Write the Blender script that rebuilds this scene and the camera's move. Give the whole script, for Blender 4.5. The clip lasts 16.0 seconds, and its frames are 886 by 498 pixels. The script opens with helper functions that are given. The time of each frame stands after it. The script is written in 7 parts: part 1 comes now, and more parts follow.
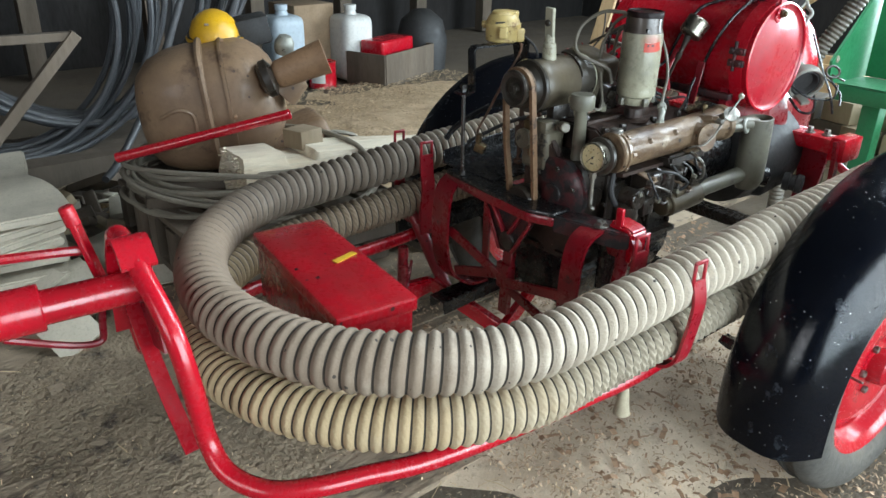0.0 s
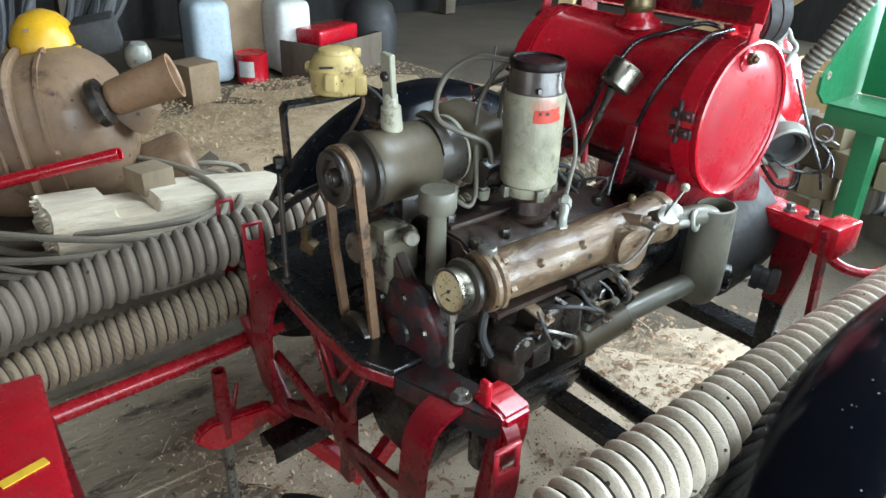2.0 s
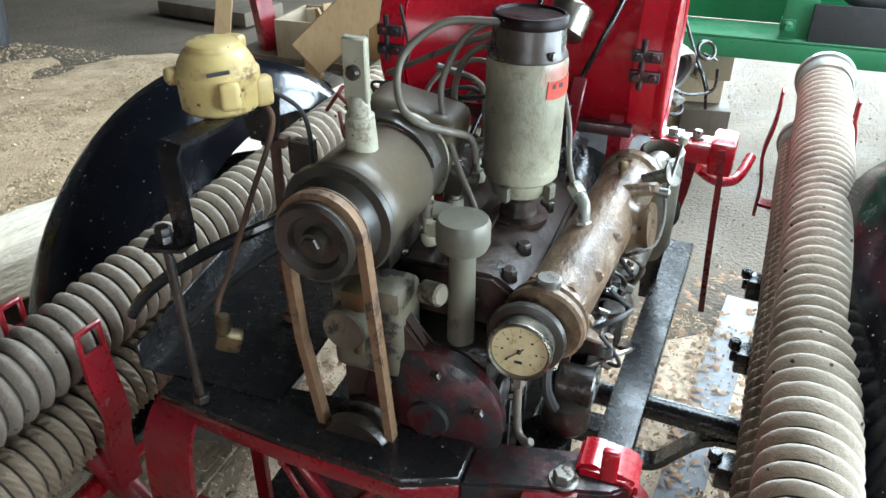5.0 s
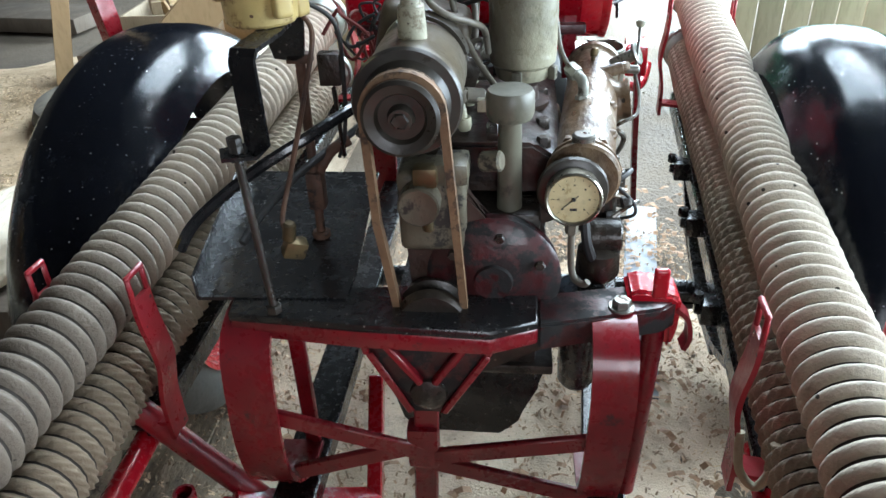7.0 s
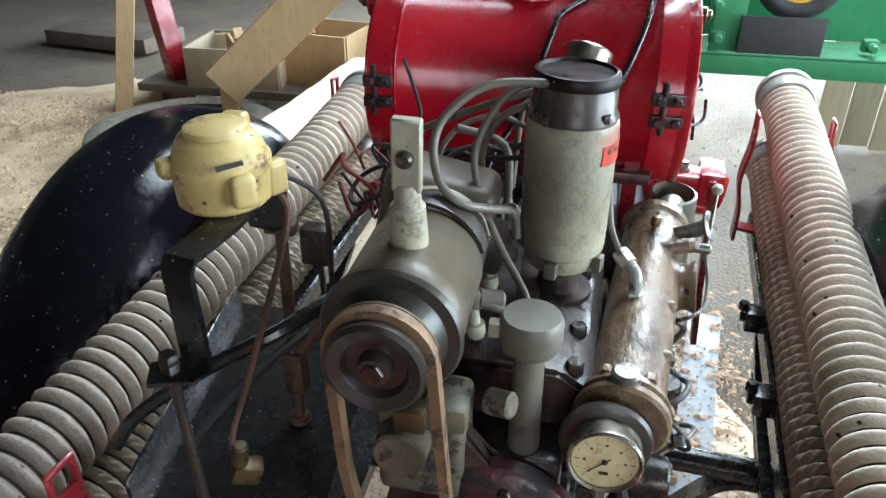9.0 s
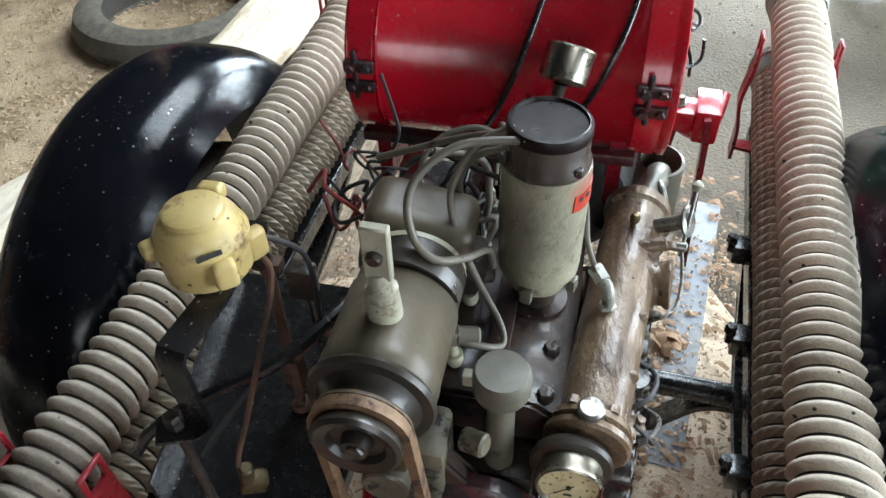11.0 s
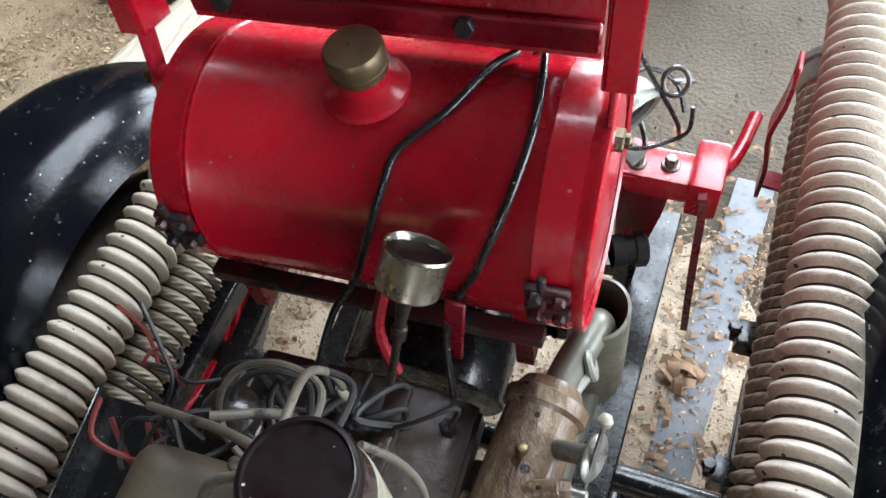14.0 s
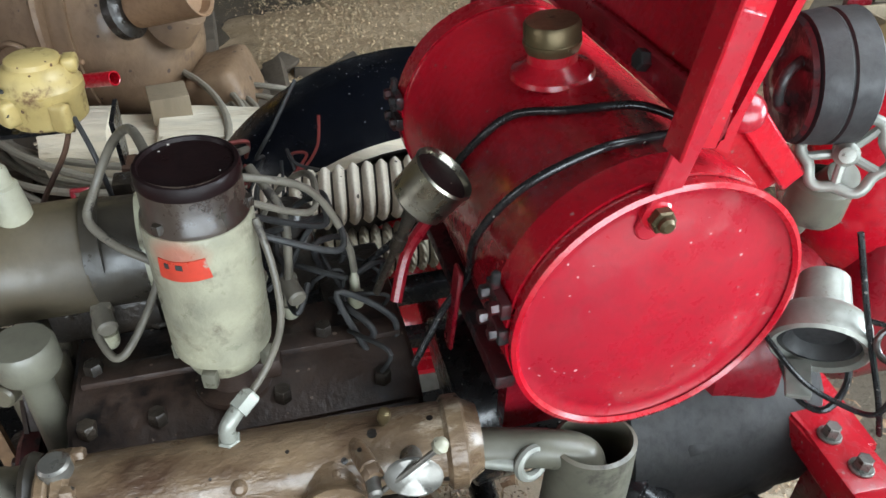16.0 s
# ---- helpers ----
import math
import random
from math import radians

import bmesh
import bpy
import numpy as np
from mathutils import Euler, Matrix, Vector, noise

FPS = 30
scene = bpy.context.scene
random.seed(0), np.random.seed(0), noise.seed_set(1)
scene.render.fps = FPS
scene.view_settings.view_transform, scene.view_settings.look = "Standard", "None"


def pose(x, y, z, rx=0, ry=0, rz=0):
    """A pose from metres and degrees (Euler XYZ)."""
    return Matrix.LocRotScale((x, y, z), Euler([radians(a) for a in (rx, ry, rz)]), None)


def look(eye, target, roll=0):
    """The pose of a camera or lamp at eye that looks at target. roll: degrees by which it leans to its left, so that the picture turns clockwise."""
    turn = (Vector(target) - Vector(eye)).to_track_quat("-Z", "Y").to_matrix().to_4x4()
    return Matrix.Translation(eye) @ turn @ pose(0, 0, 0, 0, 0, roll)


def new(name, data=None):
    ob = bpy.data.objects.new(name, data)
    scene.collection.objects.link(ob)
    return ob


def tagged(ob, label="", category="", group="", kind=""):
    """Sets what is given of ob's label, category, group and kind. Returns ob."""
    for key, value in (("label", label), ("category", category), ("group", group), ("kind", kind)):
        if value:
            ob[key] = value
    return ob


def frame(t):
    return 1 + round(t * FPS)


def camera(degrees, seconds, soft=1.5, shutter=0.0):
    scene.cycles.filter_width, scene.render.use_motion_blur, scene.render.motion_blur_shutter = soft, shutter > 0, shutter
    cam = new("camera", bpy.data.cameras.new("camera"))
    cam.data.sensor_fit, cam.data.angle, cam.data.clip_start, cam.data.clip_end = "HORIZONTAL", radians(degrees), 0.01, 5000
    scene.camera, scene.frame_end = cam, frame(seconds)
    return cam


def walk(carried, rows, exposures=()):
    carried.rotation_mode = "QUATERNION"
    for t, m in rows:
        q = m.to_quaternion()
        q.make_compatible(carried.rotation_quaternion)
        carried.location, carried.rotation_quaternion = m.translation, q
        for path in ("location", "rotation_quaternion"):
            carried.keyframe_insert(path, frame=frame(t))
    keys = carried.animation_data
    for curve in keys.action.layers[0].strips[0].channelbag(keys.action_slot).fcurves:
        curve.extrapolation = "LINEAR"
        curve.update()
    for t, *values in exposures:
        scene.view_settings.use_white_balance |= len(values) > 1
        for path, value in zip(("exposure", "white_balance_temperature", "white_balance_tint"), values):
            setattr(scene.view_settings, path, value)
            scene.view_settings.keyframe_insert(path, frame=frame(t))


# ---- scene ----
cam = camera(61.7, 16.0)
PATH = [
    (0, (1.466, -1.32, 1.583), (0.063, -0.169, 0.745), 1.0),
    (0.5, (1.344, -1.108, 1.579), (-0.022, 0.077, 0.725), 1.4),
    (1, (1.251, -0.935, 1.591), (-0.088, 0.277, 0.73), 1.7),
    (1.5, (1.165, -0.749, 1.595), (-0.18, 0.447, 0.723), 2.0),
    (2, (1.074, -0.532, 1.618), (-0.283, 0.627, 0.715), 1.9),
    (2.5, (0.986, -0.415, 1.614), (-0.368, 0.722, 0.68), 1.7),
    (3, (0.827, -0.383, 1.598), (-0.494, 0.759, 0.623), 1.1),
    (3.5, (0.652, -0.39, 1.586), (-0.507, 0.899, 0.589), 1.1),
    (4, (0.54, -0.4, 1.572), (-0.407, 1.037, 0.553), 1.4),
    (4.2, (0.524, -0.413, 1.566), (-0.35, 1.071, 0.549), 1.2),
    (6.3, (0.189, -0.723, 1.511), (-0.07, 0.98, 0.494), -1.1),
    (6.5, (0.177, -0.734, 1.495), (-0.058, 0.967, 0.471), -1.6),
    (7, (0.168, -0.76, 1.473), (-0.031, 0.94, 0.439), -2.5),
    (7.5, (0.153, -0.734, 1.474), (-0.028, 0.991, 0.477), -1.9),
    (8, (0.147, -0.621, 1.482), (-0.07, 1.133, 0.546), -1.0),
    (8.5, (0.159, -0.501, 1.508), (-0.118, 1.244, 0.57), -0.1),
    (9, (0.196, -0.415, 1.575), (-0.164, 1.286, 0.586), 0.2),
    (9.2, (0.215, -0.397, 1.613), (-0.178, 1.268, 0.577), -0.5),
    (11.3, (0.217, -0.234, 1.838), (-0.122, 1.145, 0.431), -2.4),
    (11.5, (0.244, -0.191, 1.858), (-0.144, 1.152, 0.427), -3.0),
    (12, (0.302, -0.067, 1.89), (-0.177, 1.161, 0.386), -5.7),
    (12.5, (0.32, -0.004, 1.904), (-0.174, 1.151, 0.348), -10.1),
    (13, (0.341, 0.113, 1.888), (-0.119, 1.183, 0.261), -13.6),
    (13.5, (0.375, 0.232, 1.904), (-0.084, 1.255, 0.248), -14.3),
    (14, (0.4, 0.318, 1.883), (-0.133, 1.368, 0.267), -11.6),
    (14.5, (0.483, 0.407, 1.793), (-0.281, 1.42, 0.246), -6.5),
    (15, (0.616, 0.461, 1.741), (-0.429, 1.284, 0.247), -4.2),
    (15.5, (0.736, 0.495, 1.725), (-0.596, 1.119, 0.369), -1.9),
    (16, (0.823, 0.509, 1.698), (-0.703, 0.961, 0.487), 1.6),
]
walk(cam, [(t, look(eye, target, roll)) for t, eye, target, roll in PATH],
     exposures=[(0, -0.35, 6350, 10), (2.5, 0.0, 6150, 9), (4, 0.08, 6150, 9), (6.5, 0.32, 6050, 10), (9, 0.12, 6150, 11), (11.5, -0.15, 6450, 13), (12.5, -0.22, 6500, 14), (13.5, -0.1, 6450, 16), (14.5, -0.2, 6450, 18), (15, -0.3, 6450, 18), (16, -0.5, 6450, 13)])

# ---- light ----
world = bpy.data.worlds.new("sky")
scene.world = world
world.use_nodes = True
_n = world.node_tree.nodes
_bg = _n["Background"]
_sky = _n.new("ShaderNodeTexSky")
_sky.sky_type, _sky.sun_disc = "NISHITA", False
_sky.sun_elevation, _sky.sun_rotation = radians(38), radians(70)
_sky.air_density, _sky.dust_density = 1.0, 4.0
world.node_tree.links.new(_sky.outputs[0], _bg.inputs[0])
_bg.inputs[1].default_value = 0.12


def lamp(name, kind, m, energy, color=(1, 1, 1), size=1.0, size_y=1.0):
    d = bpy.data.lights.new(name, kind)
    d.energy, d.color = energy, color
    if kind == "AREA":
        d.shape, d.size, d.size_y = "RECTANGLE", size, size_y
    else:
        d.angle = radians(size)
    ob = new(name, d)
    ob.matrix_world = m
    return ob


lamp("sun", "SUN", look((4, 9, 9), (0, 0, 0)), 0.5, (1, 0.95, 0.88), 25)
lamp("skylight_north", "AREA", look((2.1, 8.3, 2.2), (0.6, 0, 0.4)), 1750, (0.78, 0.925, 1.0), 5.6, 3.4)
# Unseen overhead fill, added to brighten floor, tank and hose tops.
lamp("roof_light", "AREA", look((1.1, 3.4, 4.18), (1.1, 3.2, 0)), 400, (0.78, 0.925, 1.0), 2.6, 3.2)
lamp("skylight_east", "AREA", look((5.9, 1.2, 1.95), (-2, 1.2, 0.7)), 1050, (0.78, 0.925, 1.0), 7.4, 3.4)
# Unseen fill from the south, added to lift south-facing surfaces.
lamp("skylight_south", "AREA", look((1.6, -5.4, 2.2), (0.4, 2, 0.6)), 100, (0.95, 0.98, 1.0), 2.6, 2.2)

# ---- materials ----


def mat(name, c1, c2, rough=0.5, metal=0.0, scale=6.0, fine=70.0, bump=0.15, spot=None, spot_at=0.62, spot_scale=14.0, spot_rough=0.8,
        coat=0.0, dust=0.0, dust_color=(0.33, 0.28, 0.2), rnd=0.0, stretch=(1, 1, 1), dist=0.004, spec=0.5, patch=None, wet=0.0, fleck=None, fleck_scale=60.0, fleck_share=0.3, island=0.0, soft=0.06):
    m = bpy.data.materials.new(name)
    m.use_nodes = True
    nt = m.node_tree
    nd, lk = nt.nodes, nt.links
    b = nd["Principled BSDF"]
    tc = nd.new("ShaderNodeTexCoord")
    mp = nd.new("ShaderNodeMapping")
    mp.inputs["Scale"].default_value = stretch
    lk.new(tc.outputs["Object"], mp.inputs[0])

    def noise_tex(s, detail=5.0, rough_=0.6):
        n = nd.new("ShaderNodeTexNoise")
        n.inputs["Scale"].default_value, n.inputs["Detail"].default_value, n.inputs["Roughness"].default_value = s, detail, rough_
        lk.new(mp.outputs[0], n.inputs["Vector"])
        return n.outputs["Fac"]

    def ramp(fac, lo, hi, a=0.0, z=1.0):
        r = nd.new("ShaderNodeMapRange")
        r.inputs[1].default_value, r.inputs[2].default_value, r.inputs[3].default_value, r.inputs[4].default_value = lo, hi, a, z
        lk.new(fac, r.inputs[0])
        return r.outputs[0]

    def mix(fac, a, c):
        x = nd.new("ShaderNodeMix")
        x.data_type = "RGBA"
        for sock, v in ((x.inputs[0], fac), (x.inputs[6], a), (x.inputs[7], c)):
            if isinstance(v, tuple):
                sock.default_value = (*v, 1)
            elif isinstance(v, float):
                sock.default_value = v
            else:
                lk.new(v, sock)
        return x.outputs[2]

    big, small = noise_tex(scale), noise_tex(fine, 4.0)
    col = mix(ramp(big, 0.32, 0.68), tuple(c1), tuple(c2))
    dark = tuple(0.55 * v for v in c1)
    col = mix(ramp(small, 0.5, 0.8, 0.0, 0.6), col, dark)
    if rnd:
        oi = nd.new("ShaderNodeObjectInfo")
        hs = nd.new("ShaderNodeHueSaturation")
        lk.new(ramp(oi.outputs["Random"], 0, 1, 1 - rnd, 1 + rnd), hs.inputs["Value"])
        lk.new(col, hs.inputs["Color"])
        col = hs.outputs[0]
    if island:
        gi = nd.new("ShaderNodeNewGeometry")
        hs = nd.new("ShaderNodeHueSaturation")
        lk.new(ramp(gi.outputs["Random Per Island"], 0, 1, 1 - island, 1 + island), hs.inputs["Value"])
        lk.new(col, hs.inputs["Color"])
        col = hs.outputs[0]
    uneven = nd.new("ShaderNodeMath")
    uneven.operation = "MULTIPLY_ADD"
    lk.new(ramp(noise_tex(scale * 1.9, 6.0, 0.65), 0.35, 0.7, -0.12, 0.14), uneven.inputs[0])
    uneven.inputs[1].default_value = min(1.0, 2.2 * rough)
    lk.new(ramp(small, 0.3, 0.8, max(rough - 0.07, 0.02), min(rough + 0.14, 1)), uneven.inputs[2])
    uneven.use_clamp = True
    rg = uneven.outputs[0]
    if dust:
        geo = nd.new("ShaderNodeNewGeometry")
        sep = nd.new("ShaderNodeSeparateXYZ")
        lk.new(geo.outputs["Normal"], sep.inputs[0])
        up = ramp(sep.outputs[2], 0.1, 0.95, 0.15, 1.0)
        mul = nd.new("ShaderNodeMath")
        mul.operation = "MULTIPLY"
        lk.new(up, mul.inputs[0])
        lk.new(ramp(noise_tex(scale * 2.3), 0.35, 0.75, 0.2 * dust, dust), mul.inputs[1])
        col = mix(mul.outputs[0], col, dust_color)
        x = nd.new("ShaderNodeMix")
        lk.new(mul.outputs[0], x.inputs[0])
        lk.new(rg, x.inputs[2])
        x.inputs[3].default_value = 0.9
        rg = x.outputs[0]
    if spot:
        s = ramp(noise_tex(spot_scale, 8.0, 0.7), spot_at, spot_at + soft)
        col = mix(s, col, tuple(spot))
        x = nd.new("ShaderNodeMix")
        lk.new(s, x.inputs[0])
        lk.new(rg, x.inputs[2])
        x.inputs[3].default_value = spot_rough
        rg = x.outputs[0]
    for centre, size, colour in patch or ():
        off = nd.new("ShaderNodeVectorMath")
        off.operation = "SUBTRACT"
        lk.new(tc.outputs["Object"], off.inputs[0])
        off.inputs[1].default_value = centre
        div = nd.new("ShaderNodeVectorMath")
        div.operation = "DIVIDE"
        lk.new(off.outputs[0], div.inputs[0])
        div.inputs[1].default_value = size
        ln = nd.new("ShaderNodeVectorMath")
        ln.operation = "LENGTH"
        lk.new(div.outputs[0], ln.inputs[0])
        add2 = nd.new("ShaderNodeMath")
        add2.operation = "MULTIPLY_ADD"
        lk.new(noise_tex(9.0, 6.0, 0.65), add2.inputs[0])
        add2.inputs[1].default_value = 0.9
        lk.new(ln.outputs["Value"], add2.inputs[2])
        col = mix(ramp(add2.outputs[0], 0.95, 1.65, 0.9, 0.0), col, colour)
    if fleck:
        vo = nd.new("ShaderNodeTexVoronoi")
        vo.inputs["Scale"].default_value = fleck_scale
        lk.new(tc.outputs["Object"], vo.inputs["Vector"])
        sp = nd.new("ShaderNodeSeparateColor")
        lk.new(vo.outputs["Color"], sp.inputs[0])
        lt = nd.new("ShaderNodeMath")
        lt.operation = "LESS_THAN"
        lk.new(vo.outputs["Distance"], lt.inputs[0])
        lk.new(ramp(sp.outputs[0], 1 - fleck_share, 1.0, 0.0, 0.3), lt.inputs[1])
        col = mix(lt.outputs[0], col, tuple(fleck))
    lk.new(col, b.inputs["Base Color"])
    lk.new(rg, b.inputs["Roughness"])
    b.inputs["Metallic"].default_value = metal
    b.inputs["Coat Weight"].default_value = coat
    if wet:
        lk.new(ramp(noise_tex(scale * 1.3, 5.0, 0.6), 0.44, 0.58, coat, wet), b.inputs["Coat Weight"])
    b.inputs["Coat Roughness"].default_value = 0.12
    b.inputs["Specular IOR Level"].default_value = spec
    if bump:
        bp = nd.new("ShaderNodeBump")
        bp.inputs["Strength"].default_value, bp.inputs["Distance"].default_value = bump, dist
        add = nd.new("ShaderNodeMath")
        add.operation = "ADD"
        lk.new(big, add.inputs[0])
        lk.new(small, add.inputs[1])
        lk.new(add.outputs[0], bp.inputs["Height"])
        lk.new(bp.outputs[0], b.inputs["Normal"])
    return m


RED = mat("red_paint", (0.47, 0.004, 0.016), (0.36, 0.0035, 0.013), 0.24, 0, 5, 90, 0.07, spot=(0.05, 0.012, 0.012), spot_at=0.71, spot_scale=10, coat=0.25, wet=0.6, dust=0.04, fleck=(0.4, 0.15, 0.14), fleck_scale=120, fleck_share=0.06)
RED_OLD = mat("old_red_paint", (0.24, 0.003, 0.011), (0.125, 0.003, 0.009), 0.3, 0, 7, 80, 0.14, spot=(0.014, 0.009, 0.009), spot_at=0.62, spot_scale=12, spot_rough=0.45, wet=0.5, dust=0.05)
# Soft pink blotches paint in dust and the tank end's reflected haze.
RED_PLATE = mat("dusty_hazed_red_paint", (0.37, 0.008, 0.02), (0.29, 0.006, 0.018), 0.3, 0, 4, 60, 0.08, spot=(0.40, 0.12, 0.115), spot_at=0.58, spot_scale=5, soft=0.3, coat=0.2, wet=0.5, dust=0.08, fleck=(0.5, 0.28, 0.26), fleck_scale=150, fleck_share=0.1)
RED_SCUFF = mat("scuffed_red_paint", (0.33, 0.008, 0.018), (0.20, 0.006, 0.014), 0.33, 0, 12, 80, 0.15, spot=(0.42, 0.2, 0.18), spot_at=0.62, spot_scale=26, soft=0.12, dust=0.10, wet=0.3, fleck=(0.03, 0.01, 0.01), fleck_scale=70, fleck_share=0.15)
RED_DIRTY_DARK = mat("scratched_dark_red", (0.06, 0.006, 0.008), (0.022, 0.007, 0.007), 0.4, 0, 16, 70, 0.35, spot=(0.008, 0.007, 0.007), spot_at=0.48, spot_scale=24, wet=0.4)
# The blue cast in this black paints in the reflected sky.
BLACK = mat("black_gloss_paint", (0.0035, 0.005, 0.010), (0.006, 0.008, 0.014), 0.17, 0, 6, 110, 0.10, spot=(0.045, 0.052, 0.066), spot_at=0.62, spot_scale=9, coat=0.25, spot_rough=0.4, dust=0.012, fleck=(0.5, 0.5, 0.5), fleck_scale=170, fleck_share=0.06)
BLACK_OIL = mat("oily_black_steel", (0.006, 0.0065, 0.008), (0.012, 0.011, 0.011), 0.24, 0.0, 9, 80, 0.14, spot=(0.05, 0.043, 0.036), spot_at=0.68, spot_scale=22, wet=0.4, dust=0.012, fleck=(0.22, 0.2, 0.18), fleck_scale=160, fleck_share=0.1)
GREASE = mat("greasy_cast_iron", (0.010, 0.008, 0.007), (0.034, 0.025, 0.018), 0.34, 0.1, 14, 60, 0.55, spot=(0.09, 0.06, 0.035), spot_at=0.66, spot_scale=26, dust=0.05, dist=0.006, wet=0.7)
HEADMAT = mat("rusty_brown_cast_iron", (0.022, 0.012, 0.0085), (0.048, 0.027, 0.019), 0.48, 0.1, 10, 60, 0.35, spot=(0.008, 0.0065, 0.0065), spot_at=0.5, spot_scale=7, spot_rough=0.3, soft=0.1, dust=0.03, dist=0.006, wet=0.4, fleck=(0.14, 0.1, 0.075), fleck_scale=90, fleck_share=0.1)
MANIF = mat("rust_stained_cast_iron", (0.22, 0.15, 0.088), (0.058, 0.031, 0.018), 0.36, 0.1, 20, 60, 0.7, spot=(0.5, 0.43, 0.33), spot_at=0.60, spot_scale=13, spot_rough=0.5, soft=0.14, dist=0.006, wet=0.55, stretch=(1.0, 0.5, 1.0), fleck=(0.012, 0.009, 0.007), fleck_scale=48, fleck_share=0.3)
GREY = mat("grey_green_enamel", (0.145, 0.138, 0.102), (0.085, 0.08, 0.06), 0.42, 0, 9, 60, 0.14, spot=(0.028, 0.022, 0.018), spot_at=0.57, spot_scale=14, soft=0.14, dust=0.07, wet=0.25)
GENMAT = mat("dusty_olive_enamel", (0.092, 0.072, 0.043), (0.05, 0.039, 0.025), 0.42, 0, 6, 70, 0.16, spot=(0.016, 0.013, 0.011), spot_at=0.61, spot_scale=9, soft=0.1, dust=0.16, dust_color=(0.19, 0.148, 0.095))
GEN_DARK = mat("sooty_olive_enamel", (0.036, 0.03, 0.021), (0.017, 0.014, 0.012), 0.36, 0, 8, 70, 0.2, spot=(0.075, 0.055, 0.035), spot_at=0.64, spot_scale=12, soft=0.1, dust=0.06, dust_color=(0.18, 0.13, 0.085), wet=0.4)
CREAM = mat("chipped_cream_enamel", (0.40, 0.38, 0.27), (0.26, 0.25, 0.19), 0.38, 0, 10, 40, 0.3, spot=(0.16, 0.135, 0.09), spot_at=0.56, spot_scale=17, dust=0.06, wet=0.25, fleck=(0.1, 0.075, 0.055), fleck_scale=170, fleck_share=0.15)
HORN = mat("stained_yellow_plastic", (0.5, 0.385, 0.155), (0.40, 0.29, 0.105), 0.4, 0, 11, 45, 0.15, spot=(0.15, 0.085, 0.035), spot_at=0.55, spot_scale=26, soft=0.1, dust=0.06, fleck=(0.1, 0.05, 0.025), fleck_scale=110, fleck_share=0.12)
DRUM = mat("oily_brown_metal_neck", (0.03, 0.02, 0.016), (0.062, 0.046, 0.034), 0.34, 0.0, 12, 60, 0.15, spot=(0.022, 0.014, 0.011), spot_at=0.52, spot_scale=11, spot_rough=0.25, wet=0.35)
OXIDE = mat("dark_oily_lid", (0.006, 0.0032, 0.0034), (0.011, 0.005, 0.005), 0.4, 0, 8, 60, 0.1, spec=0.2, fleck=(0.4, 0.36, 0.32), fleck_scale=190, fleck_share=0.04)
ORANGE = mat("orange_red_label", (0.5, 0.04, 0.02), (0.36, 0.05, 0.03), 0.4, 0, 14, 60, 0.05, spot=(0.3, 0.2, 0.15), spot_at=0.57, spot_scale=26)
STEEL = mat("worn_steel", (0.26, 0.25, 0.225), (0.13, 0.12, 0.105), 0.34, 0.7, 15, 80, 0.15, spot=(0.06, 0.035, 0.02), spot_at=0.56, spot_scale=25)
CHROME = mat("dull_plated_steel", (0.42, 0.395, 0.33), (0.28, 0.26, 0.21), 0.3, 1.0, 14, 60, 0.12, spot=(0.1, 0.075, 0.05), spot_at=0.6, spot_scale=24, dust=0.15)
BRASS = mat("tarnished_brass", (0.17, 0.125, 0.06), (0.08, 0.06, 0.035), 0.36, 0.7, 14, 70, 0.2, spot=(0.03, 0.022, 0.015), spot_at=0.58, spot_scale=30)
ZINC = mat("grey_zinc_fitting", (0.33, 0.335, 0.29), (0.2, 0.2, 0.175), 0.4, 0.3, 16, 70, 0.15, spot=(0.08, 0.06, 0.045), spot_at=0.6, spot_scale=24)
RUBBER = mat("black_rubber", (0.016, 0.016, 0.017), (0.026, 0.026, 0.026), 0.6, 0, 12, 80, 0.15, dust=0.05)
TYRE = mat("dusty_tyre_rubber", (0.05, 0.048, 0.044), (0.08, 0.075, 0.066), 0.75, 0, 10, 80, 0.3, dust=0.5)
BELT = mat("worn_brown_belt", (0.12, 0.062, 0.03), (0.19, 0.11, 0.055), 0.6, 0, 14, 90, 0.3, spot=(0.045, 0.026, 0.016), spot_at=0.58, spot_scale=18)
CABLE_GREY = mat("grey_rubber_lead", (0.155, 0.137, 0.106), (0.085, 0.074, 0.058), 0.42, 0, 18, 80, 0.1, spot=(0.03, 0.024, 0.02), spot_at=0.58, spot_scale=22, dust=0.05)
RUST = mat("rusty_iron", (0.12, 0.06, 0.034), (0.055, 0.032, 0.024), 0.7, 0.1, 20, 90, 0.5, spot=(0.02, 0.015, 0.013), spot_at=0.57, spot_scale=30, dist=0.003)
RUBBER_WET = mat("oily_black_rubber", (0.010, 0.010, 0.011), (0.018, 0.018, 0.019), 0.2, 0, 14, 80, 0.1, wet=0.6)
WIRE_RED = mat("faded_red_wire", (0.22, 0.03, 0.025), (0.15, 0.03, 0.025), 0.5, 0, 20, 80, 0.05)
DIAL = mat("ivory_dial", (0.66, 0.57, 0.33), (0.55, 0.46, 0.25), 0.4, 0, 20, 90, 0.0, spot=(0.4, 0.3, 0.14), spot_at=0.62, spot_scale=40)
INK = mat("black_ink", (0.02, 0.02, 0.02), (0.03, 0.03, 0.03), 0.6, 0, 20, 90, 0.0)
YELLOW_TAPE = mat("yellow_tape", (0.7, 0.42, 0.03), (0.6, 0.36, 0.03), 0.5, 0, 20, 60, 0.05)
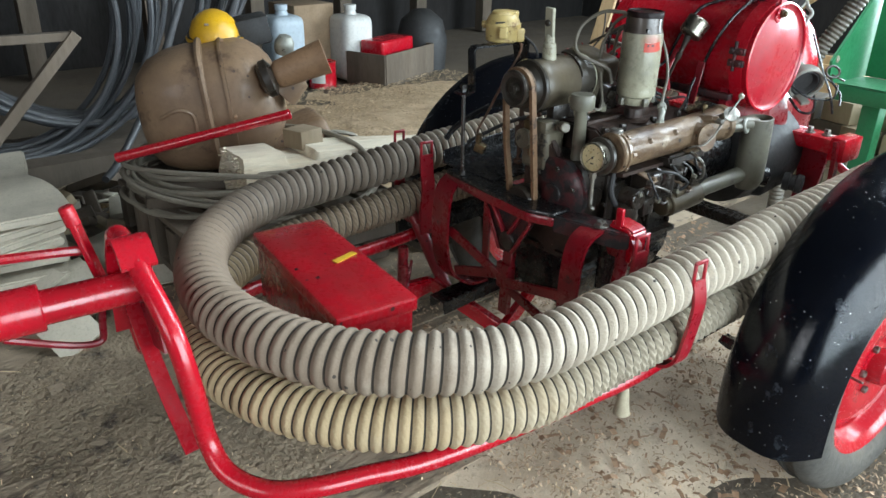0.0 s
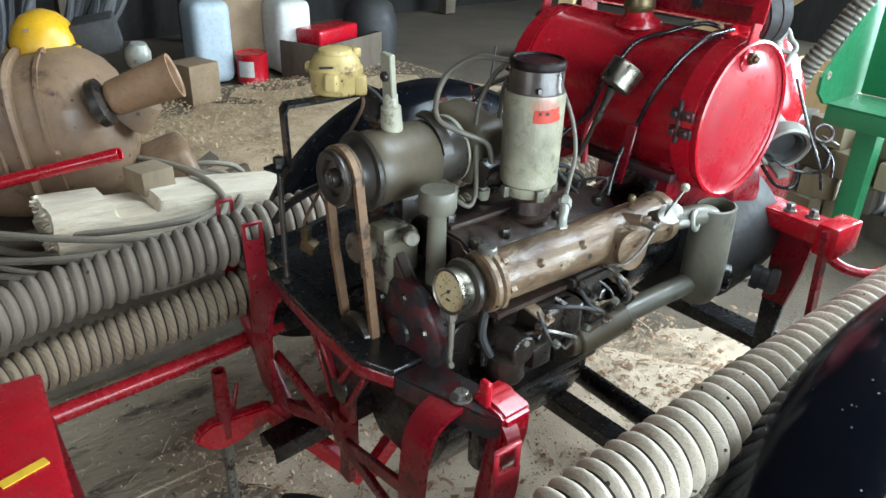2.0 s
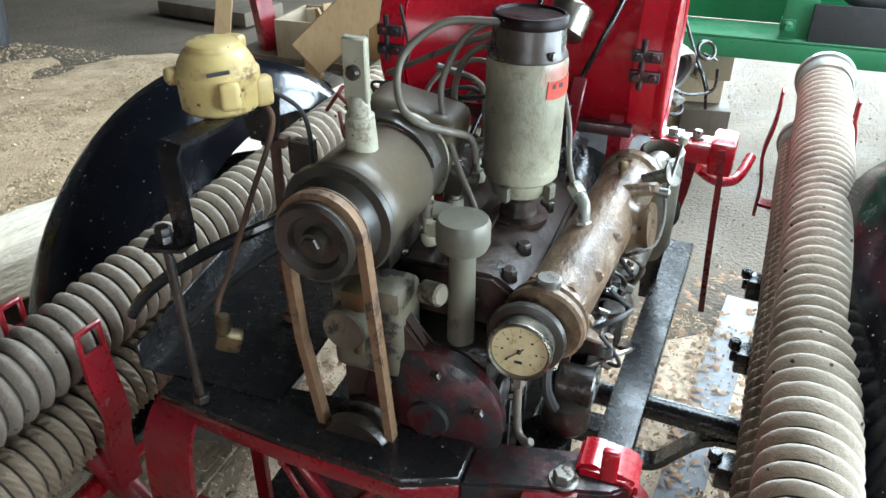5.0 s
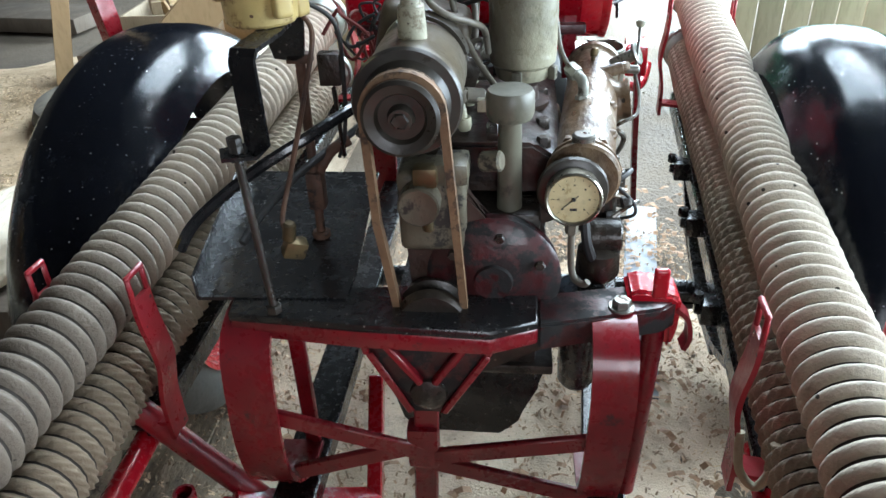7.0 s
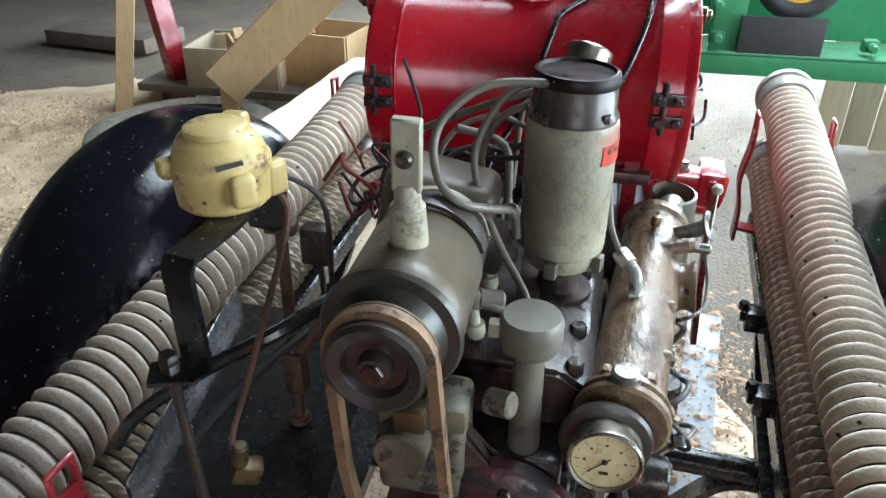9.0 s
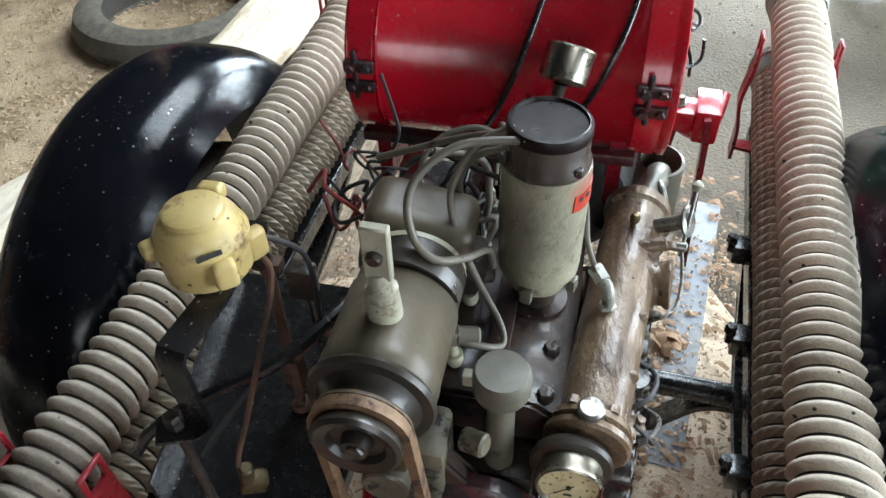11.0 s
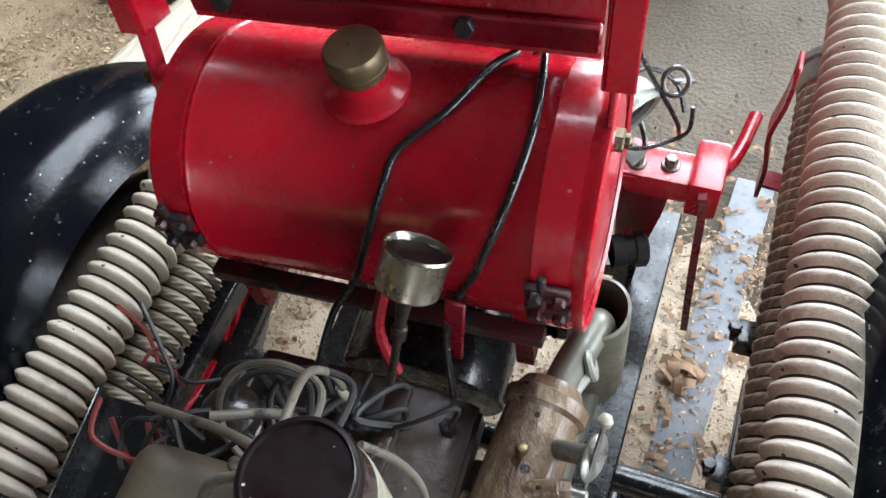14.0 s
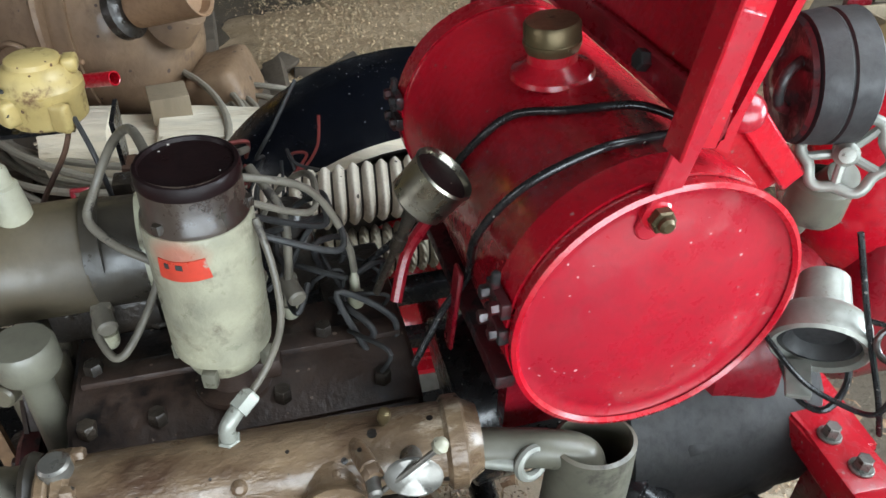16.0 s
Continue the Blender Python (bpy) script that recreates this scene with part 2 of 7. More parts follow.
# Hose patches tint the nose brown and darken the left run.
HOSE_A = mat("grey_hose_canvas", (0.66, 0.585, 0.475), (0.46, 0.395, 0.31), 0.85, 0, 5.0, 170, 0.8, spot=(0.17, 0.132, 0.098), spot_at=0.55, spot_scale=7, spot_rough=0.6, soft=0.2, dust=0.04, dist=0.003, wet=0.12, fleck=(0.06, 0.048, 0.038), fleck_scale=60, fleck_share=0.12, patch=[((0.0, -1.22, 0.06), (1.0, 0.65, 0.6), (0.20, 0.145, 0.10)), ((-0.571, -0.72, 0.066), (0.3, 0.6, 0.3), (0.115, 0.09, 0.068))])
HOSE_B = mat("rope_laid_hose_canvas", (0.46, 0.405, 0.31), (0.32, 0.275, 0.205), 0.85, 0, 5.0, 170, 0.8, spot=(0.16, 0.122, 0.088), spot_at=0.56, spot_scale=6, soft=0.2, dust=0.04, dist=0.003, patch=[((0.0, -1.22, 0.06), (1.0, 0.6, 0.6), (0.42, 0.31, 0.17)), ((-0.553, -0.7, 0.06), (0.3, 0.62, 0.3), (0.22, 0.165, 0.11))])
# Groove rows get one dark colour holding both dirt and shade.
GROOVE = mat("hose_groove_dirt_shade", (0.05, 0.039, 0.03), (0.026, 0.021, 0.017), 0.85, 0, 6.0, 120, 0.4)
# The second patch browns the south-west flank, for dirt and for shade.
FILTER = mat("dirty_cream_filter_enamel", (0.34, 0.32, 0.225), (0.2, 0.19, 0.14), 0.36, 0, 14, 40, 0.7, spot=(0.12, 0.1, 0.068), spot_at=0.54, spot_scale=22, soft=0.16, wet=0.3, patch=[((0.148, -0.178, 0.858), (0.032, 0.032, 0.022), (0.33, 0.12, 0.08)), ((0.05, -0.19, 0.75), (0.045, 0.06, 0.14), (0.09, 0.075, 0.052))])
# Paler than plain sawdust, to paint in light reaching under the pump.
LIT_SAWDUST = mat("trodden_sawdust_lit_pale", (0.70, 0.565, 0.415), (0.51, 0.40, 0.285), 0.95, 0, 7, 160, 0.7, spot=(0.23, 0.17, 0.115), spot_at=0.55, spot_scale=9, soft=0.2, dist=0.006, fleck=(0.22, 0.16, 0.11), fleck_scale=70, fleck_share=0.3)
SHAVINGS = mat("brown_wood_shavings", (0.5, 0.365, 0.24), (0.3, 0.195, 0.12), 0.85, 0, 60, 200, 0.2, island=0.45)
TANDUST = mat("tan_straw_sawdust", (0.64, 0.485, 0.315), (0.42, 0.30, 0.18), 0.95, 0, 6, 120, 0.8, spot=(0.2, 0.135, 0.08), spot_at=0.55, spot_scale=8, soft=0.2, dist=0.008, fleck=(0.25, 0.17, 0.1), fleck_scale=45, fleck_share=0.3)
PUMPMAT = mat("flaking_grey_green_paint", (0.14, 0.122, 0.083), (0.075, 0.064, 0.044), 0.42, 0, 12, 60, 0.4, spot=(0.02, 0.016, 0.013), spot_at=0.53, spot_scale=17, soft=0.06, wet=0.3)
RED_BOX = mat("chipped_red_box_paint", (0.40, 0.004, 0.013), (0.29, 0.003, 0.011), 0.27, 0, 6, 80, 0.12, spot=(0.42, 0.2, 0.18), spot_at=0.70, spot_scale=34, spot_rough=0.6, wet=0.6, dust=0.05, fleck=(0.03, 0.01, 0.01), fleck_scale=45, fleck_share=0.15)
ROPE = mat("bleached_rope", (0.45, 0.4, 0.28), (0.36, 0.31, 0.22), 0.9, 0, 30, 160, 0.4)
PLANK = mat("pale_worn_floor_board", (0.40, 0.315, 0.22), (0.24, 0.18, 0.125), 0.85, 0, 3.0, 34, 1.0, spot=(0.07, 0.05, 0.036), spot_at=0.52, spot_scale=4.6, spot_rough=0.7, soft=0.10, rnd=0.07, stretch=(1, 0.4, 1), dist=0.01, fleck=(0.16, 0.12, 0.08), fleck_scale=70, fleck_share=0.3)
EARTH = mat("trodden_dirt", (0.15, 0.116, 0.08), (0.10, 0.078, 0.056), 0.95, 0, 1.6, 60, 0.9, spot=(0.07, 0.053, 0.038), spot_at=0.57, spot_scale=3.4, soft=0.2, dist=0.012, fleck=(0.25, 0.19, 0.125), fleck_scale=120, fleck_share=0.15)
MUD = mat("dried_tan_mud", (0.33, 0.255, 0.17), (0.20, 0.15, 0.10), 0.95, 0, 5, 40, 1.0, spot=(0.075, 0.055, 0.038), spot_at=0.56, spot_scale=7, soft=0.1, dist=0.025, fleck=(0.42, 0.33, 0.22), fleck_scale=90, fleck_share=0.2)
CHIPS = mat("straw_and_wood_chips", (0.60, 0.46, 0.29), (0.42, 0.30, 0.18), 0.85, 0, 60, 200, 0.2, island=0.4)
LEAF = mat("dry_brown_leaf", (0.34, 0.205, 0.115), (0.22, 0.13, 0.075), 0.8, 0, 30, 120, 0.2, rnd=0.25)
LOG = mat("peeled_log", (0.76, 0.69, 0.56), (0.62, 0.52, 0.37), 0.7, 0, 4, 40, 0.8, spot=(0.36, 0.24, 0.13), spot_at=0.58, spot_scale=7, soft=0.15, stretch=(1, 0.22, 1), dist=0.012)
WOOD = mat("sawn_softwood", (0.42, 0.29, 0.15), (0.34, 0.22, 0.11), 0.7, 0, 5, 50, 0.2, spot=(0.2, 0.11, 0.05), spot_at=0.73, spot_scale=8, rnd=0.12, stretch=(1, 1, 0.3))
WOOD_OLD = mat("grey_old_wood", (0.13, 0.1, 0.072), (0.085, 0.066, 0.048), 0.85, 0, 4, 50, 0.4, rnd=0.2, stretch=(1, 1, 0.25), dist=0.006)
# Near-black tone paints in the dimness deep inside the barn.
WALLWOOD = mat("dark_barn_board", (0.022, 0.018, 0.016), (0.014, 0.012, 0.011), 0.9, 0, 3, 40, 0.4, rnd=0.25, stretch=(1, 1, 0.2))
SLATE = mat("blue_grey_painted_board", (0.2, 0.215, 0.24), (0.26, 0.265, 0.275), 0.6, 0, 3, 40, 0.25, spot=(0.3, 0.25, 0.18), spot_at=0.62, spot_scale=6)
PALE_BOARD = mat("weathered_pale_board", (0.38, 0.30, 0.195), (0.26, 0.2, 0.13), 0.85, 0, 3, 40, 0.35, rnd=0.3, stretch=(1, 1, 0.25))
TAN = mat("dust_coated_tan_iron", (0.25, 0.158, 0.09), (0.135, 0.08, 0.047), 0.55, 0, 4, 50, 0.4, spot=(0.05, 0.026, 0.018), spot_at=0.58, spot_scale=6, soft=0.14, dust=0.3, dust_color=(0.32, 0.225, 0.14), wet=0.25, fleck=(0.06, 0.035, 0.026), fleck_scale=34, fleck_share=0.12)
CONE = mat("tan_fibre_pulley", (0.28, 0.165, 0.09), (0.2, 0.112, 0.06), 0.6, 0, 9, 70, 0.2, spot=(0.09, 0.05, 0.03), spot_at=0.62, soft=0.12)
HAT = mat("yellow_helmet_shell", (0.64, 0.36, 0.012), (0.52, 0.28, 0.012), 0.35, 0, 6, 60, 0.04, spot=(0.3, 0.22, 0.1), spot_at=0.68, dust=0.06)
HOSEBLACK = mat("black_plastic_pipe", (0.045, 0.048, 0.055), (0.07, 0.074, 0.08), 0.4, 0, 5, 60, 0.05, dust=0.25, dust_color=(0.25, 0.23, 0.2))
CABLE_PALE = mat("dusty_grey_cable", (0.27, 0.24, 0.19), (0.2, 0.18, 0.145), 0.7, 0, 6, 60, 0.08, dust=0.35)
WHITE_PL = mat("milky_white_plastic", (0.6, 0.6, 0.57), (0.5, 0.5, 0.48), 0.45, 0, 5, 40, 0.04, dust=0.2)
BLUE_PL = mat("pale_blue_plastic", (0.42, 0.5, 0.56), (0.35, 0.42, 0.48), 0.45, 0, 5, 40, 0.04, dust=0.2)
CARD = mat("brown_cardboard", (0.26, 0.18, 0.11), (0.2, 0.14, 0.085), 0.85, 0, 5, 60, 0.1)
GREEN = mat("green_machine_paint", (0.02, 0.2, 0.075), (0.016, 0.16, 0.06), 0.4, 0, 4, 60, 0.06, spot=(0.1, 0.12, 0.08), spot_at=0.73, dust=0.3, dust_color=(0.3, 0.34, 0.28))
CLOTH = mat("pale_folded_canvas", (0.55, 0.5, 0.4), (0.42, 0.38, 0.3), 0.9, 0, 6, 90, 0.3, spot=(0.2, 0.17, 0.13), spot_at=0.66)
GRASSY = mat("outside_ground", (0.1, 0.11, 0.05), (0.16, 0.14, 0.09), 0.95, 0, 1, 20, 0.5)

# ---- builders ----
ORIGIN = {}


def thing(name, loc, label, category, group="", kind=""):
    ob = new(name)
    ob.location = loc
    ob.empty_display_size = 0.05
    ORIGIN[ob] = Vector(loc)
    return tagged(ob, label, category, group, kind)


def part(name, bm, material, parent=None, label="", smooth=40):
    """Links a bmesh, drawn in world places, as one mesh under a thing or under a part."""
    o = ORIGIN.get(parent, Vector((0, 0, 0)))
    if parent is not None:
        bmesh.ops.translate(bm, verts=bm.verts, vec=-o)
    bmesh.ops.recalc_face_normals(bm, faces=bm.faces)
    me = bpy.data.meshes.new(name)
    for f in bm.faces:
        f.smooth = smooth > 0
    bm.to_mesh(me)
    bm.free()
    me.materials.append(material)
    if smooth:
        me.set_sharp_from_angle(angle=radians(smooth))
    ob = new(name, me)
    if parent is not None:
        ob.parent = parent
        ORIGIN[ob] = o
    if label:
        ob["label"] = label
    return ob


def single(name, bm, material, label, category, group="", kind="", smooth=40):
    """A thing that is one mesh, with its origin at its base."""
    lo = [min(v.co[i] for v in bm.verts) for i in range(3)]
    hi = [max(v.co[i] for v in bm.verts) for i in range(3)]
    base = Vector(((lo[0] + hi[0]) / 2, (lo[1] + hi[1]) / 2, lo[2]))
    bmesh.ops.translate(bm, verts=bm.verts, vec=-base)
    ob = part(name, bm, material, None, "", smooth)
    ob.location = base
    ORIGIN[ob] = base
    return tagged(ob, label, category, group, kind)


def B():
    return bmesh.new()


def box(bm, c, s, rot=(0, 0, 0), bev=0.004, seg=2):
    m = Matrix.LocRotScale(c, Euler([radians(a) for a in rot]), s)
    r = bmesh.ops.create_cube(bm, size=1.0, matrix=m)
    vs = r["verts"]
    if bev:
        es = list({e for v in vs for e in v.link_edges})
        bmesh.ops.bevel(bm, geom=es, offset=min(bev, min(s) * 0.4), segments=seg, affect="EDGES", profile=0.6)
    return bm


def bar(bm, p, q, w, h, up=(0, 0, 1), bev=0.003, seg=1):
    """A flat or square bar from p to q, w wide and h high."""
    p, q = Vector(p), Vector(q)
    d = q - p
    y = d.normalized()
    x = y.cross(Vector(up))
    if x.length < 1e-4:
        x = y.cross(Vector((1, 0, 0)))
    x.normalize()
    z = x.cross(y)
    m = Matrix.Translation((p + q) / 2) @ Matrix((x, y, z)).transposed().to_4x4() @ Matrix.Diagonal((w, d.length, h, 1))
    r = bmesh.ops.create_cube(bm, size=1.0, matrix=m)
    if bev:
        es = list({e for v in r["verts"] for e in v.link_edges})
        bmesh.ops.bevel(bm, geom=es, offset=min(bev, w * 0.4, h * 0.4), segments=seg, affect="EDGES", profile=0.6)
    return bm


def basis(d):
    z = Vector(d).normalized()
    x = z.cross(Vector((0, 0, 1)))
    if x.length < 1e-3:
        x = z.cross(Vector((0, 1, 0)))
    x.normalize()
    return x, z.cross(x), z


def lathe(bm, p, d, prof, seg=24, squash=1.0):
    """Turns a profile of (along, radius) about the line from p along d."""
    p = Vector(p)
    x, y, z = basis(d)
    rings = []
    for a, r in prof:
        if r < 1e-5:
            rings.append([bm.verts.new(p + z * a)])
        else:
            rings.append([bm.verts.new(p + z * a + (x * math.cos(k * 2 * math.pi / seg) + y * squash * math.sin(k * 2 * math.pi / seg)) * r) for k in range(seg)])
    for u, v in zip(rings, rings[1:]):
        if len(u) == 1 and len(v) == 1:
            continue
        for k in range(seg):
            j = (k + 1) % seg
            if len(u) == 1:
                bm.faces.new((u[0], v[k], v[j]))
            elif len(v) == 1:
                bm.faces.new((u[k], u[j], v[0]))
            else:
                bm.faces.new((u[k], u[j], v[j], v[k]))
    return bm


def cyl(bm, p, q, r, r2=None, seg=20, bev=0.003):
    p, q = Vector(p), Vector(q)
    L = (q - p).length
    r2 = r if r2 is None else r2
    b = min(bev, r * 0.4, L * 0.3)
    return lathe(bm, p, q - p, [(0, 0), (0, r - b), (b, r), (L - b, r2), (L, r2 - b), (L, 0)], seg)


def smooth_path(pts, n=6):
    pts = [Vector(p) for p in pts]
    if len(pts) < 3:
        return [pts[0].lerp(pts[-1], i / n) for i in range(n + 1)]
    out = []
    for i in range(len(pts) - 1):
        a, b, c, d = pts[max(i - 1, 0)], pts[i], pts[i + 1], pts[min(i + 2, len(pts) - 1)]
        for k in range(n):
            t = k / n
            out.append(0.5 * ((2 * b) + (c - a) * t + (2 * a - 5 * b + 4 * c - d) * t * t + (3 * b - a - 3 * c + d) * t ** 3))
    out.append(pts[-1])
    return out


def sweep(bm, path, radius, seg=10, caps=True):
    """A round tube along a list of points; radius is a number or a function of (metres along, turn)."""
    path = [Vector(p) for p in path]
    t0 = (path[1] - path[0]).normalized()
    x = t0.cross(Vector((0, 0, 1)))
    if x.length < 1e-3:
        x = t0.cross(Vector((0, 1, 0)))
    x.normalize()
    rings, s = [], 0.0
    for i, p in enumerate(path):
        t = (path[min(i + 1, len(path) - 1)] - path[max(i - 1, 0)]).normalized()
        x = (x - t * x.dot(t)).normalized()
        y = t.cross(x)
        if i:
            s += (p - path[i - 1]).length
        ring = []
        for k in range(seg):
            a = 2 * math.pi * k / seg
            r = radius(s, a) if callable(radius) else radius
            ring.append(bm.verts.new(p + (x * math.cos(a) + y * math.sin(a)) * r))
        rings.append(ring)
    for u, v in zip(rings, rings[1:]):
        for k in range(seg):
            j = (k + 1) % seg
            bm.faces.new((u[k], u[j], v[j], v[k]))
    if caps:
        bm.faces.new(list(reversed(rings[0])))
        bm.faces.new(rings[-1])
    return bm


def tube(bm, pts, r, seg=8, n=6):
    return sweep(bm, smooth_path(pts, n), r, seg)


def strap(bm, pts, w, th, side=(1, 0, 0), n=6, smooth_it=True):
    """A flat strip along points, w wide along side and th thick."""
    path = smooth_path(pts, n) if smooth_it else [Vector(p) for p in pts]
    side = Vector(side).normalized()
    rows = []
    for i, p in enumerate(path):
        t = (path[min(i + 1, len(path) - 1)] - path[max(i - 1, 0)]).normalized()
        nrm = t.cross(side).normalized()
        s2 = nrm.cross(t).normalized()
        rows.append([bm.verts.new(p + s2 * a * w / 2 + nrm * c * th / 2) for a, c in ((-1, -1), (1, -1), (1, 1), (-1, 1))])
    for u, v in zip(rows, rows[1:]):
        for k in range(4):
            j = (k + 1) % 4
            bm.faces.new((u[k], u[j], v[j], v[k]))
    bm.faces.new(list(reversed(rows[0])))
    bm.faces.new(rows[-1])
    return bm


def prism(bm, outline, axis, a, b):
    """Pushes a flat outline along an axis ('x', 'y' or 'z') from a to b; the outline's pairs are the two other axes in order."""
    def at(u, v, w):
        return {"x": (w, u, v), "y": (u, w, v), "z": (u, v, w)}[axis]
    lo = [bm.verts.new(at(u, v, a)) for u, v in outline]
    hi = [bm.verts.new(at(u, v, b)) for u, v in outline]
    n = len(lo)
    for k in range(n):
        j = (k + 1) % n
        bm.faces.new((lo[k], lo[j], hi[j], hi[k]))
    bm.faces.new(list(reversed(lo)))
    bm.faces.new(hi)
    return bm


def hexnut(bm, p, d, r, h):
    return lathe(bm, p, d, [(0, 0), (0, r), (h * 0.85, r), (h, r * 0.85), (h, 0)], 6)


def torus(bm, c, d, R, r, seg=28, rs=8):
    x, y, z = basis(d)
    c = Vector(c)
    rings = []
    for i in range(seg):
        a = 2 * math.pi * i / seg
        o = x * math.cos(a) + y * math.sin(a)
        rings.append([bm.verts.new(c + o * (R + r * math.cos(2 * math.pi * k / rs)) + z * r * math.sin(2 * math.pi * k / rs)) for k in range(rs)])
    for i in range(seg):
        u, v = rings[i], rings[(i + 1) % seg]
        for k in range(rs):
            j = (k + 1) % rs
            bm.faces.new((u[k], u[j], v[j], v[k]))
    return bm

# ---- the barn ----


def slab(name, lo, hi, material, parent=None, label="", bev=0.004):
    bm = B()
    c = [(a + b) / 2 for a, b in zip(lo, hi)]
    s = [b - a for a, b in zip(lo, hi)]
    box(bm, c, s, bev=bev)
    if parent is None:
        ob = part(name, bm, material)
        return tagged(ob, label, name.split("_")[0], kind="structure")
    return part(name, bm, material, parent, label)


ground = part("ground", box(B(), (0, 0, -0.35), (400, 400, 0.5), bev=0), GRASSY)
tagged(ground, "bare and grassy ground outside the barn", "ground", kind="structure")

W0, W1, S0, N1 = -7.0, 6.0, -5.5, 8.5
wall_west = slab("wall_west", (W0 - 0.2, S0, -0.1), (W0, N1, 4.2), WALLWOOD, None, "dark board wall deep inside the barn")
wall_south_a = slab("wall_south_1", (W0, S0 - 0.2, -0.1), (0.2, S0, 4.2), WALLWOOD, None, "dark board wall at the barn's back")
# The south opening is added, unseen, to pass the fill.
wall_south_b = slab("wall_south_2", (3.0, S0 - 0.2, -0.1), (W1, S0, 4.2), WALLWOOD, None, "dark board wall beside an unseen gap added for fill light")
wall_south_c = slab("wall_south_3", (0.2, S0 - 0.2, 2.4), (3.0, S0, 4.2), WALLWOOD, None, "dark boards over an unseen gap added for fill light")
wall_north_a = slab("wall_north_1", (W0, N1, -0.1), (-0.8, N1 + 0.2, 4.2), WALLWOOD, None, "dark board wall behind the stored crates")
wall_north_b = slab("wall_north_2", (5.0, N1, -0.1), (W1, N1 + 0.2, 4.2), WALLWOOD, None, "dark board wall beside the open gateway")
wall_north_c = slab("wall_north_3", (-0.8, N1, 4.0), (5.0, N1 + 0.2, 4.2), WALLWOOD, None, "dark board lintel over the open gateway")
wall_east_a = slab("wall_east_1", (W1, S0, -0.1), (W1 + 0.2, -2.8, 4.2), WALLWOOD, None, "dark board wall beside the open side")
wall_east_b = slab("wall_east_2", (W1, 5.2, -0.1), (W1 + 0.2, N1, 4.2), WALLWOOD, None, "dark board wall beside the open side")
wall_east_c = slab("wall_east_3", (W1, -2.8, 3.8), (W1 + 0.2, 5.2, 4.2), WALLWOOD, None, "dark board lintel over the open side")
# The gap over the pump is added, unseen, for the overhead fill.
bm = B()
for lo, hi in (((-7.2, -5.7), (-0.3, 8.8)), ((2.6, -5.7), (6.3, 8.8)), ((-0.3, -5.7), (2.6, 1.7)), ((-0.3, 5.1), (2.6, 8.8))):
    box(bm, ((lo[0] + hi[0]) / 2, (lo[1] + hi[1]) / 2, 4.3), (hi[0] - lo[0], hi[1] - lo[1], 0.18), bev=0)
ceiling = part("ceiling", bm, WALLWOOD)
tagged(ceiling, "dark board ceiling of the barn", "ceiling", kind="structure")

floor = part("floor", box(B(), (-0.5, 1.5, -0.07), (13.0, 14.0, 0.1), bev=0), EARTH)
tagged(floor, "dusty dirt floor with wide boards and wood litter", "floor", kind="structure")


# ---- trailer ----
TX = 0.04                      # middle of the trailer
LEAN = 0.06                    # its turn about the axle


def rise(y):
    """The trailer stands nose down: what its frame gains in height towards the rear."""
    return 0.083 * (y - 0.1)


def settle(root):
    """Turns what was drawn along the y axis to the way the trailer really stands."""
    x, y, z = root.location
    root.location = (x + 0.045 + LEAN * (y - 0.85), y - LEAN * (x - TX), z)
    root.rotation_euler = (0, 0, -LEAN)


trailer = thing("pump_trailer", (TX, 0.85, 0.0), "red single-axle fire pump trailer with black mudguards, nose down", "trailer")


def fender(x0, x1):
    """An arched mudguard with a crowned section and rolled edges."""
    bm = B()
    cy, cz, R, th = 0.85, 0.437, 0.575, 0.005
    prof = []
    for i in range(17):
        u = i / 16
        x = x0 + (x1 - x0) * u
        e = abs(2 * u - 1)
        prof.append((x, 0.03 - 0.105 * e ** 3.2))
    rows = []
    n = 48
    for i in range(n + 1):
        a = radians(186 - i * (186 + 14) / n)
        rows.append([(x, cy + (R + d) * math.cos(a), cz + (R + d) * math.sin(a)) for x, d in prof])
    outer = [[bm.verts.new(p) for p in row] for row in rows]
    for u, v in zip(outer, outer[1:]):
        for k in range(len(prof) - 1):
            bm.faces.new((u[k], u[k + 1], v[k + 1], v[k]))
    r = bmesh.ops.solidify(bm, geom=bm.faces[:], thickness=th)
    return bm


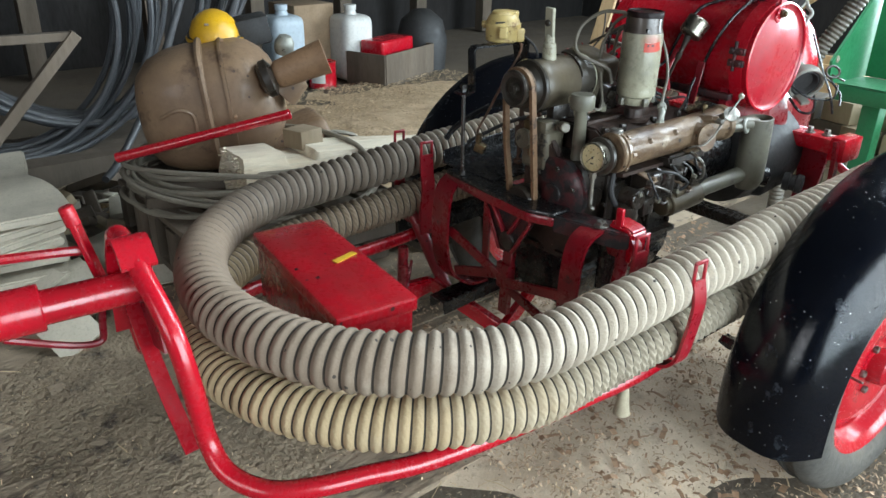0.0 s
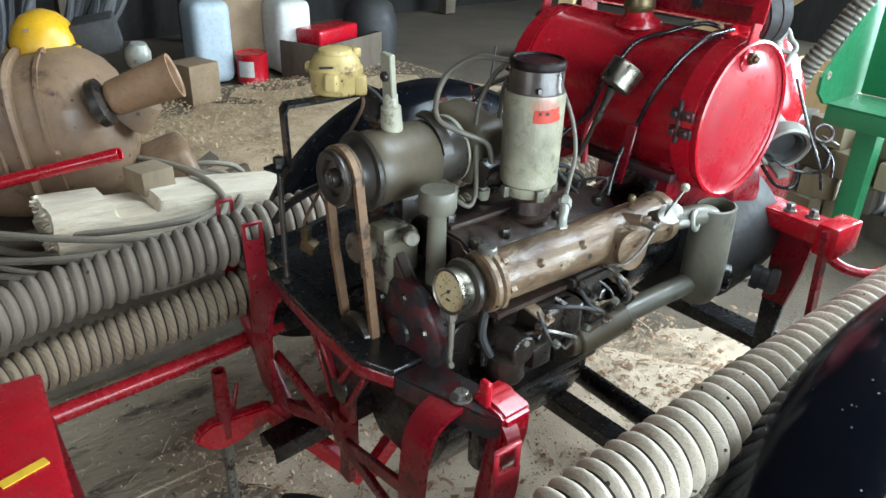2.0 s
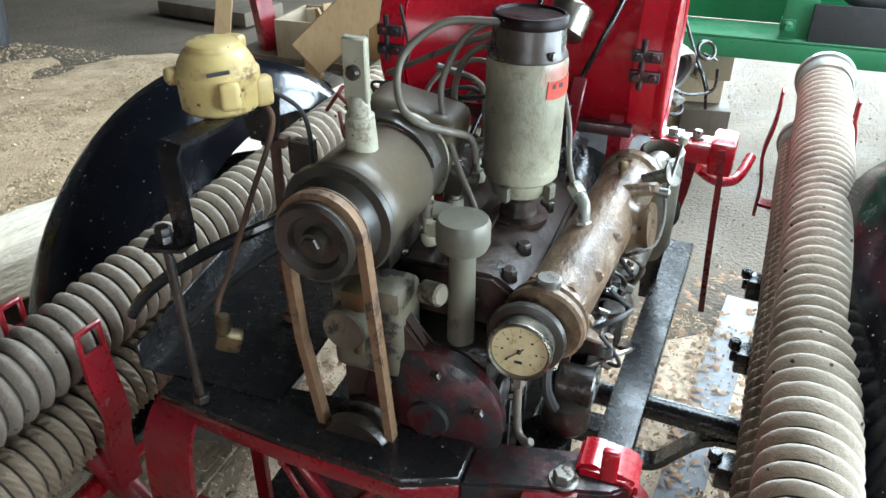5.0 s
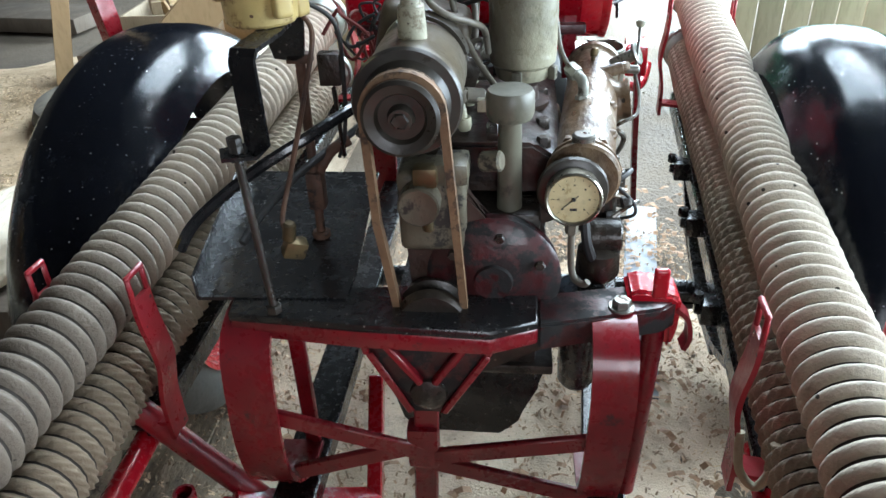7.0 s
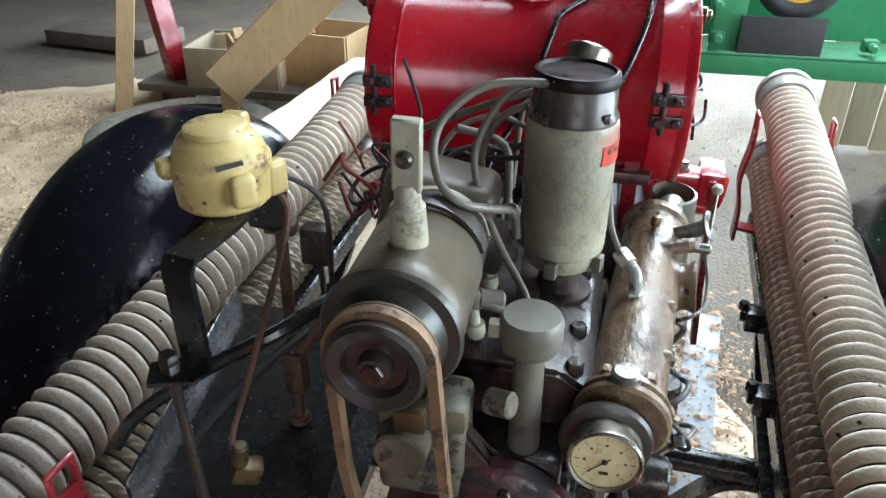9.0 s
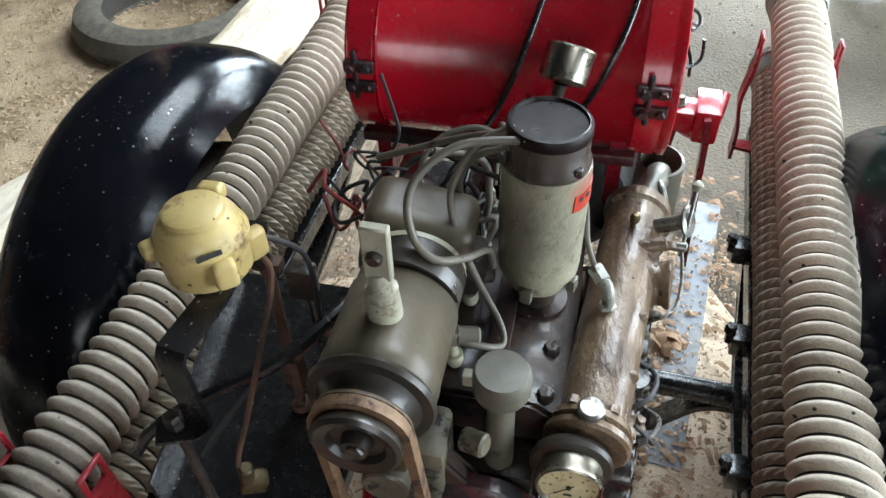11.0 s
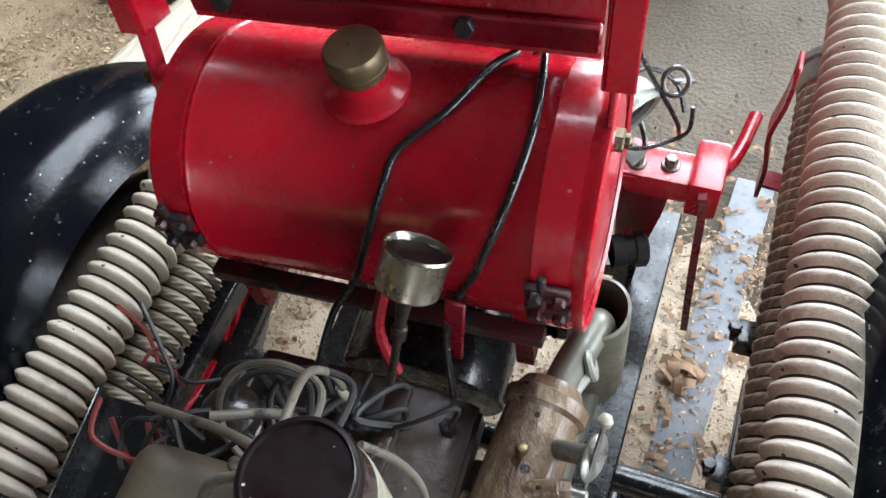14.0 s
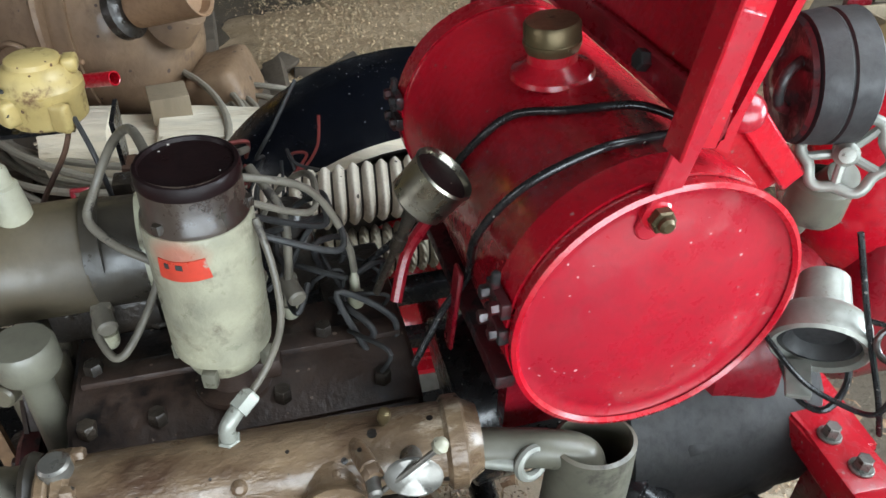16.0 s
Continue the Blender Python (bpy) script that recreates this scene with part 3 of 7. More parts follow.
def wheel(xc, side):
    R, w, cy, cz = 0.40, 0.075, 0.85, 0.40
    bm = B()
    prof = [(-0.05, 0.265), (-0.068, 0.285), (-w, 0.33), (-0.066, 0.375), (-0.045, 0.395), (-0.02, 0.402), (-0.017, 0.394), (0.017, 0.394), (0.02, 0.402), (0.045, 0.395), (0.066, 0.375), (w, 0.33), (0.068, 0.285), (0.05, 0.265), (-0.05, 0.265)]
    lathe(bm, (xc, cy, cz), (1, 0, 0), prof, 56)
    tyre = part("tyre", bm, TYRE, trailer, "dusty black ribbed tyre")
    bm = B()
    s = side
    lathe(bm, (xc, cy, cz), (s, 0, 0), [(-0.074, 0.282), (-0.07, 0.268), (-0.055, 0.265), (-0.04, 0.259), (-0.038, 0.248), (-0.026, 0.245), (-0.024, 0.234), (-0.012, 0.231), (-0.01, 0.222), (0.0, 0.222), (0.01, 0.232), (0.035, 0.24), (0.052, 0.262), (0.056, 0.272), (0.048, 0.276), (0.04, 0.262)], 48)
    lathe(bm, (xc, cy, cz), (s, 0, 0), [(-0.01, 0.238), (0.0, 0.2), (0.025, 0.17), (0.03, 0.12), (0.018, 0.09), (0.02, 0.055), (0.06, 0.05), (0.075, 0.03), (0.078, 0.0)], 40)
    rim = part("rim", bm, RED, tyre, "red painted steel wheel disc")
    for k in range(6):
        a = k * math.pi / 3
        bm = B()
        hexnut(bm, (xc + s * 0.02, cy + 0.078 * math.cos(a), cz + 0.078 * math.sin(a)), (s, 0, 0), 0.011, 0.012)
        part("wheel_nut", bm, STEEL, tyre)
    bm = B()
    cyl(bm, (xc + s * 0.03, cy - 0.19, cz + 0.04), (xc + s * 0.075, cy - 0.2, cz + 0.045), 0.004, seg=8)
    part("valve_stem", bm, STEEL, tyre)


part("mudguard", fender(-0.914, -0.580), BLACK, trailer, "glossy black arched mudguard with worn paint")
part("mudguard", fender(0.648, 0.938), BLACK, trailer, "glossy black arched mudguard with worn paint")
wheel(-0.728, -1)
wheel(0.795, 1)
bm = B()
cyl(bm, (-0.66, 0.85, 0.40), (0.74, 0.85, 0.40), 0.028)
part("axle", bm, BLACK_OIL, trailer, "black round axle")
for sx in (-1, 1):
    x = TX + sx * 0.545
    bm = B()
    bar(bm, (x - sx * 0.012, 0.1, 0.548), (x - sx * 0.012, 1.55, 0.548 + rise(1.55)), 0.045, 0.012)
    bar(bm, (x - sx * 0.032, 0.1, 0.525), (x - sx * 0.032, 1.55, 0.525 + rise(1.55)), 0.008, 0.05)
    part("side_rail", bm, BLACK_OIL, trailer, "black angle-iron side rail under the hoses")
    bm = B()
    strap(bm, [(x, 0.45, 0.5), (x, 0.62, 0.435), (x, 0.85, 0.43), (x, 1.08, 0.49), (x, 1.25, 0.58)], 0.05, 0.018)
    strap(bm, [(x, 0.58, 0.425), (x, 0.85, 0.412), (x, 1.1, 0.465)], 0.05, 0.012)
    part("leaf_spring", bm, BLACK_OIL, trailer, "dirty black leaf spring")
# front tube loop that runs round the hoses from the drawbar head
for sx in (-1, 1):
    bm = B()
    pts = [(TX - sx * 0.03, -0.955, 0.952), (TX + sx * 0.045, -0.953, 0.945), (TX + sx * 0.105, -0.948, 0.914), (TX + sx * 0.205, -0.932, 0.825), (TX + sx * 0.238, -0.918, 0.70), (TX + sx * 0.238, -0.905, 0.58), (TX + sx * 0.29, -0.888, 0.518),
           (TX + sx * 0.365, -0.835, 0.50), (TX + sx * 0.41, -0.755, 0.50), (TX + sx * 0.44, -0.65, 0.50), (TX + sx * 0.485, -0.46, 0.50), (TX + sx * 0.52, 0.0, 0.51), (TX + sx * 0.525, 0.2, 0.53)]
    sweep(bm, smooth_path(pts, 6), 0.022, 12)
    part("frame_tube", bm, RED, trailer, "chipped red bent frame tube")
bm = B()
strap(bm, [(TX - 0.09, -0.95, 0.70), (TX - 0.06, -0.95, 0.85), (TX - 0.01, -0.95, 0.94), (TX + 0.05, -0.95, 0.968), (TX + 0.105, -0.95, 0.93)], 0.07, 0.012, side=(0, 1, 0))
part("drawbar_hoop", bm, RED, trailer, "red flat-iron hoop at the drawbar head")
bm = B()
strap(bm, [(TX - 0.09, -0.945, 0.80), (TX - 0.02, -0.942, 0.72), (TX + 0.07, -0.935, 0.62), (TX + 0.17, -0.92, 0.505)], 0.035, 0.01, side=(0, 1, 0))
part("hoop_stay", bm, RED, trailer, "red flat-iron stay inside the hoop")
bm = B()
prism(bm, [(TX - 0.1, 0.66), (TX - 0.1, 0.86), (TX - 0.04, 0.93), (TX + 0.05, 0.9), (TX + 0.1, 0.72)], "y", -0.93, -0.915)
part("drawbar_plate", bm, RED_OLD, trailer, "red gusset plate")
bm = B()
cyl(bm, (TX - 0.02, -0.91, 0.832), (TX - 0.12, -2.35, 0.80), 0.037, seg=24)
cyl(bm, (TX - 0.035, -1.12, 0.829), (TX - 0.06, -1.42, 0.822), 0.05, seg=24)
part("drawbar", bm, RED, trailer, "chipped red drawbar tube")
bm = B()
cyl(bm, (TX - 0.12, -2.3, 0.79), (TX - 0.12, -2.3, 0.0), 0.022)
cyl(bm, (TX - 0.12, -2.3, 0.0), (TX - 0.12, -2.3, 0.015), 0.08)
part("prop_stand", bm, RED_OLD, trailer, "red prop stand under the drawbar")
bm = B()
tube(bm, [(TX - 0.08, -1.0, 0.82), (TX - 0.08, -1.01, 0.73), (TX - 0.08, -1.02, 0.69), (TX - 0.07, -1.08, 0.705), (TX - 0.06, -1.2, 0.765)], 0.008, 8, 4)
part("stay_rod", bm, RED_OLD, trailer, "bent red stay rod")
bm = B()
bar(bm, (TX - 0.10, -0.985, 0.80), (TX - 0.12, -1.02, 0.96), 0.035, 0.014)
cyl(bm, (TX - 0.12, -1.02, 0.955), (TX - 0.125, -1.03, 1.0), 0.016)
part("brake_lever", bm, RED, trailer, "red brake lever with rounded knob")
bm = B()
tube(bm, [(TX - 0.14, -1.0, 0.885), (TX - 0.15, -1.08, 0.893), (TX - 0.19, -1.35, 0.9), (TX - 0.22, -1.7, 0.9)], 0.011)
part("brake_rod", bm, RED, trailer, "red brake rod above the drawbar")


def cradle(y, sx):
    """Two flat arms and a foot that hold the hoses."""
    dz = rise(y) if y > 0 else 0.0
    xi, xo = TX + sx * 0.463, TX + sx * 0.632
    bm = B()
    strap(bm, [(xi, y, 0.535 + dz), (xi, y, 0.62 + dz), (xi - sx * 0.012, y, 0.70 + dz), (xi - sx * 0.002, y, 0.78 + dz), (xi, y, 0.825 + dz)], 0.05, 0.008, side=(0, 1, 0))
    arm = part("cradle_arm", bm, RED_SCUFF, trailer, "red hose cradle arm with slotted top")
    for s in (-1, 1):
        part("slot_side", bar(B(), (xi, y + s * 0.021, 0.82 + dz), (xi, y + s * 0.021, 0.87 + dz), 0.008, 0.01, up=(0, 1, 0)), RED_SCUFF, arm)
    part("slot_end", bar(B(), (xi, y - 0.026, 0.867 + dz), (xi, y + 0.026, 0.867 + dz), 0.009, 0.01), RED_SCUFF, arm)
    bm = B()
    strap(bm, [(xi, y, 0.568 + dz), (xi + sx * 0.06, y, 0.562 + dz), (xi + sx * 0.12, y, 0.567 + dz), (xi + sx * 0.155, y, 0.60 + dz), (xo, y, 0.66 + dz), (xo + sx * 0.012, y, 0.76 + dz), (xo, y, 0.82 + dz)], 0.042, 0.008, side=(0, 1, 0))
    foot = part("cradle_foot", bm, RED_SCUFF, trailer, "red outer hose cradle")
    for s in (-1, 1):
        part("slot_side", bar(B(), (xo, y + s * 0.018, 0.815 + dz), (xo, y + s * 0.018, 0.865 + dz), 0.008, 0.01, up=(0, 1, 0)), RED_SCUFF, foot)
    part("slot_end", bar(B(), (xo, y - 0.022, 0.865 + dz), (xo, y + 0.022, 0.865 + dz), 0.009, 0.01), RED_SCUFF, foot)


for y in (0.12, 1.44):
    cradle(y, -1)
    cradle(y, 1)

# ---- suction hoses ----


def hose_path(xl, xr, z0, front_r, cy, y_end_l, y_end_r, step=0.0025):
    """A hose lying on the trailer: back to front on one side, round the nose, and back on the other."""
    cx = (xl + xr) / 2
    R = (xr - xl) / 2
    pts = []
    y = y_end_l
    while y > cy:
        pts.append(Vector((xl, y, z0 + rise(max(y, -0.25)))))
        y -= step
    n = int(math.pi * R / step)
    for i in range(n + 1):
        a = math.pi + math.pi * i / n
        sag = -0.012 * math.sin(math.pi * i / n)
        pts.append(Vector((cx + R * math.cos(a), cy + front_r * math.sin(a), z0 + rise(max(cy, -0.25)) + sag)))
    y = cy + step
    while y < y_end_r:
        pts.append(Vector((xr, y, z0 + rise(max(y, -0.25)))))
        y += step
    return pts


def nose(y):
    """The windings lie closer together round the bend."""
    return 0.55 + 0.45 * min(max((y + 0.45) / 0.5, 0.0), 1.0)


def hose(name, xl, xr, z0, front_r, cy, yl, yr, r, pitch, depth, material, label, strand=0.0):
    """A corrugated hose: its rows follow the winding, twelve to a turn, with dirt and shade painted dark between the
    ribs.
    """
    root = thing(name, ((xl + xr) / 2, 0.5, z0 - r), label, "suction hose", "suction hoses on the trailer")
    path = hose_path(xl, xr, z0, front_r, cy, yl, yr)
    along = [0.0]
    frames = []
    for i, p in enumerate(path):
        if i:
            along.append(along[-1] + (p - path[i - 1]).length)
        t = (path[min(i + 1, len(path) - 1)] - path[max(i - 1, 0)]).normalized()
        x = t.cross(Vector((0, 0, 1))).normalized()
        frames.append((p, x, x.cross(t)))
    seg = 104 if strand else 44
    rows = int((along[-1] - pitch) / (pitch / 12))
    verts, faces, groove_rows = [], [], []
    j = 0
    for i in range(rows + 1):
        u = 2 * ((i % 12) / 12) - 1
        c = (0.5 + 0.5 * math.cos(math.pi * u)) ** 0.6
        j0 = None
        for k in range(seg):
            s = (i + 12 * k / seg) * pitch / 12
            while along[j + 1] < s and j < len(along) - 2:
                j += 1
            if j0 is None:
                j0 = j
            f = (s - along[j]) / (along[j + 1] - along[j])
            a = 2 * math.pi * k / seg
            p, x, y = frames[j][0].lerp(frames[j + 1][0], f), frames[j][1], frames[j][2]
            w = 0.0014 * math.sin(5.1 * s + 2 * a) + 0.0009 * math.sin(17.0 * s - a)
            fray = 0.0012 * noise.noise(Vector((s * 90, a * 6, r * 100))) * c
            rr = r - depth * nose(p.y) * (1 - c) + w + fray + strand * (2.0 * nose(p.y) - 1.0) * c * math.cos(16 * a + 2.4 * math.pi * u)
            verts.append(p + (x * math.cos(a) + y * math.sin(a)) * rr)
        j = j0
    for i in range(rows):
        for k in range(seg):
            n, q = (k + 1, i) if k < seg - 1 else (0, i + 12)
            if q + 1 > rows:
                continue
            faces.append((i * seg + k, q * seg + n, (q + 1) * seg + n, (i + 1) * seg + k))
            groove_rows.append(1 if i % 12 in (0, 11) else 0)
    base = ORIGIN[root]
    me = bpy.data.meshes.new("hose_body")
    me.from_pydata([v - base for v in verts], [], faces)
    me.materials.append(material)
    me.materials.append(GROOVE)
    me.polygons.foreach_set("material_index", groove_rows)
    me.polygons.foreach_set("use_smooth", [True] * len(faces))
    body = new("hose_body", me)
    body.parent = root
    for p, d in ((path[0], path[0] - path[1]), (path[-1], path[-1] - path[-2])):
        bm = B()
        d = d.normalized()
        lathe(bm, p - d * 0.05, d, [(0, r + 0.001), (0.01, r + 0.006), (0.05, r + 0.006), (0.055, r + 0.012), (0.075, r + 0.012), (0.078, r + 0.006), (0.078, r - 0.012), (0.03, r - 0.014), (0.03, 0)], 36)
        part("coupling", bm, ZINC if name == "suction_hose" else HOSE_A, root, "dull hose end collar")
    settle(root)
    return root


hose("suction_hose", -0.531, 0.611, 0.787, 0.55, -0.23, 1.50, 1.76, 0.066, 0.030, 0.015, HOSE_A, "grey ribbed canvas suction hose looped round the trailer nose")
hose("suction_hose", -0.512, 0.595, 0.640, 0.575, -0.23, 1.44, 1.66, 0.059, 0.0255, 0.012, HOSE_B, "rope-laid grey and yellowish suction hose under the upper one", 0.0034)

# ---- tool box ----
tool_box = thing("tool_box", (0.045, -0.46, 0.62), "red sheet-metal tool box with lid and yellow tape", "tool box")
bm = B()
box(bm, (0.045, -0.46, 0.70), (0.515, 0.185, 0.16), bev=0.01)
part("body", bm, RED_BOX, tool_box)
bm = B()
box(bm, (0.045, -0.46, 0.795), (0.53, 0.20, 0.035), bev=0.008)
bmesh.ops.subdivide_edges(bm, edges=bm.edges[:], cuts=3, use_grid_fill=True)
for v in bm.verts:
    v.co += Vector((0.4, 0.4, 1)) * 0.0022 * noise.noise(v.co * 16)
part("lid", bm, RED_BOX, tool_box, "red dented lid")
bm = B()
box(bm, (0.045, -0.415, 0.8145), (0.018, 0.07, 0.002), rot=(0, 0, 20), bev=0)
part("tape_strip", bm, YELLOW_TAPE, tool_box, "yellow tape strip")
bm = B()
for x in (-0.13, 0.22):
    bar(bm, (x, -0.46, 0.62), (x, -0.46, 0.585), 0.04, 0.14, up=(1, 0, 0))
bar(bm, (-0.46, -0.40, 0.575), (0.54, -0.40, 0.575), 0.04, 0.03)
part("box_carrier", bm, RED_OLD, trailer, "red cross bar under the tool box")


settle(tool_box)
tool_box.location += Vector((0.02, -0.045, -0.02))
tool_box.rotation_euler.z -= 0.06

# ---- motor pump ----
pump = thing("motor_pump", (0.08, 0.6, 0.4), "portable fire pump with dusty engine and red fuel tank", "fire pump")


def P(name, bm, material, label="", parent=None, smooth=40):
    return part(name, bm, material, parent or pump, label, smooth)


# skid and carrying frame
for x0, x1 in ((0.320, 0.412), (-0.232, -0.19)):
    bm = B()
    bar(bm, (x0, 0.05, 0.39), (x1, 1.42, 0.517), 0.076, 0.006)
    rail = P("skid_rail", bm, BLACK_OIL, "wet black channel skid rail")
    for s in (-0.036, 0.036):
        P("rail_flange", bar(B(), (x0 + s, 0.05, 0.368), (x1 + s, 1.42, 0.495), 0.006, 0.045), BLACK_OIL, "", rail)
bm = B()
bar(bm, (-0.2, 0.69, 0.425), (0.365, 0.69, 0.425), 0.06, 0.04)
P("skid_cross_bar", bm, BLACK_OIL)
bm = B()
bar(bm, (-0.26, 1.29, 0.482), (0.365, 1.29, 0.482), 0.075, 0.04)
P("skid_cross_bar", bm, BLACK_OIL)
bm = B()
prism(bm, [(-0.27, 0.17), (-0.265, 0.108), (-0.06, 0.088), (0.13, 0.078), (0.2, 0.108), (0.2, 0.187), (0.05, 0.2)], "z", 0.805, 0.825)
bmesh.ops.bevel(bm, geom=bm.edges[:], offset=0.003, segments=1, affect="EDGES")
beam = P("front_beam", bm, BLACK_OIL, "greasy black top of the front carrying beam")
bm = B()
prism(bm, [(-0.262, 0.106), (-0.06, 0.086), (0.13, 0.076), (0.2, 0.106), (0.2, 0.118), (0.13, 0.088), (-0.06, 0.098), (-0.262, 0.118)], "z", 0.785, 0.813)
bmesh.ops.bevel(bm, geom=bm.edges[:], offset=0.003, segments=1, affect="EDGES")
P("beam_lip", bm, RED_OLD, "dark red front lip", beam)
# Dark red all over, painting in the shade on the arm's front.
bm = B()
prism(bm, [(0.2, 0.108), (0.385, 0.158), (0.41, 0.18), (0.405, 0.235), (0.2, 0.19)], "z", 0.77, 0.817)
bmesh.ops.bevel(bm, geom=bm.edges[:], offset=0.004, segments=2, affect="EDGES")
P("beam_arm", bm, RED_DIRTY_DARK, "red beam arm", beam)
bm = B()
prism(bm, [(0.335, 0.80), (0.335, 0.85), (0.345, 0.856), (0.365, 0.856), (0.375, 0.852), (0.402, 0.85), (0.416, 0.84), (0.416, 0.79), (0.408, 0.752), (0.398, 0.752), (0.396, 0.80)], "y", 0.102, 0.165)
bmesh.ops.translate(bm, verts=bm.verts, vec=(0.0, 0.075, -0.022))
bmesh.ops.bevel(bm, geom=bm.edges[:], offset=0.006, segments=2, affect="EDGES")
lug = P("beam_end_lug", bm, RED, "bright red end lug", beam)
P("lug_ear", box(B(), (0.378, 0.165, 0.858), (0.022, 0.012, 0.05), bev=0.005, seg=3), RED, "", lug)
P("lug_hook", strap(B(), [(0.412, 0.19, 0.80), (0.428, 0.185, 0.785), (0.432, 0.18, 0.755), (0.424, 0.178, 0.735)], 0.03, 0.007, side=(0, 1, 0)), RED_OLD, "", lug)
bm = B()
hexnut(bm, (0.324, 0.16, 0.819), (0, 0, 1), 0.014, 0.013)
cyl(bm, (0.324, 0.16, 0.816), (0.324, 0.16, 0.8205), 0.02)
P("beam_bolt", bm, STEEL, "plain steel bolt", beam)
for x, w in ((-0.238, 0.078), (0.312, 0.066)):
    bm = B()
    strap(bm, [(x, 0.25, 0.70), (x, 0.235, 0.775), (x, 0.19, 0.805), (x, 0.13, 0.806), (x, 0.085, 0.775), (x, 0.068, 0.70), (x - 0.004, 0.07, 0.58), (x - 0.006, 0.10, 0.48), (x, 0.17, 0.425), (x, 0.25, 0.415)], w, 0.009)
    P("strap_leg", bm, RED_OLD, "bent red flat-iron leg")
    bm = B()
    bar(bm, (x + 0.02, 0.25, 0.72), (x + 0.02, 0.25, 0.42), 0.03, 0.012, up=(0, 1, 0))
    P("back_leg", bm, RED_OLD)
bm = B()
tube(bm, [(0.385, 0.20, 0.79), (0.38, 0.19, 0.70), (0.37, 0.175, 0.55), (0.362, 0.17, 0.42)], 0.018, 14)
P("tube_leg", bm, RED_OLD, "dark red tubular leg")
for a, b in (((-0.215, 0.085, 0.64), (0.05, 0.105, 0.545)), ((0.01, 0.105, 0.54), (0.30, 0.085, 0.615)), ((-0.2, 0.1, 0.5), (0.03, 0.11, 0.57)), ((0.02, 0.11, 0.53), (0.29, 0.1, 0.47))):
    bm = B()
    bar(bm, a, b, 0.012, 0.032)
    P("brace", bm, RED_OLD, "red flat brace")
bm = B()
prism(bm, [(-0.064, 0.806), (0.130, 0.806), (0.132, 0.77), (0.06, 0.652), (0.006, 0.652), (-0.054, 0.77)], "y", 0.098, 0.106)
gusset = P("crank_bracket", bm, RED_DIRTY_DARK, "greasy red gusset bracket")
for a, b, w in (((-0.032, 0.80), (0.026, 0.716), 0.016), ((0.102, 0.80), (0.046, 0.716), 0.016), ((0.128, 0.806), (0.128, 0.77), 0.007), ((0.128, 0.77), (0.058, 0.655), 0.007),
                ((-0.058, 0.80), (-0.054, 0.768), 0.007), ((-0.05, 0.77), (0.008, 0.655), 0.005)):
    P("edge_rib", bar(B(), (a[0], 0.092, a[1]), (b[0], 0.092, b[1]), 0.012, w, up=(0, 1, 0)), RED_OLD, "worn red rib", gusset)
P("bracket_eye", lathe(B(), (0.036, 0.097, 0.69), (0, -1, 0), [(0, 0.03), (0.006, 0.028), (0.01, 0.02), (0.012, 0)], 20), GREASE, "", gusset)
bm = B()
box(bm, (0.02, 0.115, 0.565), (0.052, 0.036, 0.085), bev=0.008)
P("post_collar", bm, RED_OLD, "red clamp collar")
bm = B()
bar(bm, (0.03, 0.118, 0.68), (0.018, 0.118, 0.43), 0.04, 0.02, up=(0, 1, 0))
P("bracket_post", bm, RED_OLD)
# sump, block, head
bm = B()
prism(bm, [(-0.066, 0.65), (-0.066, 0.6), (-0.03, 0.52), (-0.015, 0.478), (0.15, 0.474), (0.175, 0.52), (0.215, 0.6), (0.215, 0.65)], "y", 0.22, 0.66)
bmesh.ops.bevel(bm, geom=bm.edges[:], offset=0.014, segments=3, affect="EDGES")
sump = P("oil_sump", bm, BLACK_OIL, "black oily sump")
for k in range(7):
    bm = B()
    hexnut(bm, (0.222, 0.25 + k * 0.062, 0.655), (0, 0, -1), 0.007, 0.008)
    P("sump_bolt", bm, GREASE, "", sump)
bm = B()
box(bm, (0.095, 0.43, 0.655), (0.27, 0.46, 0.018), bev=0.004)
box(bm, (0.105, 0.43, 0.80), (0.195, 0.44, 0.29), bev=0.012)
for y in (0.26, 0.37, 0.48, 0.59):
    cyl(bm, (0.2, y, 0.84), (0.215, y, 0.84), 0.032)
    box(bm, (0.205, y + 0.055, 0.80), (0.016, 0.012, 0.26), bev=0.004)
P("engine_block", bm, GREASE, "greasy dark engine block")
bm = B()
prism(bm, [(0.01, 0.70), (0.005, 0.86), (0.0, 0.93), (0.02, 1.0), (0.09, 1.0), (0.13, 0.93), (0.22, 0.88), (0.23, 0.72), (0.12, 0.66)], "y", 0.185, 0.215)
bmesh.ops.bevel(bm, geom=bm.edges[:], offset=0.006, segments=2, affect="EDGES")
P("timing_cover", bm, HEADMAT, "dirty brown timing cover")
bm = B()
box(bm, (0.045, 0.21, 0.965), (0.10, 0.075, 0.13), bev=0.014, seg=3)
cyl(bm, (0.03, 0.175, 0.99), (0.03, 0.14, 0.99), 0.03)
box(bm, (0.075, 0.19, 1.03), (0.05, 0.06, 0.035), bev=0.01)
cyl(bm, (0.115, 0.2, 1.035), (0.145, 0.19, 1.04), 0.015)
P("water_pump", bm, PUMPMAT, "flaking grey-green water pump housing")
bm = B()
cyl(bm, (0.04, 0.165, 1.02), (0.04, 0.165, 0.97), 0.012)
box(bm, (0.04, 0.165, 1.03), (0.035, 0.03, 0.03), bev=0.006)
cyl(bm, (0.04, 0.165, 0.97), (0.04, 0.165, 0.94), 0.008)
P("drain_cock", bm, BRASS, "dirty brass drain cock")
bm = B()
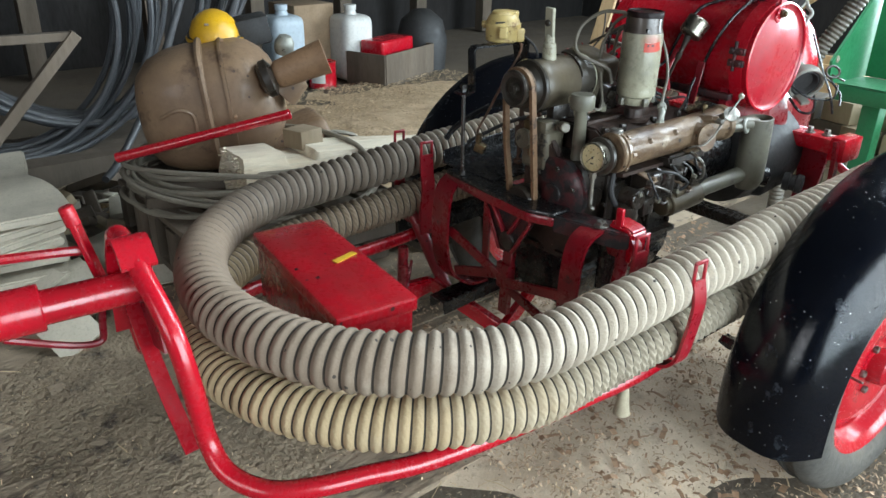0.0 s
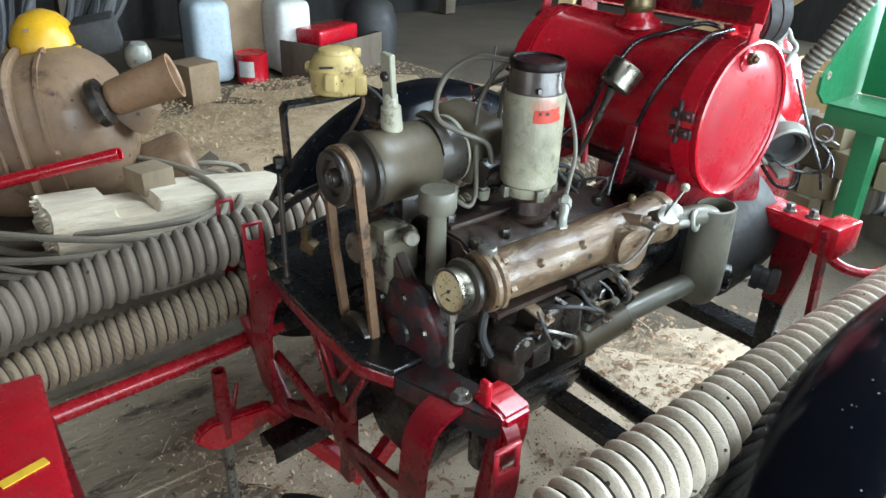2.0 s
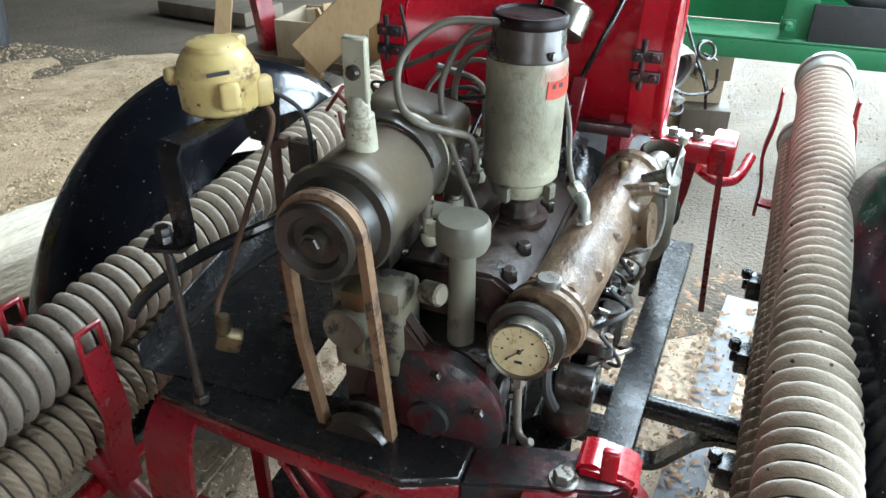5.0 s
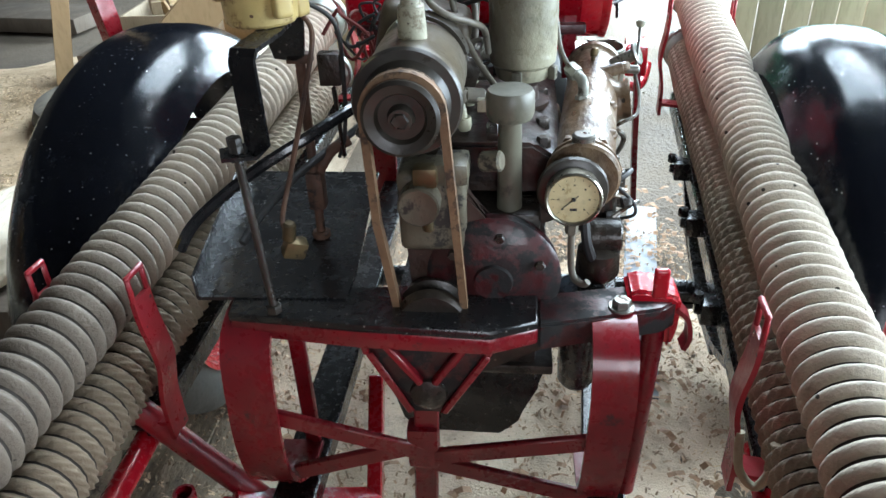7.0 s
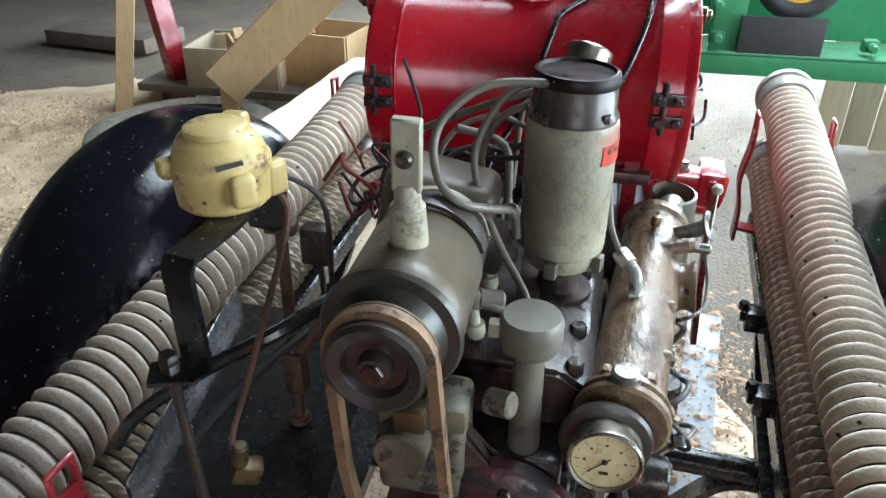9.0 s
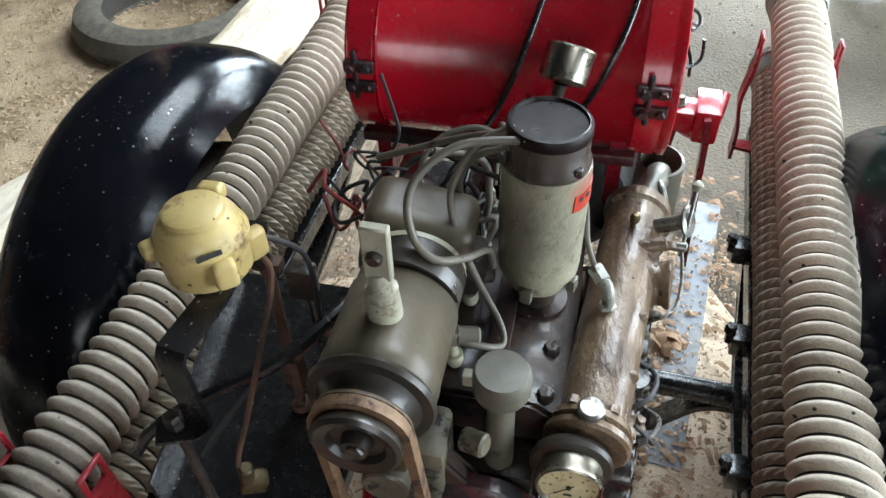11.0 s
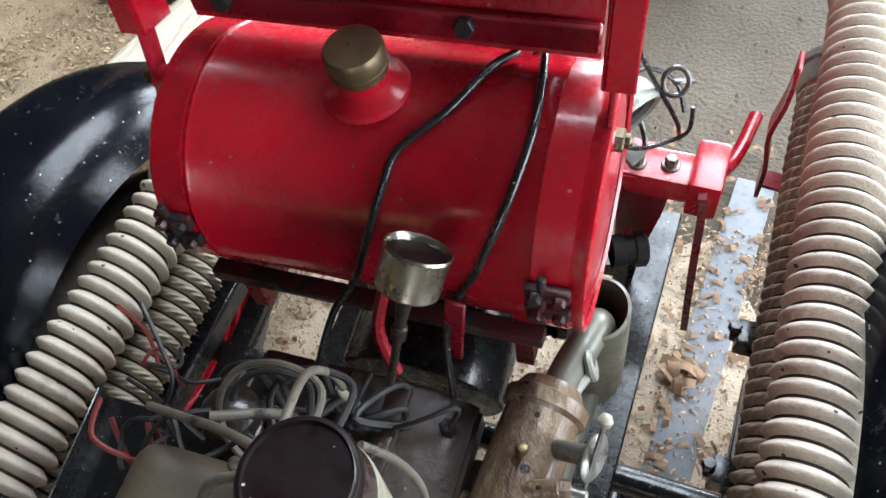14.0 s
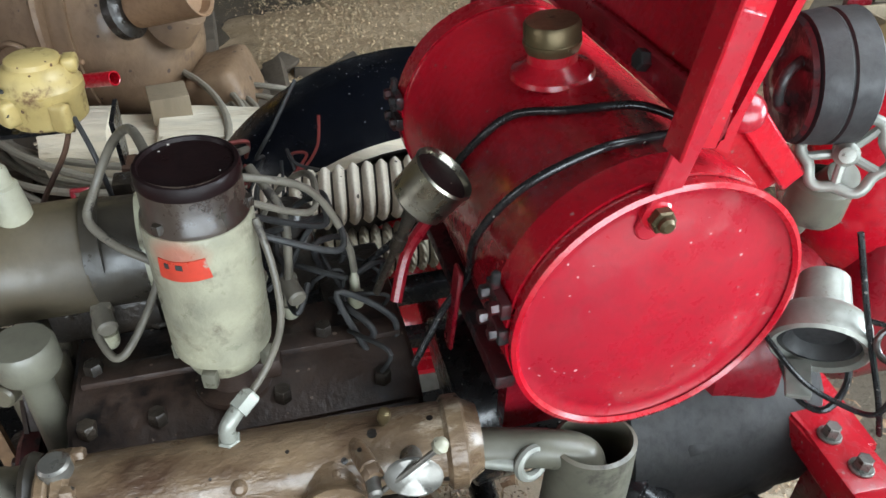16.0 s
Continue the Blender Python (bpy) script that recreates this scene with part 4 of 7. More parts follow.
lathe(bm, (0.133, 0.205, 0.85), (0, -1, 0), [(0, 0), (0, 0.1), (0.02, 0.102), (0.028, 0.094), (0.034, 0.03), (0.04, 0.028), (0.04, 0)], 40)
cover = P("crank_cover", bm, RED_DIRTY_DARK, "scratched dark red crank cover")
for k in range(6):
    a = k * math.pi / 3 + 0.4
    bm = B()
    hexnut(bm, (0.133 + 0.075 * math.cos(a), 0.18, 0.85 + 0.075 * math.sin(a)), (0, -1, 0), 0.008, 0.012)
    P("cover_bolt", bm, GREASE, "", cover)
bm = B()
lathe(bm, (0.042, 0.185, 0.80), (0, -1, 0), [(0, 0), (0, 0.05), (0.02, 0.055), (0.026, 0.044), (0.038, 0.044), (0.044, 0.055), (0.06, 0.05), (0.06, 0.02), (0.07, 0.018), (0.07, 0)], 36)
P("crank_pulley", bm, GREASE, "greasy crank pulley")
bm = B()
prism(bm, [(0.035, 0.955), (0.035, 1.01), (0.06, 1.035), (0.19, 1.035), (0.235, 1.005), (0.235, 0.955)], "y", 0.262, 0.665)
bmesh.ops.bevel(bm, geom=bm.edges[:], offset=0.006, segments=2, affect="EDGES")
head = P("cylinder_head", bm, HEADMAT, "rusty brown cylinder head")
bm = B()
box(bm, (0.135, 0.465, 1.038), (0.03, 0.38, 0.012), bev=0.004)
P("head_rib", bm, HEADMAT, "", head)
for k, (x, y) in enumerate([(0.05, 0.285), (0.05, 0.36), (0.05, 0.48), (0.05, 0.6), (0.205, 0.285), (0.205, 0.36), (0.205, 0.5), (0.205, 0.62), (0.13, 0.29), (0.13, 0.56)]):
    bm = B()
    hexnut(bm, (x, y, 1.02 if x != 0.13 else 1.04), (0, 0, 1), 0.011, 0.018)
    P("head_nut", bm, GREASE, "", head)
for y in (0.305, 0.415, 0.525, 0.61):
    bm = B()
    lathe(bm, (0.085, y, 1.04), (-0.1, 0, 1), [(0, 0.009), (0.008, 0.012), (0.02, 0.012), (0.021, 0.007), (0.045, 0.0065), (0.05, 0.004), (0.058, 0.004), (0.058, 0)], 12)
    P("spark_plug", bm, CREAM, "white ceramic spark plug", head)
# generator group
bm = B()
lathe(bm, (0.021, 0.168, 1.134), (0.0, 1, 0.012), [(0, 0), (0, 0.05), (0.006, 0.066), (0.015, 0.07), (0.03, 0.0705), (0.034, 0.0695), (0.135, 0.0695), (0.138, 0.067), (0.138, 0)], 44)
gen = P("generator", bm, GENMAT, "dusty olive generator")
bm = B()
lathe(bm, (0.021, 0.306, 1.135), (0.0, 1, 0.012), [(0, 0.03), (0, 0.0665), (0.062, 0.0665), (0.065, 0.06), (0.065, 0)], 44)
P("brush_cover", bm, GEN_DARK, "sooty olive brush cover", gen)
bm = B()
box(bm, (0.012, 0.425, 1.142), (0.146, 0.1, 0.128), rot=(2, 12, 3), bev=0.03, seg=4)
P("cover_lip", lathe(B(), (0.02, 0.364, 1.137), (-0.04, 1, 0.03), [(0, 0.058), (0, 0.0665), (0.007, 0.0675), (0.012, 0.06)], 44), CREAM, "pale worn lip", gen)
P("rear_housing", bm, GENMAT, "dusty brown rear housing", gen)
bm = B()
box(bm, (0.075, 0.43, 1.1), (0.05, 0.07, 0.055), rot=(0, 20, 10), bev=0.01)
P("regulator_box", bm, GREASE, "dark dusty regulator box", gen)
bm = B()
lathe(bm, (0.02, 0.172, 1.134), (0, -1, 0), [(0, 0.0), (0, 0.072), (0.006, 0.075), (0.012, 0.072), (0.013, 0.06), (0.024, 0.05), (0.03, 0.048), (0.034, 0.056), (0.04, 0.058), (0.043, 0.05), (0.05, 0.044), (0.058, 0.05), (0.066, 0.051), (0.07, 0.046), (0.066, 0.034), (0.058, 0.03), (0.058, 0.018), (0.072, 0.015), (0.073, 0)], 44)
P("generator_pulley", bm, GEN_DARK, "dark worn V-belt pulley", gen)
bm = B()
hexnut(bm, (0.02, 0.115, 1.134), (0, -1, 0), 0.012, 0.018)
P("pulley_nut", bm, GREASE, "", gen)
bm = B()
box(bm, (-0.045, 0.30, 1.06), (0.05, 0.11, 0.04), rot=(0, 25, 0), bev=0.008)
box(bm, (0.04, 0.30, 1.052), (0.03, 0.13, 0.05), bev=0.008)
P("generator_cradle", bm, GREASE, "", gen)
bm = B()
strap(bm, [(0.018 + 0.074 * math.cos(a), 0.315, 1.136 + 0.078 * math.sin(a)) for a in [radians(15 + i * 11) for i in range(9)]], 0.02, 0.006, side=(0, 1, 0.3), n=2)
P("clamp_bow", bm, GEN_DARK, "grey-green clamp bow over the generator", gen)
bm = B()
lathe(bm, (0.023, 0.235, 1.195), (0.0, -0.06, 1), [(0, 0.02), (0.012, 0.02), (0.05, 0.018), (0.052, 0.014), (0.07, 0.0135), (0.075, 0.01), (0.075, 0)], 20)
bar(bm, (0.023, 0.23, 1.262), (0.026, 0.223, 1.34), 0.03, 0.012, up=(0, -1, 0), bev=0.002)
tap = P("filler_tap", bm, CREAM, "cream filler tap with flat slotted top")
bm = B()
cyl(bm, (0.024, 0.238, 1.30), (0.024, 0.212, 1.30), 0.009)
P("tap_pin", bm, GREASE, "dark tap pin", tap)
# belt
bm = B()
loop = []
c1, c2 = Vector((0.02, 0.127, 1.134)), Vector((0.042, 0.145, 0.80))
for a in range(0, 181, 15):
    loop.append(c1 + Vector((0.052 * math.cos(radians(a)), 0, 0.052 * math.sin(radians(a)))))
loop.append(Vector((-0.028, 0.136, 0.97)))
for a in range(180, 361, 15):
    loop.append(c2 + Vector((0.05 * math.cos(radians(a)), 0, 0.05 * math.sin(radians(a)))))
loop.append(Vector((0.082, 0.136, 0.97)))
loop.append(loop[0].copy())
strap(bm, loop, 0.017, 0.011, side=(0, 1, 0), smooth_it=False)
P("drive_belt", bm, BELT, "worn brown V-belt")
# breather
bm = B()
lathe(bm, (0.155, 0.237, 0.915), (0, 0, 1), [(0, 0), (0, 0.036), (0.012, 0.036), (0.014, 0.022), (0.03, 0.019), (0.165, 0.017), (0.17, 0.02), (0.172, 0.031), (0.18, 0.0345), (0.206, 0.0345), (0.213, 0.031), (0.214, 0)], 32)
bm2 = P("oil_breather", bm, GREY, "grey-green oil breather pipe with cap")
bm = B()
box(bm, (0.116, 0.237, 1.105), (0.014, 0.014, 0.018), bev=0.002)
P("breather_latch", bm, CREAM, "", bm2)
# manifold with gauge
AX = Vector((0.045, 0.405, 0.025)).normalized()
M0 = Vector((0.262, 0.245, 0.987))
bm = B()
lathe(bm, M0, AX, [(0, 0), (0, 0.052), (0.004, 0.056), (0.012, 0.056), (0.016, 0.05), (0.02, 0.056), (0.03, 0.054), (0.034, 0.046), (0.06, 0.047), (0.425, 0.047), (0.43, 0.053), (0.447, 0.053), (0.452, 0.046), (0.467, 0.038), (0.472, 0)], 40)
for s, ang in ((0.1, 30), (0.2, 35), (0.3, 30)):
    o = M0 + AX * s
    d = Vector((math.cos(radians(ang)), 0, math.sin(radians(ang))))
    lathe(bm, o + d * 0.04, d, [(0, 0.012), (0.01, 0.008), (0.014, 0.004), (0.014, 0)], 12)
manifold = P("manifold", bm, MANIF, "rust-stained water-jacketed manifold")
for y in (0.30, 0.42, 0.54):
    bm = B()
    o = Vector((0.245, y, 0.965))
    cyl(bm, o, o + Vector((-0.05, 0, -0.01)), 0.03)
    P("port", bm, MANIF, "", manifold)
bm = B()
o = M0 + AX * 0.30
lathe(bm, o + Vector((0.015, 0, -0.01)), (1, -0.1, 0.15), [(0, 0.05), (0.02, 0.045), (0.035, 0.034), (0.045, 0.034), (0.05, 0.038), (0.056, 0.038), (0.056, 0)], 24)
P("outlet_boss", bm, MANIF, "", manifold)
bm = B()
prism(bm, [(0.262, 0.93), (0.275, 0.955), (0.32, 0.955), (0.325, 0.93), (0.30, 0.915)], "y", 0.44, 0.62)
bmesh.ops.bevel(bm, geom=bm.edges[:], offset=0.008, segments=2, affect="EDGES")
P("lower_rib", bm, GREASE, "", manifold)
bm = B()
prism(bm, [(0.2, 0.93), (0.24, 0.94), (0.3, 0.935), (0.3, 0.925), (0.24, 0.915), (0.2, 0.9)], "y", 0.26, 0.62)
P("gasket_flange", bm, HEADMAT, "", manifold)
bm = B()
lathe(bm, (0.378, 0.617, 1.062), (1, -0.25, 0.55), [(0, 0), (0, 0.028), (0.004, 0.03), (0.006, 0.027), (0.006, 0)], 28, squash=0.72)
cyl(bm, (0.33, 0.625, 1.035), (0.38, 0.617, 1.063), 0.012)
P("type_plate", bm, STEEL, "small oval worn metal plate", manifold)
for a in range(0, 360, 60):
    x, y, z = basis(AX)
    bm = B()
    hexnut(bm, M0 + AX * 0.03 + (x * math.cos(radians(a)) + y * math.sin(radians(a))) * 0.05, AX, 0.008, 0.012)
    P("flange_nut", bm, MANIF, "", manifold)
bm = B()
cyl(bm, (0.262, 0.262, 1.03), (0.262, 0.262, 1.052), 0.017)
P("plug_cap", bm, STEEL, "", manifold)
bm = B()
lathe(bm, (0.30, 0.60, 1.05), (0.1, 0.1, 1), [(0, 0.004), (0.012, 0.004), (0.014, 0.007), (0.022, 0.008), (0.028, 0.006), (0.03, 0)], 16)
P("vent_knob", bm, BRASS, "small round brass knob", manifold)
bm = B()
lathe(bm, (0.247, 0.238, 0.978), (0, -1, 0.06), [(0.018, 0.02), (0.02, 0.0395), (0.04, 0.04), (0.044, 0.0415), (0.05, 0.0415), (0.052, 0.039), (0.05, 0.0365), (0.046, 0.036), (0.046, 0)], 44)
flange = lathe(B(), (0.247, 0.238, 0.978), (0, -1, 0.06), [(0, 0.02), (0.004, 0.048), (0.014, 0.0525), (0.02, 0.05), (0.023, 0.043), (0.023, 0)], 44)
P("gauge_flange", flange, GEN_DARK, "grimy tan flange behind the gauge")
gauge = P("pressure_gauge", bm, CHROME, "round plated pressure gauge")
GD = Vector((0, -1, 0.06)).normalized()
GC = Vector((0.247, 0.238, 0.978)) + GD * 0.0468
bm = B()
lathe(bm, GC - GD * 0.0005, GD, [(0, 0.0358), (0.0008, 0.0358), (0.0008, 0)], 40)
dial = P("dial", bm, DIAL, "yellowed ivory gauge dial", gauge)
gx, gy, gz = Vector((1, 0, 0)), Vector((0, 0.06, 1)).normalized(), GD
bm = B()
for k in range(13):
    a = radians(225 - k * 270 / 12)
    o = gx * math.cos(a) + gy * math.sin(a)
    r0 = 0.0275 if k % 2 == 0 else 0.030
    bar(bm, GC + gz * 0.0012 + o * r0, GC + gz * 0.0012 + o * 0.0325, 0.0005, 0.0004, up=gz, bev=0)
for k in range(7):
    a = radians(225 - k * 270 / 6)
    o = gx * math.cos(a) + gy * math.sin(a)
    bar(bm, GC + gz * 0.0012 + o * 0.022 - gx * 0.0014, GC + gz * 0.0012 + o * 0.022 + gx * 0.0014, 0.0022, 0.0004, up=gz, bev=0)
bar(bm, GC + gz * 0.0012 - gx * 0.005 - gy * 0.016, GC + gz * 0.0012 + gx * 0.005 - gy * 0.016, 0.004, 0.0004, up=gz, bev=0)
P("dial_marks", bm, INK, "black scale marks", dial)
bm = B()
bar(bm, GC + gz * 0.003 + (gx * 0.2 + gy * 0.2) * 0.03, GC + gz * 0.003 - (gx * 0.72 + gy * 0.62) * 0.024, 0.0013, 0.0008, up=gz, bev=0)
cyl(bm, GC, GC + gz * 0.0045, 0.003, seg=12)
P("needle", bm, INK, "black gauge needle", dial)
bm = B()
tube(bm, [(0.247, 0.2, 0.93), (0.248, 0.199, 0.89), (0.25, 0.197, 0.86), (0.256, 0.19, 0.845), (0.268, 0.182, 0.842), (0.274, 0.18, 0.848)], 0.0055, 10)
hexnut(bm, (0.247, 0.2, 0.945), (0, 0, -1), 0.01, 0.025)
P("gauge_pipe", bm, CABLE_GREY, "bent dull gauge pipe")
# elbow with lead
bm = B()
hexnut(bm, (0.272, 0.438, 1.034), (0, 0, 1), 0.013, 0.014)
tube(bm, [(0.272, 0.438, 1.045), (0.272, 0.438, 1.062), (0.268, 0.445, 1.073), (0.256, 0.458, 1.08)], 0.009, 12)
hexnut(bm, (0.262, 0.452, 1.077), (-0.6, 0.75, 0.35), 0.0125, 0.024)
P("elbow_fitting", bm, ZINC, "pale elbow fitting")
bm = B()
tube(bm, [(0.252, 0.463, 1.082), (0.235, 0.49, 1.11), (0.226, 0.51, 1.16), (0.21, 0.51, 1.22), (0.19, 0.5, 1.27)], 0.004, 10)
P("fuel_pipe", bm, CABLE_GREY, "thin grey pipe")
# throttle lever
bm = B()
cyl(bm, (0.30, 0.565, 1.04), (0.352, 0.577, 1.049), 0.011)
hexnut(bm, (0.35, 0.577, 1.048), (0.95, 0.2, 0.1), 0.011, 0.014)
lathe(bm, (0.285, 0.562, 1.02), (0.8, 0.1, 0.6), [(0, 0.03), (0.02, 0.024), (0.03, 0.013), (0.032, 0)], 16)
P("lever_boss", bm, MANIF, "rusty lever boss")
bm = B()
cyl(bm, (0.374, 0.572, 1.03), (0.386, 0.64, 1.108), 0.003)
cyl(bm, (0.356, 0.577, 1.047), (0.382, 0.577, 1.045), 0.008)
rod = P("throttle_rod", bm, STEEL, "thin steel rod")
bm = B()
lathe(bm, (0.385, 0.636, 1.105), (0.1, 0.6, 0.75), [(0, 0.003), (0.003, 0.007), (0.009, 0.009), (0.015, 0.006), (0.018, 0)], 16)
P("rod_knob", bm, CREAM, "small pale knob", rod)
bm = B()
tube(bm, [(0.376, 0.577, 1.035), (0.38, 0.54, 1.01), (0.374, 0.505, 0.99), (0.355, 0.485, 0.985), (0.33, 0.49, 0.97)], 0.003, 8)
P("throttle_link", bm, STEEL, "bent steel link")
# carburettor side
bm = B()
box(bm, (0.295, 0.40, 0.885), (0.075, 0.1, 0.07), bev=0.014, seg=3)
cyl(bm, (0.30, 0.36, 0.85), (0.30, 0.44, 0.85), 0.03)
cyl(bm, (0.33, 0.42, 0.92), (0.33, 0.42, 0.86), 0.022)
box(bm, (0.285, 0.5, 0.905), (0.06, 0.07, 0.05), rot=(10, 0, 12), bev=0.01)
cyl(bm, (0.31, 0.47, 0.90), (0.345, 0.46, 0.90), 0.014)
P("carburettor", bm, GREASE, "oily dark carburettor")
bm = B()
cyl(bm, (0.28, 0.3, 0.86), (0.335, 0.3, 0.86), 0.028)
lathe(bm, (0.30, 0.29, 0.85), (0, 0, -1), [(0, 0.012), (0.01, 0.034), (0.05, 0.036), (0.06, 0.03), (0.062, 0)], 24)
box(bm, (0.31, 0.35, 0.83), (0.05, 0.05, 0.05), bev=0.01)
P("fuel_pump", bm, GREASE, "oily black fuel pump")
bm = B()
lathe(bm, (0.275, 0.275, 0.78), (0, 0, -1), [(0, 0), (0, 0.036), (0.006, 0.04), (0.05, 0.04), (0.056, 0.034), (0.2, 0.032), (0.21, 0.026), (0.212, 0)], 28)
P("oil_filter_housing", bm, BLACK_OIL, "black cylindrical oil filter")
for pts, r, mt in (([(0.29, 0.36, 0.9), (0.34, 0.37, 0.93), (0.36, 0.42, 0.92), (0.35, 0.47, 0.89)], 0.004, RUBBER),
                   ([(0.3, 0.31, 0.87), (0.35, 0.33, 0.9), (0.37, 0.38, 0.88), (0.35, 0.42, 0.85), (0.32, 0.43, 0.86)], 0.0035, STEEL),
                   ([(0.27, 0.26, 0.93), (0.275, 0.25, 0.88), (0.29, 0.27, 0.83), (0.3, 0.31, 0.8)], 0.008, RUBBER),
                   ([(0.33, 0.52, 0.96), (0.36, 0.54, 0.93), (0.35, 0.57, 0.88), (0.32, 0.56, 0.86)], 0.005, STEEL)):
    bm = B()
    tube(bm, pts, r, 8)
    P("control_line", bm, mt)
for k in range(14):
    bm = B()
    y = 0.24 + (k % 7) * 0.055
    z = 0.73 + 0.1 * (k // 7) + 0.02 * math.sin(k * 2.1)
    hexnut(bm, (0.2, y, z), (1, 0.1 * math.sin(k), 0), 0.007 + 0.003 * (k % 3 == 0), 0.012 + 0.01 * (k % 4 == 0))
    P("block_bolt", bm, GREASE, "")
bm = B()
cyl(bm, (0.305, 0.47, 0.80), (0.318, 0.6, 0.815), 0.037, seg=28)
cyl(bm, (0.303, 0.45, 0.799), (0.305, 0.475, 0.80), 0.03, seg=24)
box(bm, (0.32, 0.5, 0.835), (0.03, 0.04, 0.02), bev=0.005)
P("starter_motor", bm, GENMAT, "grey-green round housing")
random.seed(77)
for k in range(12):
    y = 0.3 + 0.026 * k
    z = 0.875 + 0.03 * math.sin(k * 1.7)
    x = 0.325 + 0.014 * math.sin(k * 2.3)
    bm = B()
    hexnut(bm, (x, y, z), (1, 0.3 * math.sin(k), 0.25 * math.cos(k)), 0.008 + 0.003 * (k % 3), 0.014)
    P("banjo_bolt", bm, (GREY, GREASE, GREASE)[k % 3])
for k in range(5):
    y = 0.33 + 0.06 * k
    bm = B()
    x = 0.305 + random.uniform(0, 0.03)
    tube(bm, [(x, y, 0.93), (x + 0.025, y + random.uniform(-0.02, 0.03), 0.905), (x + 0.03, y + random.uniform(0.0, 0.05), 0.875), (x + 0.01, y + random.uniform(0.02, 0.06), 0.845)], random.choice((0.003, 0.004, 0.005)), 8)
    P("oil_line", bm, (RUBBER, GREASE)[k % 2])
for k, (y, z) in enumerate(((0.34, 0.925), (0.46, 0.93), (0.56, 0.925), (0.4, 0.85), (0.52, 0.86))):
    bm = B()
    bar(bm, (0.29, y, z), (0.345, y + 0.012, z - 0.02), 0.03, 0.006)
    hexnut(bm, (0.338, y + 0.01, z - 0.016), (0.2, 0, 1), 0.007, 0.01)
    P("bracket_tab", bm, (MANIF, GREASE)[k % 2])
# exhaust
bm = B()
cyl(bm, (0.318, 0.58, 0.818), (0.35, 0.86, 0.845), 0.024, seg=24)
P("exhaust_pipe", bm, GREY, "grey-green horizontal exhaust pipe")
bm = B()
x0, y0 = 0.349, 0.838
rings = []
for z, rx, ry in ((0.79, 0.03, 0.04), (0.815, 0.042, 0.052), (0.88, 0.043, 0.055), (0.96, 0.042, 0.053), (1.012, 0.041, 0.05), (1.014, 0.036, 0.045), (0.91, 0.035, 0.045)):
    rings.append([bm.verts.new((x0 + rx * math.cos(2 * math.pi * k / 32), y0 + ry * math.sin(2 * math.pi * k / 32), z)) for k in range(32)])
for u, v in zip(rings, rings[1:]):
    for k in range(32):
        bm.faces.new((u[k], u[(k + 1) % 32], v[(k + 1) % 32], v[k]))
bm.faces.new(rings[0])
bm.faces.new(rings[-1])
P("exhaust_shroud", bm, GREY, "grey open-topped oval exhaust shroud")
bm = B()
tube(bm, [(0.31, 0.66, 1.005), (0.325, 0.74, 1.0), (0.34, 0.79, 1.0), (0.349, 0.828, 0.985), (0.35, 0.838, 0.93)], 0.023, 18)
P("exhaust_bend", bm, GREY, "grey worn exhaust bend")
bm = B()
torus(bm, (0.352, 0.76, 1.0), (1, 0.3, 0.3), 0.018, 0.006, 20, 8)
cyl(bm, (0.325, 0.68, 1.0), (0.35, 0.742, 1.0), 0.008)
P("lifting_eye", bm, ZINC, "pale bent hook")
# filter
bm = B()
lathe(bm, (0.172, 0.445, 1.075), (0, 0.0, 1), [(0, 0), (0, 0.03), (0.004, 0.042), (0.02, 0.047), (0.024, 0.047), (0.03, 0.0535), (0.045, 0.055), (0.05, 0.054), (0.055, 0.055), (0.196, 0.0555), (0.202, 0.0545), (0.203, 0.05), (0.203, 0)], 44)
filt = P("canister_filter", bm, FILTER, "chipped cream canister filter")
bm = B()
lathe(bm, (0.172, 0.445, 1.276), (0, 0, 1), [(0, 0.053), (0.006, 0.0535), (0.012, 0.05), (0.05, 0.0495), (0.056, 0.0485), (0.057, 0.0455), (0.03, 0.0455), (0.03, 0)], 44)
P("filter_neck", bm, DRUM, "worn brown metal neck", filt)
for a in (-100, -20, 60, 140):
    a = radians(a)
    P("base_clip", box(B(), (0.172 + 0.052 * math.cos(a), 0.445 + 0.052 * math.sin(a), 1.09), (0.012, 0.016, 0.022), rot=(0, 0, math.degrees(a)), bev=0.003), GREY, "dull clip at the base", filt)
bm = B()
lathe(bm, (0.172, 0.445, 1.319), (0.03, 0.0, 1), [(0, 0.046), (0, 0.0505), (0.002, 0.051), (0.012, 0.0505), (0.0145, 0.049), (0.015, 0.0455), (0.011, 0.044), (0.011, 0)], 44)
P("filter_top", bm, OXIDE, "dark oxide-red top", filt)
bm = B()
strap(bm, [(0.172 + 0.0562 * math.cos(a), 0.445 + 0.0562 * math.sin(a), 1.245 + 0.003 * math.sin(3 * a)) for a in [radians(-46 + i * 13) for i in range(5)]], 0.024, 0.0012, side=(0, 0, 1), n=3)
lab = P("label", bm, ORANGE, "faded orange-red paper label", filt)
bm = B()
for a, ln in ((-38, 5), (-26, 7)):
    a = radians(a)
    p = Vector((0.172 + 0.0572 * math.cos(a), 0.445 + 0.0572 * math.sin(a), 1.248))
    bar(bm, p, p + Vector((-math.sin(a), math.cos(a), 0)) * ln * 0.001, 0.0006, 0.006, bev=0)
P("label_print", bm, INK, "black unreadable print bars", lab)
for a in (200, 320, 80):
    a = radians(a)
    bm = B()
    hexnut(bm, (0.172 + 0.052 * math.cos(a), 0.445 + 0.052 * math.sin(a), 1.282), (0, 0, 1), 0.006, 0.01)
    P("neck_screw", bm, GREASE, "", filt)
bm = B()
